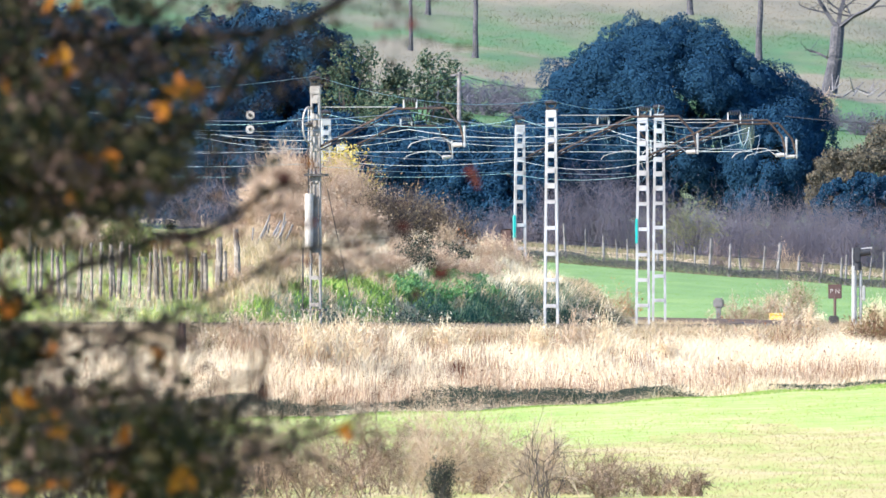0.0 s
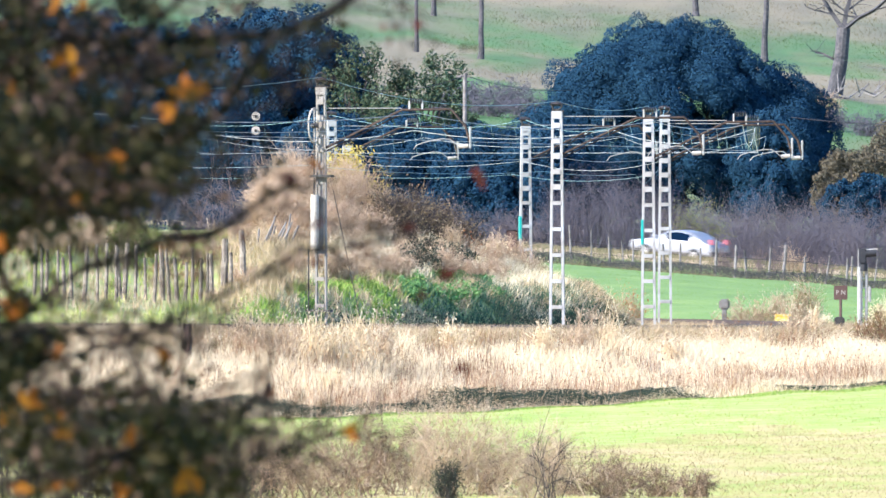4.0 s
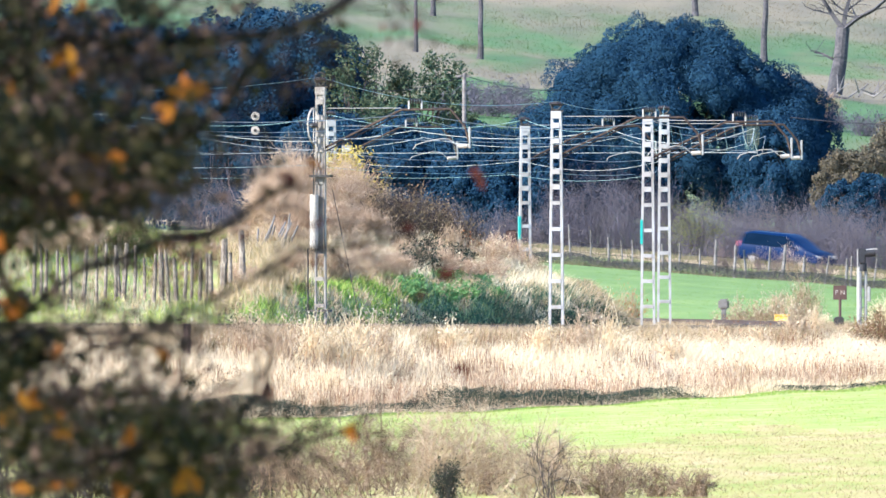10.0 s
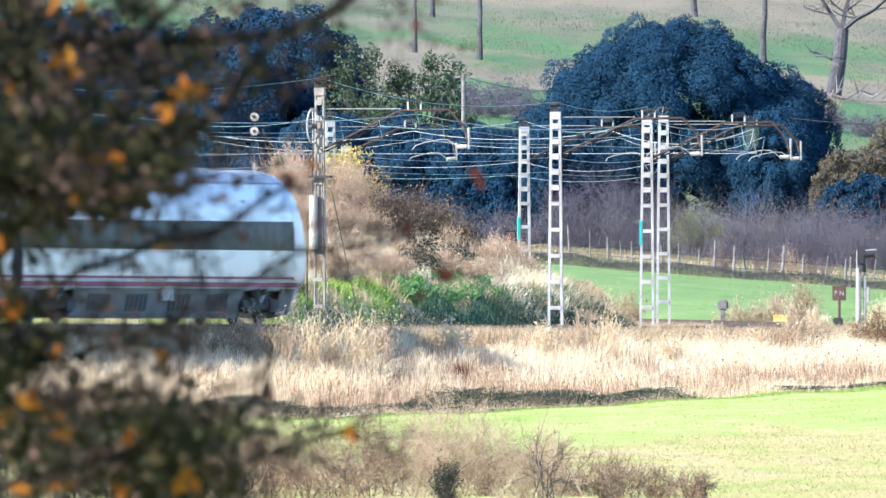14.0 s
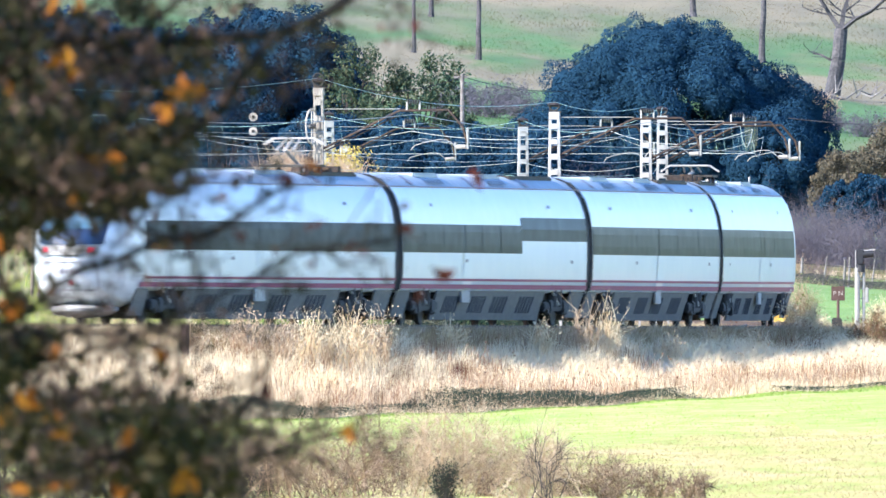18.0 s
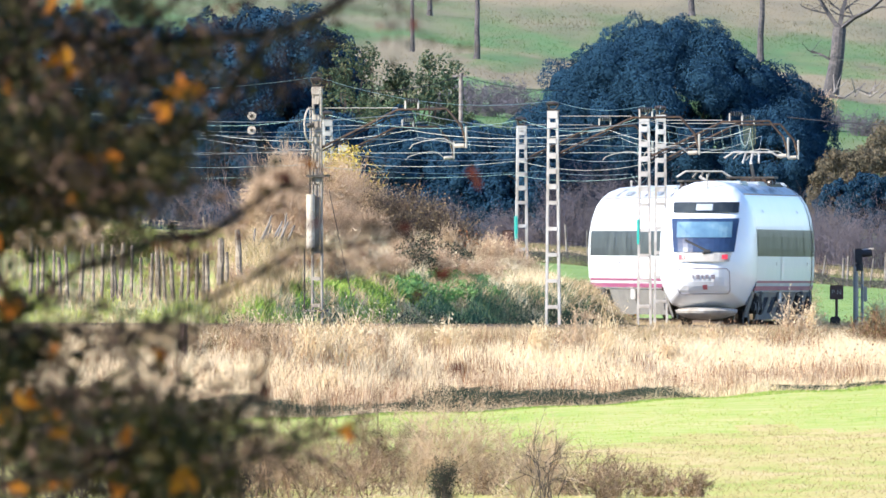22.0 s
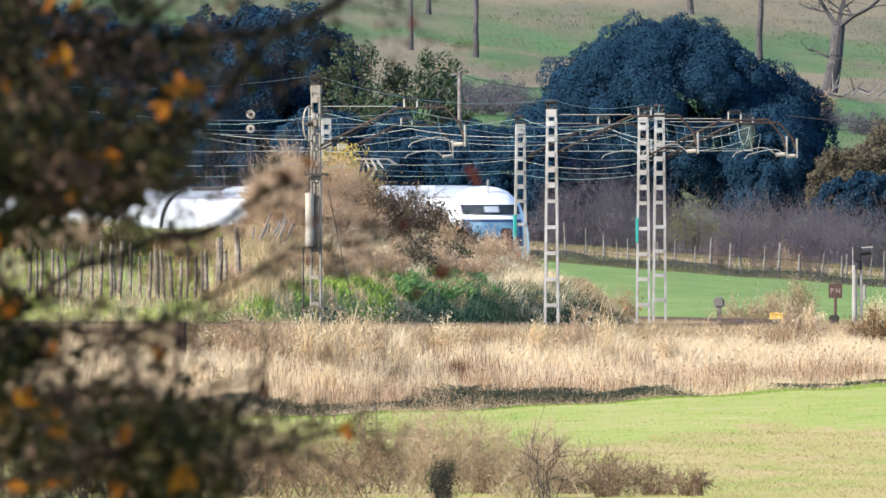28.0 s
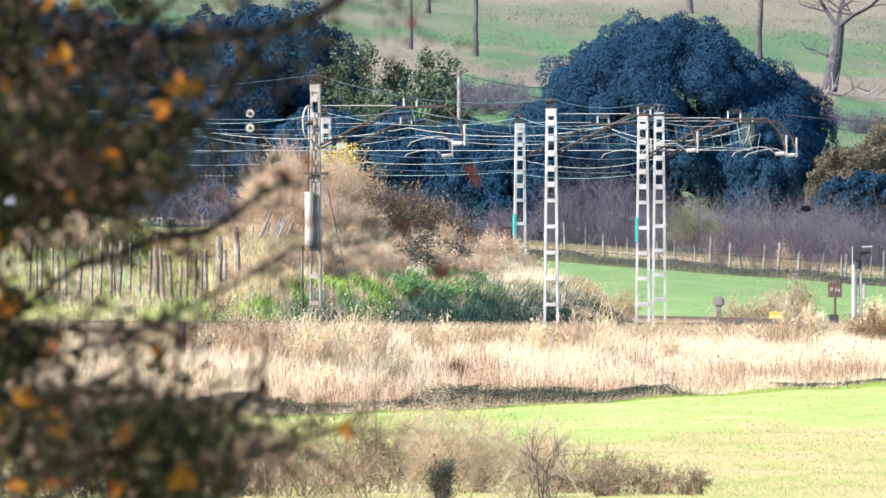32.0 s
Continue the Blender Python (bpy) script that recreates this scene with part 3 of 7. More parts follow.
def loft(rings, closed=False):
    n = len(rings[0])
    v = [p for r in rings for p in r]
    f = []
    for a in range(len(rings) - 1):
        for b in range(n if closed else n - 1):
            c = (b + 1) % n
            f.append((a * n + b, a * n + c, (a + 1) * n + c, (a + 1) * n + b))
    return v, f


def both(half):
    return [(x, z) for x, z in half] + [(-x, z) for x, z in half[::-1] if abs(x) > 1e-6]


def skirt_panel(sgn, y0, y1, z0, z1, out=0.0, thick=0.06):
    """A panel of the skirt, which leans inwards towards the rails."""
    bm = bmesh.new()
    v = []
    for y in (y0, y1):
        for z, t in ((z0, 0), (z1, 0), (z1, thick), (z0, thick)):
            v.append(bm.verts.new((sgn * (1.10 + 0.27 * (z - 0.22) / 0.88 + out - t), y, z)))
    for q in range(4):
        bm.faces.new((v[q], v[(q + 1) % 4], v[4 + (q + 1) % 4], v[4 + q]))
    bm.faces.new(v[:4]), bm.faces.new(v[4:])
    return bm


def bogie(car, y, powered):
    b = part("bogie", boxed(-1.1, 1.1, y - 1.7, y + 1.7, 0.45, 0.85, 0.06), M_IRON, car)
    for sx in (-1.24, 1.24):
        bm = bmesh.new()
        box(bm, sx - 0.09, sx + 0.09, y - 1.75, y + 1.75, 0.42, 0.70, 0.04)
        for d in (-0.9, 0.9):
            box(bm, sx - 0.14, sx + 0.14, y + d - 0.22, y + d + 0.22, 0.34, 0.75, 0.04)
        for d in (-0.35, 0.35):
            rod(bm, (sx, y + d, 0.55), (sx, y + d, 1.05), 0.16, 0.16, 10)
        part("side_frame", bm, M_BLACK, b)
        for d in (-1.25, 1.25):
            part("axle_box", rod(bmesh.new(), (sx, y + d, 0.46), (sx * 1.09, y + d, 0.46), 0.17, 0.13, 12), M_IRON, b)
        part("damper", tube([(sx * 1.07, y - 0.55, 0.95), (sx * 1.07, y + 0.15, 0.62)], 0.045, 6), M_PALE, b, "pale hydraulic damper")
    for d in (-1.25, 1.25):
        bm = bmesh.new()
        for sx in (-0.87, 0.87):
            rod(bm, (sx - 0.065, y + d, 0.44), (sx + 0.065, y + d, 0.44), 0.44, 0.44, 20)
        rod(bm, (-0.9, y + d, 0.44), (0.9, y + d, 0.44), 0.09)
        part("wheelset", bm, M_IRON, b)


def pantograph(car, y, raised):
    p = part("pantograph", boxed(-0.75, 0.75, y - 0.85, y + 0.85, 4.5, 4.57, 0.01), M_IRON, car, "folding current collector on the roof")
    for sx in (-0.6, 0.6):
        for sy in (-0.7, 0.7):
            bm = bmesh.new()
            rod(bm, (sx, y + sy, 4.32), (sx, y + sy, 4.42), 0.10, 0.07, 8)
            rod(bm, (sx, y + sy, 4.40), (sx, y + sy, 4.50), 0.10, 0.06, 8)
            part("insulator", bm, M_GLASSINS, p)
    bm = bmesh.new()
    top = 5.32 if raised else 4.85
    kn = (4.57 + top) / 2 + (0.05 if raised else -0.05)
    rod(bm, (0, y + 0.6, 4.57), (0, y - 0.75, kn), 0.05)
    rod(bm, (0, y - 0.75, kn), (0, y + 0.2, top), 0.035)
    rod(bm, (-0.25, y - 0.75, kn), (-0.2, y + 0.2, top), 0.03)
    rod(bm, (0.25, y - 0.75, kn), (0.2, y + 0.2, top), 0.03)
    part("arm", bm, M_MAST, p)
    bm = bmesh.new()
    for sy in (0.05, 0.35):
        rod(bm, (-0.6, y + sy, top), (0.6, y + sy, top), 0.03)
        rod(bm, (-0.6, y + sy, top), (-0.88, y + sy, top - 0.18), 0.025)
        rod(bm, (0.6, y + sy, top), (0.88, y + sy, top - 0.18), 0.025)
    part("contact_bow", bm, M_MAST, p)


def railcar(length, end_car, raised_panto, toilet, vent_side=1):
    car = thing("railcar", pose(0, 0, 0), "white railcar with dark window band and purple stripes on rails", "railcar", "cars of the train")
    y0, y1 = (2.8 if end_car else 0.22), length - 0.22
    v, f = [], []
    for sgn in (1, -1):
        vv, ff = loft([[(sgn * x, y, z) for x, z in [(1.1, 0.94)] + SIDE] for y in (y0, y1)])
        f += [tuple(i + len(v) for i in q) for q in ff]
        v += vv
    for y in ((y1,) if end_car else (y0, y1)):
        bm = bmesh.new()
        bm.faces.new([bm.verts.new((x, y, z)) for x, z in both([(1.1, 0.94)] + SIDE + CROWN[1:])])
        part("end_wall", bm, M_BLACK, car, "black end wall between the cars")
        edge = sorted((y, y + (0.2 if y == y0 else -0.2)))
        v_, f_ = loft([[(x * 1.009, yy, z + 0.012) for x, z in both([(1.1, 0.94)] + SIDE + CROWN[1:])] for yy in edge])
        part("end_seal", mesh_np("end_seal", v_, f_, M_BLACK), parent=car, label="black rubber seal round the car's end")
    me = bpy.data.meshes.new("body")
    me.from_pydata(v, [], f)
    me.materials.append(M_WHITE)
    me.polygons.foreach_set("use_smooth", [len(q) == 4 for q in f])
    part("body", me, parent=car)
    v, f = loft([[(x, y, z) for x, z in both(CROWN)] for y in (y0, y1)])
    part("roof", mesh_np("roof", v, f, M_ROOF, True), parent=car, label="pale grey roof skin")
    if end_car:
        rings = []
        for k in [1 - (1 - q / 30) ** 2.2 for q in range(31)]:
            g = max(0.0, 1 - k ** 2.2) ** (1 / 2.6)
            rings.append([(x * g, NOSE_LEN * (1 - k) + nose_rake(NOSE_ZC + (z - NOSE_ZC) * g) * k, NOSE_ZC + (z - NOSE_ZC) * g) for x, z in both(NOSE_RING)[:]])
        rings.insert(0, [(x, y0, z) for x, z in both(NOSE_RING)])
        v, f = loft(rings, True)
        nose = part("nose", mesh_np("nose", v, f, M_WHITE, True), parent=car, label="rounded white driving cab")
        part("windscreen", nose_patch(-1.03, 1.03, 2.22, 3.24, 0.03, 12, 8, taper=0.10), M_WINDSCREEN, nose, "dark blue raked windscreen")
        part("sun_blind", nose_patch(-0.84, 0.84, 2.66, 3.14, 0.05, 12, 6), M_BLIND, nose, "pale blue blind behind the windscreen")
        part("destination_panel", nose_patch(-1.0, 1.0, 3.42, 3.74, 0.035, 12, 5), M_GLASS, nose)
        part("destination_display", nose_patch(-0.28, 0.22, 3.48, 3.68, 0.05, 4, 3), M_ROOF, nose, "pale display")
        part("light_panel", nose_patch(-0.86, 0.86, 1.93, 2.2, 0.05, 10, 4, 0.08), M_MAST, nose)
        for sx in (-0.66, 0.66):
            part("tail_light", nose_patch(sx - 0.085, sx + 0.085, 2.0, 2.14, 0.08, 4, 4), M_TAIL, nose, "red tail light")
        bm = bmesh.new()
        rod(bm, (-0.55, nose_y(-0.55, 2.58) - 0.11, 2.58), (0.15, nose_y(0.15, 2.24) - 0.11, 2.24), 0.034)
        rod(bm, (0.0, nose_y(0, 2.22) - 0.11, 2.2), (0.22, nose_y(0.22, 2.22) - 0.11, 2.24), 0.05)
        part("wiper", bm, M_BLACK, nose)
        hatch = part("coupler_hatch", nose_patch(-0.78, 0.78, 0.92, 1.72, 0.012, 10, 6), M_WHITE, nose)
        bm = bmesh.new()
        loop = [(-0.7, 0.95), (0.7, 0.95), (0.79, 1.05), (0.79, 1.62), (0.7, 1.72), (-0.7, 1.72), (-0.79, 1.62), (-0.79, 1.05), (-0.7, 0.95)]
        for (xa, za), (xb, zb) in zip(loop, loop[1:]):
            for q in range(6):
                pa = (xa + (xb - xa) * q / 6, za + (zb - za) * q / 6)
                pb = (xa + (xb - xa) * (q + 1) / 6, za + (zb - za) * (q + 1) / 6)
                rod(bm, (pa[0], nose_y(*pa) - 0.05, pa[1]), (pb[0], nose_y(*pb) - 0.05, pb[1]), 0.014, 0.014, 4)
        part("hatch_seam", bm, M_LOGO, hatch)
        for q, (xa, xb) in enumerate(((-0.46, -0.40), (-0.30, -0.14), (-0.06, 0.02), (0.1, 0.24), (0.34, 0.52))):
            part("logo_bar", nose_patch(xa * 0.7, xb * 0.7, 1.40, 1.53, 0.03, 3, 3), M_LOGO, hatch)
        part("coupler_eye", nose_patch(-0.02, 0.12, 1.08, 1.22, 0.03, 2, 2), M_RED, hatch)
        part("antenna", rod(bmesh.new(), (0, 2.0, 4.1), (0, 1.95, 4.58), 0.03), M_PALE, nose)
        bm = bmesh.new()
        bmesh.ops.create_uvsphere(bm, u_segments=24, v_segments=12, radius=1)
        for q in bm.verts:
            q.co = (q.co.x * 0.95, 1.7 + q.co.y * 1.15, 0.44 + q.co.z * (0.28 if q.co.z < 0 else 0.12))
        part("snow_plough", bm, M_MAST, nose, "grey steel apron under the nose")
    for sgn in (1, -1):
        s0 = 3.3 if end_car else 0.35
        wy0 = 2.85 if end_car else 0.3
        t0, t1 = (length - 9.5, length - 0.4) if toilet and sgn > 0 else (length - 0.3, length - 0.3)
        band = part("window_band", strip(wy0, t0, 2.09, 2.91, sgn, 0.008, 4), M_GLASS, car, "continuous dark window band")
        if toilet and sgn > 0:
            part("window_band", strip(t0, t1, 2.46, 3.14, sgn, 0.008, 4), M_GLASS, car, "raised dark window band")
        n = 7 if end_car else 6
        for i in range(n):
            a = wy0 + 0.5 + (t0 - wy0 - 0.8) * i / n
            if i == n // 2:
                continue
            part("window", strip(a, a + (t0 - wy0 - 0.8) / n - 0.35, 2.17, 2.85, sgn, 0.016, 4), M_GLASS, band)
        d0 = wy0 + 0.5 + (t0 - wy0 - 0.8) * (n // 2) / n
        part("roof_seam", tube([(sgn * 1.062, y0, 3.985), (sgn * 1.062, y1, 3.985)], 0.022, 5), M_LOGO, car, "dark seam along the roof edge")
        door = part("door", strip(d0, d0 + 1.3, 1.05, 2.07, sgn, 0.013, 6), M_WHITE, car, "plug door with a narrow window")
        part("door_window", strip(d0 + 0.35, d0 + 0.95, 2.13, 2.88, sgn, 0.018, 4), M_GLASS, door)
        part("stripe", strip(s0 - (0.5 if end_car else 0), length - 0.3, 1.275, 1.345, sgn, 0.020, 2), M_PURPLE, car)
        part("stripe", strip(s0 - (0.9 if end_car else 0), length - 0.3, 1.05, 1.18, sgn, 0.020, 2), M_PURPLE, car)
        part("step_plate", strip(d0 + 0.1, d0 + 1.2, 1.02, 1.07, sgn, 0.05, 1), M_MAST, car)
        bm = bmesh.new()
        box(bm, sgn * 1.34, sgn * 1.40, d0 + 0.1, d0 + 1.2, 0.66, 1.01, 0.01)
        part("door_step", bm, M_MAST, car)
        by = (5.6 if end_car else 4.0, length - 4.0)
        sk0, sk1 = by[0] + 2.0, by[1] - 2.0
        part("skirt", skirt_panel(sgn, sk0 - 0.3, sk1 + 0.3, 0.16, 1.01), M_SKIRT, car, "grey underframe skirt")
        for a in (sk0 + 1.0, sk0 + 4.6, sk1 - 6.6, sk1 - 3.0) if sgn == vent_side else ():
            for q in range(5):
                bm = skirt_panel(sgn, a + q * 0.42, a + q * 0.42 + 0.24, 0.36, 0.84, 0.012, 0.02)
                for w in bm.verts:
                    w.co.y += 0.35 * (w.co.z - 0.67)
                part("vent_slat", bm, M_VENT, car)
        for y, z in ((y0 + 4.4, 3.42), (y1 - 5.2, 3.42), (y0 + 8.6, 1.82), (y1 - 2.6, 1.82)):
            part("side_fitting", strip(y, y + 0.34, z, z + 0.09, sgn, 0.022, 1), M_LOGO, car, "small grey fitting on the side")
        part("side_seam", strip(y0 + 0.06, y0 + 0.11, 1.05, 3.94, sgn, 0.006, 8), M_LOGO, car)
        for i in range(2):
            e0 = (2.4 if end_car else 0.3) if i == 0 else by[1] + 2.0
            e1 = by[0] - 2.0 if i == 0 else length - 0.3
            if e1 - e0 > 0.3:
                part("end_skirt", skirt_panel(sgn, e0, e1, 0.24, 1.01), M_SKIRT, car)
    part("underframe", boxed(-1.0, 1.0, by[0] + 1.9, by[1] - 1.9, 0.34, 1.0), M_BLACK, car)
    part("floor_beam", boxed(-1.05, 1.05, 3.0 if end_car else 0.3, length - 0.3, 0.84, 0.99), M_BLACK, car)
    for y in by:
        bogie(car, y, True)
    for y in (y0 + 5.6, y0 + 14.1):
        part("roof_unit", boxed(-0.62, 0.62, y, y + 3.2, 4.2, 4.40, 0.06), M_ROOF, car, "flat air-conditioning fairing")
        for sx in (-1, 1):
            for q in range(6):
                bm = bmesh.new()
                ya, yb = y + 0.3 + q * 0.36, y + 0.58 + q * 0.36
                bm.faces.new([bm.verts.new((sx * w, yy, h)) for w, yy, h in ((0.84, ya, 4.215), (0.84, yb, 4.215), (1.0, yb, 4.09), (1.0, ya, 4.09))])
                part("roof_grille", bm, M_ROOFGRILLE, car)
    for y in (y0 + 3.3, y0 + 11.7, y0 + 19.1):
        for sx in (-1, 1):
            bm = bmesh.new()
            va = [bm.verts.new((sx * w, yy, h)) for w, yy, h in ((0.62, y, 4.30), (0.62, y + 0.5, 4.30), (1.02, y + 0.5, 4.06), (1.02, y, 4.06))]
            bm.faces.new(va)
            part("roof_vent", bm, M_LOGO, car)
    part("fairing", boxed(-0.66, 0.66, length - 7.4, length - 1.6, 4.2, 4.37, 0.05), M_IRON, car, "dark roof well with switchgear")
    if raised_panto is not None:
        pantograph(car, length - 6.0, raised_panto)
        bm = bmesh.new()
        for q in range(5):
            box(bm, -0.5 + 0.1 * q, -0.2 + 0.15 * q, length - 4.4 + q * 0.45, length - 4.1 + q * 0.45, 4.3, 4.5 + 0.04 * (q % 3), 0.02)
        part("switchgear", bm, M_RUST, car)
    rings = []
    for q in range(7):
        sc = 0.94 if q % 2 else 0.985
        rings.append([(x * sc, length - 0.23 + 0.46 * q / 6, 1.0 + (z - 1.0) * sc) for x, z in both([(1.1, 0.94)] + SIDE + CROWN[1:])])
    v, f = loft(rings, True)
    part("gangway_bellows", mesh_np("gangway_bellows", v, f, M_BLACK), parent=car, label="black folded gangway bellows")
    return car


cars = [railcar(28.8, True, True, False), railcar(26.18, False, None, True), railcar(26.18, False, None, False), railcar(28.8, True, False, False, -1)]

# ---- masts and wires of the overhead line ----
ARM = [(0.12, 5.10), (2.40, 6.20), (3.85, 6.22), (4.28, 5.72), (4.42, 5.22)]


def mast(s, sd, top, label, weight=False, teal=False, arm=True, base=-1.0, hang=False):
    x, y = line(s, sd)
    z = float(wire_z(s))
    m = thing("catenary_mast", pose(x, y, z, 0, 0, heading(s)), label, "mast", "masts of the overhead line")
    h = top - z
    w0, w1 = (0.15, 0.11) if weight else (0.205, 0.12)
    steel, half = (M_OLDMAST, 0.024) if weight else (M_MAST, 0.036)
    for sx in (-1, 1):
        bm = bmesh.new()
        for (za, zb) in ((base, h * 0.5), (h * 0.5, h - 0.25)):
            wa, wb = (w0 + (w1 - w0) * max(0, q) / h for q in (za, zb))
            v = [bm.verts.new((sx * ww + dx, dy, zz)) for ww, zz in ((wa, za), (wb, zb)) for dx, dy in ((-half, -0.08), (half, -0.08), (half, 0.08), (-half, 0.08))]
            for q in range(4):
                bm.faces.new((v[q], v[(q + 1) % 4], v[4 + (q + 1) % 4], v[4 + q]))
            bm.faces.new(v[4:])
        part("leg", bm, steel, m)
    zz, k = -0.3, 0
    while zz < h - 0.5:
        ww = w0 + (w1 - w0) * max(0, zz) / h
        part("batten", boxed(-ww + 0.03, ww - 0.03, -0.10, -0.06, zz, zz + 0.11 + 0.05 * (zz > 4)), steel, m)
        zz += 0.78 if zz < 3.6 else 0.46
    part("cap", boxed(-w1 - 0.04, w1 + 0.04, -0.1, 0.1, h - 0.48, h - 0.25, 0.01), steel, m)
    if weight:
        bm = boxed(-0.08, 0.08, -0.055, -0.02, 2.1, h - 1.15)
        box(bm, -0.08, 0.08, -0.055, -0.02, h - 0.62, h - 0.3)
        part("web_plate", bm, steel, m, "pale solid web between the legs")
    if teal:
        part("painted_band", boxed(-w0 - 0.02, -w0 + 0.055, -0.12, 0.1, 2.45, 3.2), M_TEAL, m, "teal painted band")
    ins = part("insulator", rod(bmesh.new(), (-0.12, 0, h - 0.25), (-0.12, 0, h - 0.1), 0.03), M_IRON, m)
    for q in range(5):
        part("disc", rod(bmesh.new(), (-0.15 + 0.065 * q, -0.03, h - 0.06), (-0.12 + 0.065 * q, 0.0, h + 0.04 - 0.02 * abs(q - 1.5)), 0.075, 0.05, 10), M_GLASSINS, ins)
    cup = [(0.16 * math.cos(q), -0.04, h - 0.02 + 0.19 * math.sin(q)) for q in np.linspace(-math.pi, math.pi if weight else 0, 17)]
    v, f = cord_np([Vector(q) for q in cup], 0.022)
    part("cup", mesh_np("cup", v, f, M_IRON), parent=ins, label="dark curved insulator cradle")
    part("clamp", boxed(-0.16, 0.2, -0.05, 0.05, h - 0.28, h - 0.22), M_IRON, m)
    if arm:
        a = part("cantilever", tube([(px, 0, pz) for px, pz in ARM], 0.036), M_RUST, m, "rusty bent cantilever tube")
        part("stay_tube", tube([(0.12, 0.06, 5.0), (2.3, 0.06, 6.05)], 0.022), M_RUST, a)
        part("tie_rod", tube([(0.1, 0, 6.25), (2.4, 0, 6.25)], 0.011), M_PALE, a)
        part("end_fitting", boxed(4.385, 4.455, -0.04, 0.04, 5.08, 5.72, 0.02), M_PALE, a, "pale end fitting")
        st = tube([(4.42, 0, 5.16), (4.08, 0, 5.15), (3.93, 0, 5.27), (3.8, 0, 5.35), (3.55, 0, 5.36), (3.1, 0, 5.27), (2.84, 0, 5.19), (2.74, 0, 5.06)], 0.013)
        part("steady_arm", st, M_PALE, a, "curved pale steady arm")
        part("steady_insulator", rod(bmesh.new(), (4.08, 0, 5.14), (4.36, 0, 5.16), 0.06, 0.06, 8), M_CONC, a)
        for q in (2.62, 3.0):
            part("bracket", boxed(q - 0.022, q + 0.022, -0.04, 0.04, 6.22, 6.46), M_PALE, a)
        for q in range(5):
            part("bell", rod(bmesh.new(), (2.66 + 0.075 * q, 0, 6.45), (2.70 + 0.075 * q, 0, 6.45), 0.085, 0.06, 10), M_GLASSINS, a)
    if hang:
        for q in range(9):
            part("hanging_wire", tube([(2.66 + 0.05 * q, 0.02 * (q % 3), 6.2), (2.70 + 0.042 * q, 0.03 * (q % 2), 5.42 + 0.07 * (q % 3))], 0.010, 4), M_OLIVEWIRE, a, "olive wires hanging from the cantilever")
    if weight:
        part("balance_weight", rod(bmesh.new(), (-0.14, -0.22, 2.2), (-0.14, -0.22, 3.75), 0.125, 0.125, 16), M_CONC, m, "pale stack of balance weights")
        part("guide_rod", tube([(-0.33, -0.2, -0.2), (-0.33, -0.2, 2.2)], 0.025), M_IRON, m)
        part("guide_rod", tube([(-0.16, -0.22, 3.75), (-0.16, -0.22, 5.6)], 0.02), M_IRON, m)
        part("cross_plate", boxed(-0.4, 0.32, -0.25, 0.12, 0.36, 0.42), M_IRON, m)
        part("cross_plate", boxed(-0.28, 0.35, -0.25, 0.12, 4.25, 4.32), M_IRON, m)
        ring = [(-0.15 + 0.06 * math.cos(q), -0.25 + 0.48 * math.cos(q), 5.75 + 0.5 * math.sin(q)) for q in np.linspace(0, 2 * math.pi, 25)]
        bm = tube(ring, 0.028, 5)
        for q in range(0, 24, 6):
            rod(bm, (-0.15, -0.25, 5.75), ring[q], 0.016, 0.016, 5)
        part("tension_wheel", bm, M_CONC, m, "grey tensioning wheel")
        part("hub", rod(bmesh.new(), (-0.22, -0.3, 5.75), (-0.06, -0.2, 5.75), 0.07, 0.07, 10), M_IRON, m)
        part("stay", tube([(0.35, 0, 3.9), (1.1, 0.4, 0.0)], 0.012), M_IRON, m)
    return m


mast(14.5, -3.0, 8.35, "tall pale steel mast with balance weights among brambles", weight=True)
mast(53.5, -3.0, 7.92, "pale lattice steel mast with rusty cantilever")
mast(81.2, -3.0, 7.93, "pale lattice steel mast with teal painted band", teal=True)
mast(133.6, -3.0, 8.35, "pale lattice steel mast beside the track", hang=True)
mast(180.0, -3.0, 8.3, "pale lattice steel mast half behind a grassy mound", teal=True)
mast(217.0, -3.0, 8.75, "distant pale steel mast behind brambles")
mast(246.5, 3.2, 8.05, "short distant steel mast behind brambles", arm=False)
mast(-27.0, -3.0, 8.2, "pale steel mast behind autumn branches")

SUPPORTS = [(-75, 7.1), (-27.0, 7.0), (14.5, 7.13), (53.5, 6.69), (81.2, 6.68), (133.6, 6.78), (180.0, 6.4), (217.0, 6.6), (258.0, 6.8), (300, 6.9)]


def wire(name, side, height, sag, r, material, label, top=None):
    """One wire strung from support to support along the line."""
    pts = []
    for (sa, ha), (sb, hb) in zip(SUPPORTS, SUPPORTS[1:]):
        for q in range(10):
            k = q / 10
            pa, pb = Vector((*line(sa, side), float(wire_z(sa)) + (ha + top if top is not None else height))), Vector((*line(sb, side), float(wire_z(sb)) + (hb + top if top is not None else height)))
            p = pa.lerp(pb, k)
            p.z -= sag * 4 * k * (1 - k) * ((sb - sa) / 45) ** 2
            pts.append(p)
    v, f = cord_np(pts, r)
    return tagged(new(name, mesh_np(name, v, f, material)), label, "wire", "overhead wires"), pts


wire("feeder_wire", -3.0, 0, 0.55, 0.007, M_COPPER, "thin greenish feeder wire along the mast tops", top=0.02)
_, MESS = wire("messenger_wire", -0.1, 6.1, 0.45, 0.010, M_WIRE, "bright sagging messenger wire over the track")
wire("messenger_wire", 0.25, 5.85, 0.5, 0.006, M_WIRE, "bright sagging messenger wire over the track")
_, CONT = wire("contact_wire", 0.0, 5.32, 0.0, 0.007, M_WIRE, "taut contact wire over the track")
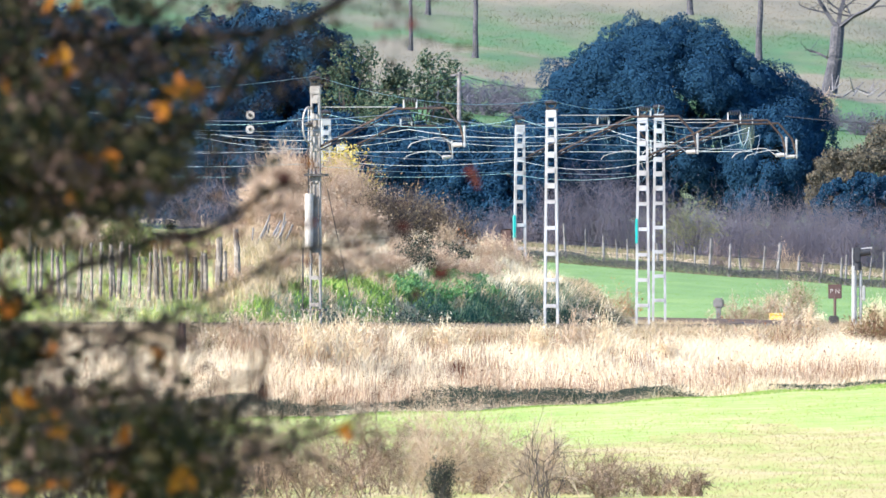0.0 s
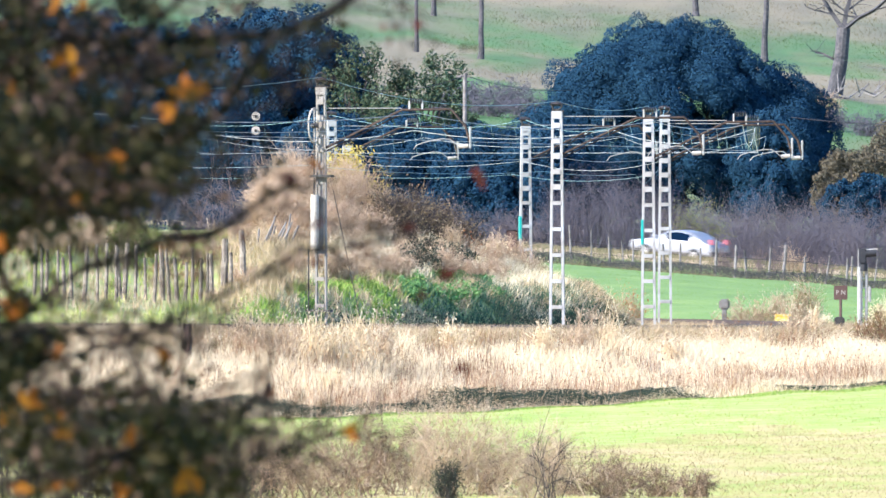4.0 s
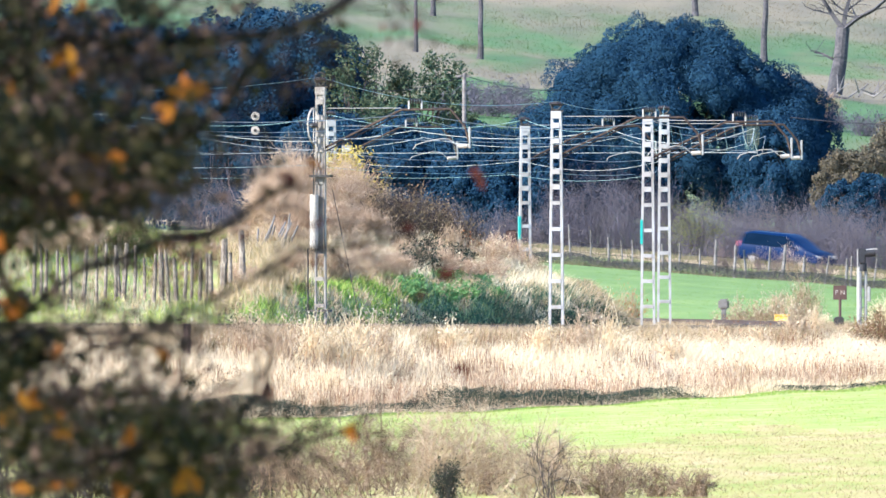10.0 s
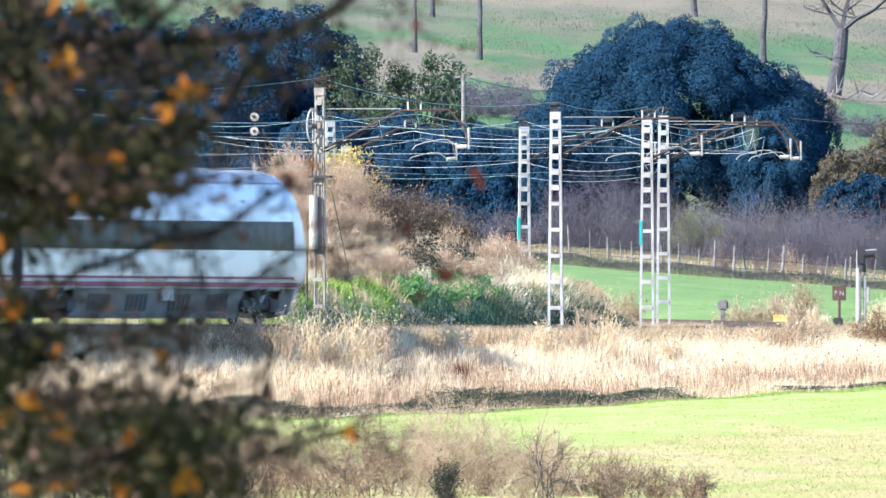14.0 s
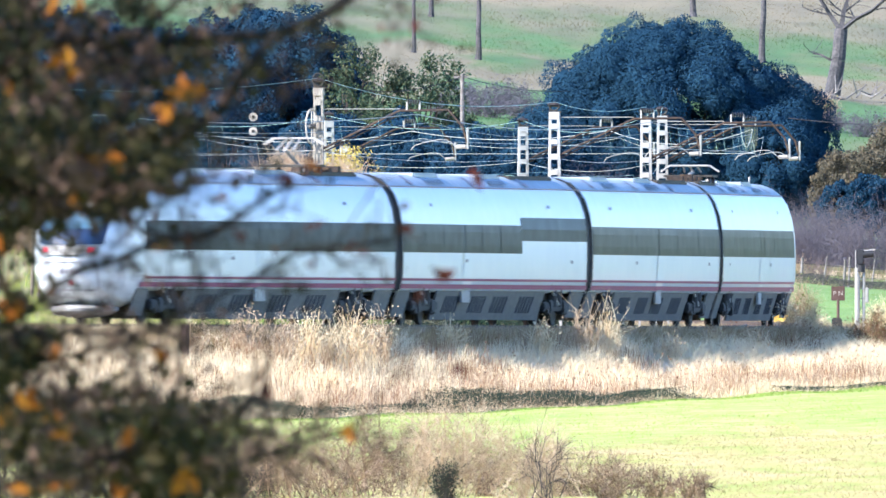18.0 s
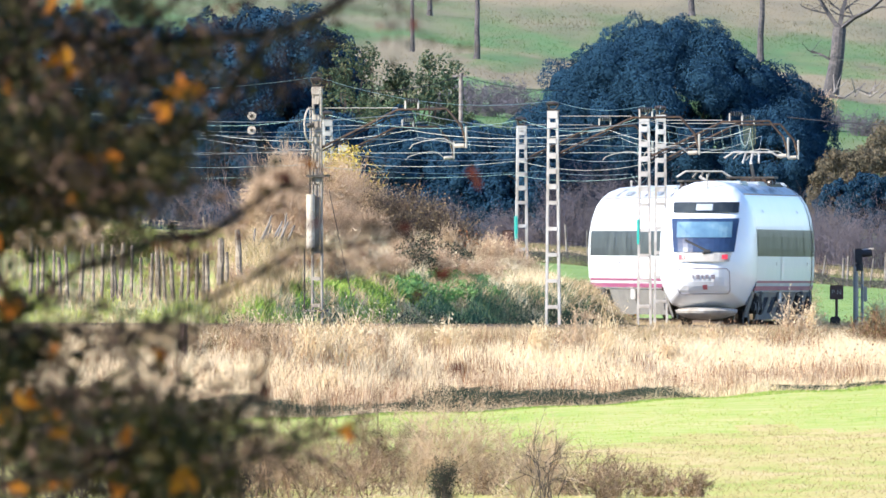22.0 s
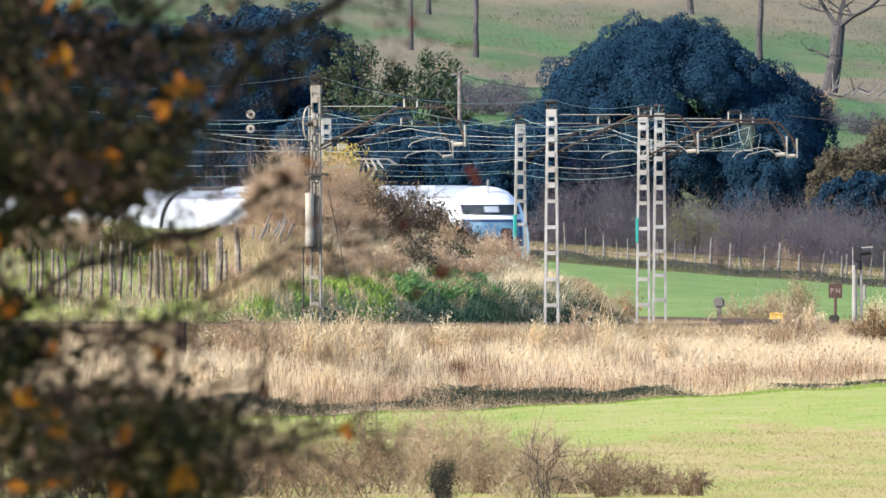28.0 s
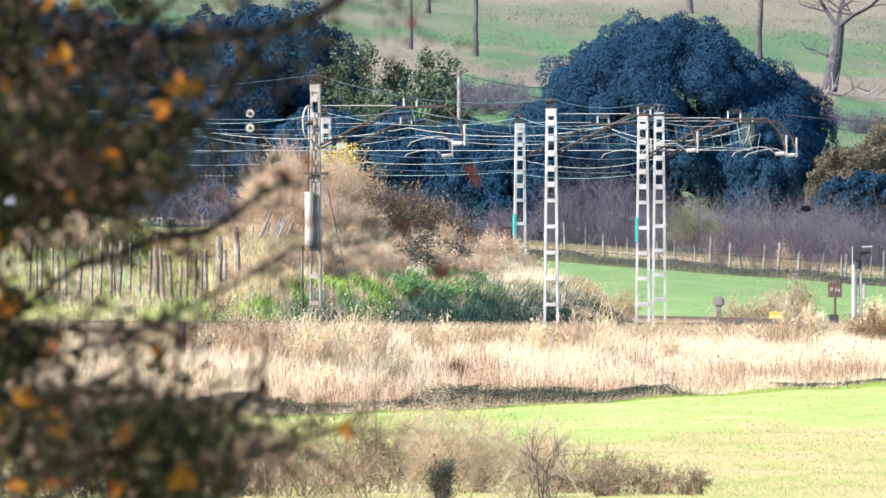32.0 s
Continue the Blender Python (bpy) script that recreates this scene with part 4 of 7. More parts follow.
wire("return_wire", -3.1, 5.05, 0.30, 0.006, M_WIRE, "pale return wire fixed to the masts")
wire("telegraph_wire", -3.4, 4.6, 0.2, 0.005, M_COPPER, "thin greenish wire fixed to the masts")
drop_a, drop_b = [], []
for i, (p, q) in enumerate(zip(MESS, CONT)):
    drop_a.append(p), drop_b.append(q)
v, f = rods_np(np.array(drop_a), np.array(drop_b), np.full(len(drop_a), 0.003), np.full(len(drop_a), 0.003))
tagged(new("dropper_wire", mesh_np("dropper_wire", v, f, M_COPPER)), "thin vertical dropper wires between two line wires", "wire", "overhead wires", kind="stuff")

# round insulator pair on the wires
for zz in (7.18, 6.77):
    o = thing("disc_insulator", pose(-5.37, 1050.0, zz), "round pale insulator disc hung on a wire", "insulator", "disc insulators")
    part("disc", rod(bmesh.new(), (0, -0.05, 0), (0, 0.05, 0), 0.125, 0.125, 16), M_CONC, o)
    part("core", rod(bmesh.new(), (0, -0.08, 0), (0, 0.08, 0), 0.05, 0.05, 10), M_IRON, o)

# ---- small trackside things ----
def on_ground(x, y, dz=0.0, rz=0.0):
    return pose(x, y, gz(x, y) + dz, 0, 0, rz)


sig = thing("railway_signal", pose(12.93, 1140.0, 1.26), "colour light signal with dark hooded head on white post", "signal")
part("post", rod(bmesh.new(), (0, 0, -0.9), (0, 0, 1.85), 0.085, 0.08, 12), M_PALE, sig)
part("ladder_rail", rod(bmesh.new(), (0.2, 0.05, -0.9), (0.2, 0.05, 1.75), 0.045, 0.045, 8), M_PALE, sig)
for q in range(7):
    part("rung", rod(bmesh.new(), (0, 0.05, -0.3 + 0.3 * q), (0.2, 0.05, -0.3 + 0.3 * q), 0.015), M_MAST, sig)
part("head", boxed(-0.02, 0.2, -0.16, 0.12, 1.95, 2.42, 0.03), M_BLACK, sig, "dark signal head")
part("head_base", rod(bmesh.new(), (0.11, 0, 1.72), (0.11, 0, 1.97), 0.13, 0.12, 12), M_BLACK, sig)
part("hood", rod(bmesh.new(), (0.16, -0.05, 2.26), (0.5, -0.05, 2.29), 0.12, 0.11, 14), M_BLACK, sig, "round hood over a lamp")
part("hood_rim", rod(bmesh.new(), (0.2, -0.05, 2.37), (0.56, -0.05, 2.41), 0.03, 0.03, 8), M_MAST, sig)
part("finial", rod(bmesh.new(), (-0.05, 0, 1.8), (-0.05, 0, 2.4), 0.02), M_PALE, sig)
part("bracket", boxed(0.25, 0.35, -0.05, 0.05, 0.75, 1.25, 0.03), M_PALE, sig)

sign = thing("lineside_sign", pose(12.31, 1138.0, 1.26), "brown square lineside board lettered PN on a post", "sign")
part("post", rod(bmesh.new(), (0, 0, -0.9), (0, 0, 0.9), 0.045, 0.045, 8), M_BROWNSIGN, sign)
part("board", boxed(-0.21, 0.21, -0.03, 0.03, 0.83, 1.27, 0.01), M_BROWNSIGN, sign)
txt = bpy.data.curves.new("lettering", "FONT")
txt.body, txt.size, txt.align_x, txt.align_y, txt.extrude = "P N", 0.2, "CENTER", "CENTER", 0.004
txt.materials.append(M_CONC)
lt = new("lettering", txt)
lt.parent, lt.matrix_basis = sign, pose(0, -0.04, 1.05, 90, 0, 0)
part("footing", boxed(-0.2, 0.12, -0.1, 0.1, -0.4, 0.3, 0.04), M_IRON, sign)

KX, KY = 9.36, 1224.0
stone = thing("kilometre_post", pose(KX, KY, 1.49), "grey concrete kilometre post with broad weathered head", "marker post")
part("shaft", boxed(-0.08, 0.08, -0.07, 0.07, -0.8, 0.45, 0.02), M_POST, stone)
part("head", boxed(-0.18, 0.18, -0.09, 0.09, 0.42, 0.78, 0.06), M_POST, stone)

yb = thing("yellow_box", pose(11.15, 1207.0, 1.49), "small yellow painted track box beside the rail", "track box")
part("casing", boxed(-0.25, 0.25, -0.15, 0.15, -0.6, 0.2, 0.03), M_YELLOWBOX, yb)
part("lid", boxed(-0.27, 0.27, -0.17, 0.17, 0.18, 0.24, 0.02), M_YELLOWBOX, yb)
for u0, yy, w in ((7.53, 1236.0, 1.0), (8.65, 1232.0, 0.6), (9.75, 1228.0, 0.8), (10.53, 1220.0, 0.5)):
    pl = thing("old_sleeper", pose(u0, yy, 1.50), "weathered plank lying beside the track", "plank", "planks by the track")
    part("beam", boxed(-w, w, -0.12, 0.12, -0.5, -0.02, 0.02), M_RUST, pl)

mk = thing("marker_board", pose(*(2.14, 1150.0, 3.19)), "dark red marker board on a pale post by the track", "sign")
part("post", rod(bmesh.new(), (0, 0, -1.2), (0, 0, 0.5), 0.08, 0.08, 8), M_MAST, mk)
part("board", boxed(-0.17, 0.17, -0.03, 0.03, 0.45, 1.1, 0.03), M_BROWNSIGN, mk, "dark red board")

# ---- post fence by the far road ----
rng = np.random.default_rng(11)
FENCE_Y = 1746.0


def fence_post(x, y, h, r, label, group, lean, wood=None):
    p = thing("fence_post", pose(x, y, gz(x, y), lean[0], lean[1], 0), label, "fence post", group)
    bm = bmesh.new()
    rod(bm, (0, 0, -0.3), (0.01, 0, h * 0.55), r, r * 0.92, 7)
    rod(bm, (0.01, 0, h * 0.55), (0.0, 0, h), r * 0.92, r * 0.75, 7)
    part("stake", bm, wood or M_POST, p)
    return p


for i, u in enumerate(range(0, 26)):
    x = 6.07 + u * 0.84 + rng.normal(0, 0.22)
    fence_post(x, FENCE_Y - 0.4 * (x - 10) + rng.normal(0, 0.4), 1.45 + rng.normal(0, 0.22), 0.065 + rng.normal(0, 0.014), "grey weathered wooden fence post in dry grass", "posts of the road fence", rng.normal(0, 6, 2))
for zz in (0.5, 0.95):
    xs = np.arange(6.07, 28, 0.66)
    p = np.stack([xs, FENCE_Y - 0.4 * (xs - 10), ground_z(xs, FENCE_Y - 0.4 * (xs - 10)) + zz], 1)
    v, f = cord_np(p, 0.012)
    tagged(new("fence_wire", mesh_np("fence_wire", v, f, M_IRON)), "thin dark fence wire between wooden posts", "wire", "fence wires")

# ---- old fence on the mound beside the line ----
for i in range(27):
    b = -11.2 + i * 0.217 + rng.normal(0, 0.07)
    y = np.linspace(1000, 1200, 2001)
    k = np.argmax(line_sd(b / 1000 * y, y)[0] < -8.5 + 0.03 * i + rng.normal(0, 0.15))
    x, y = float(b / 1000 * y[k]), float(y[k])
    fence_post(x, y, 1.50 + rng.normal(0, 0.2), 0.048 + abs(rng.normal(0, 0.02)), "pale split wooden fence post on a grassy bank", "posts of the mound fence", rng.normal(0, 3, 2), M_PALEPOST)
for i in range(9):
    fence_post(-5.53 + i * 0.115, 1090.0 + i * 0.4, 0.6 + 0.1 * (i * 7 % 5), 0.038, "leaning pale wooden stake among brambles", "leaning stakes", (rng.normal(0, 8), 17 + 4 * (i * 5 % 7 - 3) + rng.normal(0, 6)))

# ---- plants ----
def plant_stems(rng, n, w, d, h, levels=2, r=0.02, spread=0.6, kids=5):
    """Twigs of a shrub in its own space, and the twig tips."""
    a = np.stack([rng.normal(0, w * 0.16, n), rng.normal(0, d * 0.16, n), np.full(n, -0.1)], 1)
    q = rng.uniform(0, 2 * math.pi, n)
    out = np.sqrt(rng.uniform(0, 1, n))
    tip = np.stack([np.cos(q) * out * w / 2, np.sin(q) * out * d / 2, h * np.sqrt(np.maximum(0.08, 1 - 0.8 * out ** 2)) * rng.uniform(0.6, 1.05, n)], 1)
    mid = (a + tip) / 2 + rng.normal(0, 0.08 * h, (n, 3)) + np.stack([0 * q, 0 * q, np.full(n, 0.12 * h)], 1)
    A, B, R0, R1 = [a, mid], [mid, tip], [np.full(n, r), np.full(n, r * 0.65)], [np.full(n, r * 0.65), np.full(n, r * 0.25)]
    tips = [tip]
    src_a, src_b = np.concatenate([a, mid]), np.concatenate([mid, tip])
    for lv in range(levels):
        m = len(src_a) * kids // (lv + 1)
        i = rng.integers(0, len(src_a), m)
        t = rng.uniform(0.25, 1, m)[:, None]
        p = src_a[i] * (1 - t) + src_b[i] * t
        dr = (src_b[i] - src_a[i])
        dr /= np.maximum(np.linalg.norm(dr, axis=1, keepdims=True), 1e-6)
        dr = dr + rng.normal(0, spread, (m, 3))
        ln = h * rng.uniform(0.08, 0.24, m)[:, None] / (lv * 0.6 + 1)
        e = p + dr * ln
        e[:, 2] = np.maximum(e[:, 2], 0.02)
        A.append(p), B.append(e), R0.append(np.full(m, r * 0.4 / (lv + 1))), R1.append(np.full(m, r * 0.2 / (lv + 1)))
        tips.append(e)
        src_a, src_b = p, e
    v, f = rods_np(np.concatenate(A), np.concatenate(B), np.concatenate(R0), np.concatenate(R1))
    return v, f, np.concatenate(tips)


def shrub(name, seed, x, y, w, d, h, twig, leaf, label, category="shrub", n=60, leaves=2500, size=0.10, r=0.022, z=None, kids=5, group="", levels=2):
    rng = np.random.default_rng(seed)
    t = thing(name, pose(x, y, (gz(x, y) if z is None else z) - 0.05), label, category, group)
    v, f, tips = plant_stems(rng, n, w, d, h, levels, r, kids=kids)
    part("twig_tangle", mesh_np("twig_tangle", v, f, twig), parent=t)
    if leaves:
        c = tips[rng.integers(0, len(tips), leaves)] + rng.normal(0, 0.07 * h ** 0.5, (leaves, 3))
        v, f = leaves_np(rng, c, size)
        part("foliage", mesh_np("foliage", v, f, leaf), parent=t)
    return t


def crown_points(rng, clumps, per, w, d, h, base, lump=0.16, hollow=0.55, uneven=1.0):
    """Leaf places in clumps within an uneven crown."""
    q, u = rng.uniform(0, 2 * math.pi, clumps), rng.uniform(-0.75, 1, clumps)
    if uneven < 1:  # an even dome
        q, u = np.arange(clumps) * 2.39996 + rng.normal(0, 0.1, clumps), np.linspace(-0.75, 0.99, clumps)
    rr = rng.uniform(hollow, 1, clumps) ** 0.6
    ring = np.sqrt(1 - u ** 2)
    wob = 1 + uneven * (0.16 * np.sin(3 * q + 1.3) * ring + 0.10 * np.sin(7 * q + 5 * u))
    c = np.stack([np.cos(q) * ring * rr * w / 2 * wob, np.sin(q) * ring * rr * d / 2 * wob, base + h * (0.45 + 0.55 * u * rr * (0.9 + 0.1 * wob))], 1)
    k = np.repeat(np.arange(clumps), per)
    sc = rng.uniform(0.55, 1.3, clumps)[k][:, None]
    p = rng.normal(size=(len(k), 3))
    p /= np.linalg.norm(p, axis=1, keepdims=True)
    p *= (rng.uniform(0.4, 1, len(k)) ** 0.5)[:, None]
    out = p + 0.8 * rng.normal(size=p.shape)
    return c, c[k] + p * sc * lump * np.array([w, d, h]) * np.array([1, 1, 0.9]), out / np.linalg.norm(out, axis=1, keepdims=True)


def tree(name, seed, x, y, w, d, h, trunk_h, bark, leaf, label, clumps=160, per=90, size=0.3, trunk_r=0.35, z=None, lump=0.11, hollow=0.55, group="", category="tree", low=0.0, uneven=1.0):
    rng = np.random.default_rng(seed)
    t = thing(name, pose(x, y, (gz(x, y) if z is None else z) - 0.1), label, category, group)
    c, p, face = crown_points(rng, clumps, per, w, d, h - trunk_h, trunk_h - low, lump, hollow, uneven)
    bm = bmesh.new()
    top = Vector((rng.normal(0, 0.2), rng.normal(0, 0.2), trunk_h + (h - trunk_h) * 0.45))
    rod(bm, (0, 0, -0.3), (0.05, 0, trunk_h), trunk_r, trunk_r * 0.75, 10)
    rod(bm, (0.05, 0, trunk_h), top, trunk_r * 0.75, trunk_r * 0.3, 8)
    part("trunk", bm, bark, t)
    i = rng.choice(len(c), min(26, len(c)), replace=False)
    a = np.array([(0.05, 0, trunk_h * 0.8)]) + (np.array(top) - np.array([0.05, 0, trunk_h * 0.8])) * rng.uniform(0, 1, (len(i), 1))
    m = (a + c[i]) / 2 + rng.normal(0, 0.04 * h, (len(i), 3))
    r = np.full(len(i), trunk_r * 0.35)
    v, f = rods_np(np.concatenate([a, m]), np.concatenate([m, c[i]]), np.concatenate([r, r * 0.6]), np.concatenate([r * 0.6, r * 0.2]))
    part("branching", mesh_np("branching", v, f, bark), parent=t)
    v, f = leaves_np(rng, p, size, facing=face)
    part("crown", mesh_np("crown", v, f, leaf), parent=t)
    return t


def billow_tree(name, seed, x, y, z, lobes, label, size=0.115, billow=1.0, thick=680, group="", trunk=0.75):
    """A broad evergreen whose crown is a heap of lobes, each covered with soft billows of leaves.
    lobes: centre (x, y, z) from the foot, and half width, depth and height."""
    rng = np.random.default_rng(seed)
    t = thing(name, pose(x, y, z), label, "tree", group)
    bm = bmesh.new()
    rod(bm, (0, 0, -0.6), (0.1, 0, 1.6), trunk, trunk * 0.8, 12)
    rod(bm, (0.1, 0, 1.6), (-0.2, 0.2, 5.0), trunk * 0.8, trunk * 0.45, 10)
    part("trunk", bm, M_DARKBARK, t)
    c_all, p_all, n_all, cores = [], [], [], []
    ball = bmesh.new()
    bmesh.ops.create_icosphere(ball, subdivisions=1, radius=1.0)
    ball_v, ball_f = np.array([tuple(q.co) for q in ball.verts]), np.array([[w.index for w in q.verts] for q in ball.faces])
    ball.free()
    for cx, cy, cz, rx, ry, rz in lobes:
        m = max(14, int(3.4 * (rx * ry + rx * rz + ry * rz) / billow ** 2 / 1.6))
        u, q = np.linspace(-0.7, 0.99, m) + rng.normal(0, 0.03, m), np.arange(m) * 2.39996 + rng.normal(0, 0.25, m)
        ring = np.sqrt(np.clip(1 - u * u, 0.0, 1))
        nrm = np.stack([np.cos(q) * ring, np.sin(q) * ring, u], 1)
        c = np.array([cx, cy, cz]) + nrm * np.array([rx, ry, rz]) * rng.uniform(0.72, 1.04, len(nrm))[:, None]
        br = billow * rng.uniform(0.5, 1.35, len(nrm))
        k = np.repeat(np.arange(len(nrm)), (thick * br * br / billow ** 2 * 1.5).astype(int))
        p = rng.normal(size=(len(k), 3)) + nrm[k] * 0.7
        p /= np.linalg.norm(p, axis=1, keepdims=True)
        ragged = rng.uniform(0.3, 1, len(k)) ** 0.25 * (1.06 + 0.16 * np.sin(6 * p[:, 0] + k) * np.sin(5 * p[:, 2] + 2 * k))
        # billows buried in another lobe are left out
        out = np.ones(len(nrm), bool)
        for ox, oy, oz, ax, ay, az in lobes:
            if (ox, oy, oz) != (cx, cy, cz):
                out &= (((c - np.array([ox, oy, oz])) / np.array([ax, ay, az])) ** 2).sum(1) > 0.62
        sel = out[k]
        for j in np.nonzero(out)[0]:
            dent = 1 + 0.10 * np.sin(5 * ball_v[:, :1] + j) * np.sin(6 * ball_v[:, 2:] + 2 * j)
            cores.append((c[j] - nrm[j] * br[j] * 0.15 + ball_v * br[j] * 0.66 * dent, ball_f))
        c_all.append(c[out]), p_all.append((c[k] + p * (br[k] * ragged)[:, None])[sel])
        n_all.append((p + 0.4 * rng.normal(size=p.shape))[sel])
    c, p, face = np.concatenate(c_all), np.concatenate(p_all), np.concatenate(n_all)
    n = 24
    i = rng.choice(len(c), n, replace=False)
    a = np.stack([np.full(n, 0.0), np.full(n, 0.1), rng.uniform(1.2, 4.6, n)], 1)
    mid = (a + c[i]) / 2 + rng.normal(0, 0.4, (n, 3))
    r = np.full(n, 0.27 * trunk)
    v, f = rods_np(np.concatenate([a, mid]), np.concatenate([mid, mid * 0.35 + c[i] * 0.65]), np.concatenate([r, r * 0.6]), np.concatenate([r * 0.6, r * 0.15]))
    part("branching", mesh_np("branching", v, f, M_DARKBARK), parent=t)
    v, f = leaves_np(rng, p, size, facing=face / np.linalg.norm(face, axis=1, keepdims=True))
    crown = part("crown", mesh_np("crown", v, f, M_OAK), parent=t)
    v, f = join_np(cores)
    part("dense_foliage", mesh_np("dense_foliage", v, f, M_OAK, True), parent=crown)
    return t


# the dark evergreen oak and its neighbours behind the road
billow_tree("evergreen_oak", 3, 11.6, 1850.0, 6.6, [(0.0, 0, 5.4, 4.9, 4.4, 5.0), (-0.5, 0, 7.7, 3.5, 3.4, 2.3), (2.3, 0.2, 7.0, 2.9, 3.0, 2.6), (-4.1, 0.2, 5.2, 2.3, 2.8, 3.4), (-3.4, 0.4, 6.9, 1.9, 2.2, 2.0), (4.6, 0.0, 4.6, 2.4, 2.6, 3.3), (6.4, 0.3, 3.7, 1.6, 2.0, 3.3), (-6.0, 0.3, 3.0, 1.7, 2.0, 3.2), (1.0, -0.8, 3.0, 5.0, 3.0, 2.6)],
          "large dark evergreen oak with broad billowing crown, haze blue in its colour")


def round_lobes(w, h):
    """The lobes of a smaller round tree of that width and height."""
    return [(0, 0, h * 0.50, w * 0.40, w * 0.40, h * 0.42), (-w * 0.2, 0, h * 0.62, w * 0.26, w * 0.26, h * 0.26), (w * 0.2, 0.1, h * 0.45, w * 0.28, w * 0.3, h * 0.34), (-w * 0.12, -0.2, h * 0.30, w * 0.36, w * 0.34, h * 0.26)]


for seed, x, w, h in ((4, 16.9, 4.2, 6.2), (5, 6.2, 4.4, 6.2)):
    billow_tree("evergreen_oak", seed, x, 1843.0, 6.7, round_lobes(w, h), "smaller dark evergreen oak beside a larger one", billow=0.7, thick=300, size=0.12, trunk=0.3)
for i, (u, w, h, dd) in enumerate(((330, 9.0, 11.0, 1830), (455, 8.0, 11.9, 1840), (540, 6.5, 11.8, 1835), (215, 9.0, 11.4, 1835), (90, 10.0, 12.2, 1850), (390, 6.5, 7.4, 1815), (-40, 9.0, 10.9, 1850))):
    billow_tree("dark_tree", 20 + i, (u - 784) * dd / 64972, float(dd), 6.5, round_lobes(w, h), "tall dark tree at the wood's edge, haze blue in its colour", size=0.19, billow=1.0, thick=300, group="trees at the wood's edge", trunk=0.4)
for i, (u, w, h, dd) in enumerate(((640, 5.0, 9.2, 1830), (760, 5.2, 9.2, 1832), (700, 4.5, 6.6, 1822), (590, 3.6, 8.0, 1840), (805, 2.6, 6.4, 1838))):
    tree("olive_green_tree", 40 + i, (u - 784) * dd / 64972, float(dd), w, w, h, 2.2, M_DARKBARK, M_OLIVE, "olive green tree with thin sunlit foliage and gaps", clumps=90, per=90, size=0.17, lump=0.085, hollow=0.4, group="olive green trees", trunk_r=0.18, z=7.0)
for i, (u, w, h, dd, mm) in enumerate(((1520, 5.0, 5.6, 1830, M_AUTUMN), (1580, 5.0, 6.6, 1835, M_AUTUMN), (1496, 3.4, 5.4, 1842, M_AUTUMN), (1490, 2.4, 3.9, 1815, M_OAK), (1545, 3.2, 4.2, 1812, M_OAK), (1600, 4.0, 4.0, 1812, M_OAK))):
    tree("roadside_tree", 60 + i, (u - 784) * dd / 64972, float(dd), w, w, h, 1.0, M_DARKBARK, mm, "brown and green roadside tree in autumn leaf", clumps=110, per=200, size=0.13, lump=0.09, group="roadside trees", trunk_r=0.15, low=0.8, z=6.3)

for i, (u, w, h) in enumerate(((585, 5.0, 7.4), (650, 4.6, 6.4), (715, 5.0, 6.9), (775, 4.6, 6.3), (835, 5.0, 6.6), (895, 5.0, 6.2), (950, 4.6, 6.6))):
    billow_tree("dark_tree", 80 + i, (u - 784) * 1800 / 64972, 1800.0, 5.5, round_lobes(w, h), "low dark tree at the wood's edge, haze blue in its colour", size=0.15, billow=0.7, thick=210, group="trees at the wood's edge", trunk=0.25)
for i in range(11):
    u = -40 + i * 62
    x = (u - 784) * 1352 / 64972
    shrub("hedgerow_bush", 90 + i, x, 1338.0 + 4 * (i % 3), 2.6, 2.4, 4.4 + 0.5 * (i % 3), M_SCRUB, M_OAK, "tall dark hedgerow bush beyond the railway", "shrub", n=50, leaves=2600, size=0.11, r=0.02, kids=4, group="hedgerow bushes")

# scrub along the road
rng = np.random.default_rng(5)
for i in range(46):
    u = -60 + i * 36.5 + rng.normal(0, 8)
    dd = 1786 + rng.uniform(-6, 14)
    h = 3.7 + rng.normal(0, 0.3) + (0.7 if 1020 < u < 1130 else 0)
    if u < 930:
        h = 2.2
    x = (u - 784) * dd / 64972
    shrub("roadside_scrub", 100 + i, x, dd, 2.6, 2.6, h, M_SCRUB, M_SCRUB if i % 3 else M_WARMSCRUB, "leafless brown roadside thicket, tinted bluish for haze", "thicket", n=56, leaves=5200, size=0.055, r=0.014, z=road_z(x) - 0.5, kids=5, group="roadside thickets")
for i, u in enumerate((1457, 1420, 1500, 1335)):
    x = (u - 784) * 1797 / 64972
    shrub("roadside_scrub", 150 + i, x, 1797.0, 2.6, 2.6, 3.7, M_SCRUB, M_WARMSCRUB, "leafless brown roadside thicket, tinted bluish for haze", "thicket", n=56, leaves=5200, size=0.055, r=0.014, z=road_z(x) - 0.5, kids=5, group="roadside thickets")
shrub("yellow_green_shrub", 190, 12.24, 1775.0, 2.0, 1.4, 2.8, M_SCRUB, M_YELLOWGREEN, "yellow-green leafy shrub before the thicket", n=26, leaves=4200, size=0.06, z=road_z(12) + 0.2)
for i, (u, h, w) in enumerate(((1415, 1.35, 1.1), (1396, 1.5, 0.7), (1290, 1.1, 1.2), (1275, 1.5, 0.9), (1345, 1.2, 1.1), (1460, 1.1, 0.9), (1372, 1.2, 0.9), (1440, 0.8, 1.2))):
    shrub("dry_shrub", 200 + i, (u - 784) * 1750 / 64972, 1750.0, w, 1.0, h, M_MAUVE if i > 1 else M_BRAMBLE, M_MAUVE, "small leafless mauve shrub by the fence", n=16, leaves=90, size=0.06, r=0.013, kids=4, group="dry shrubs by the fence")

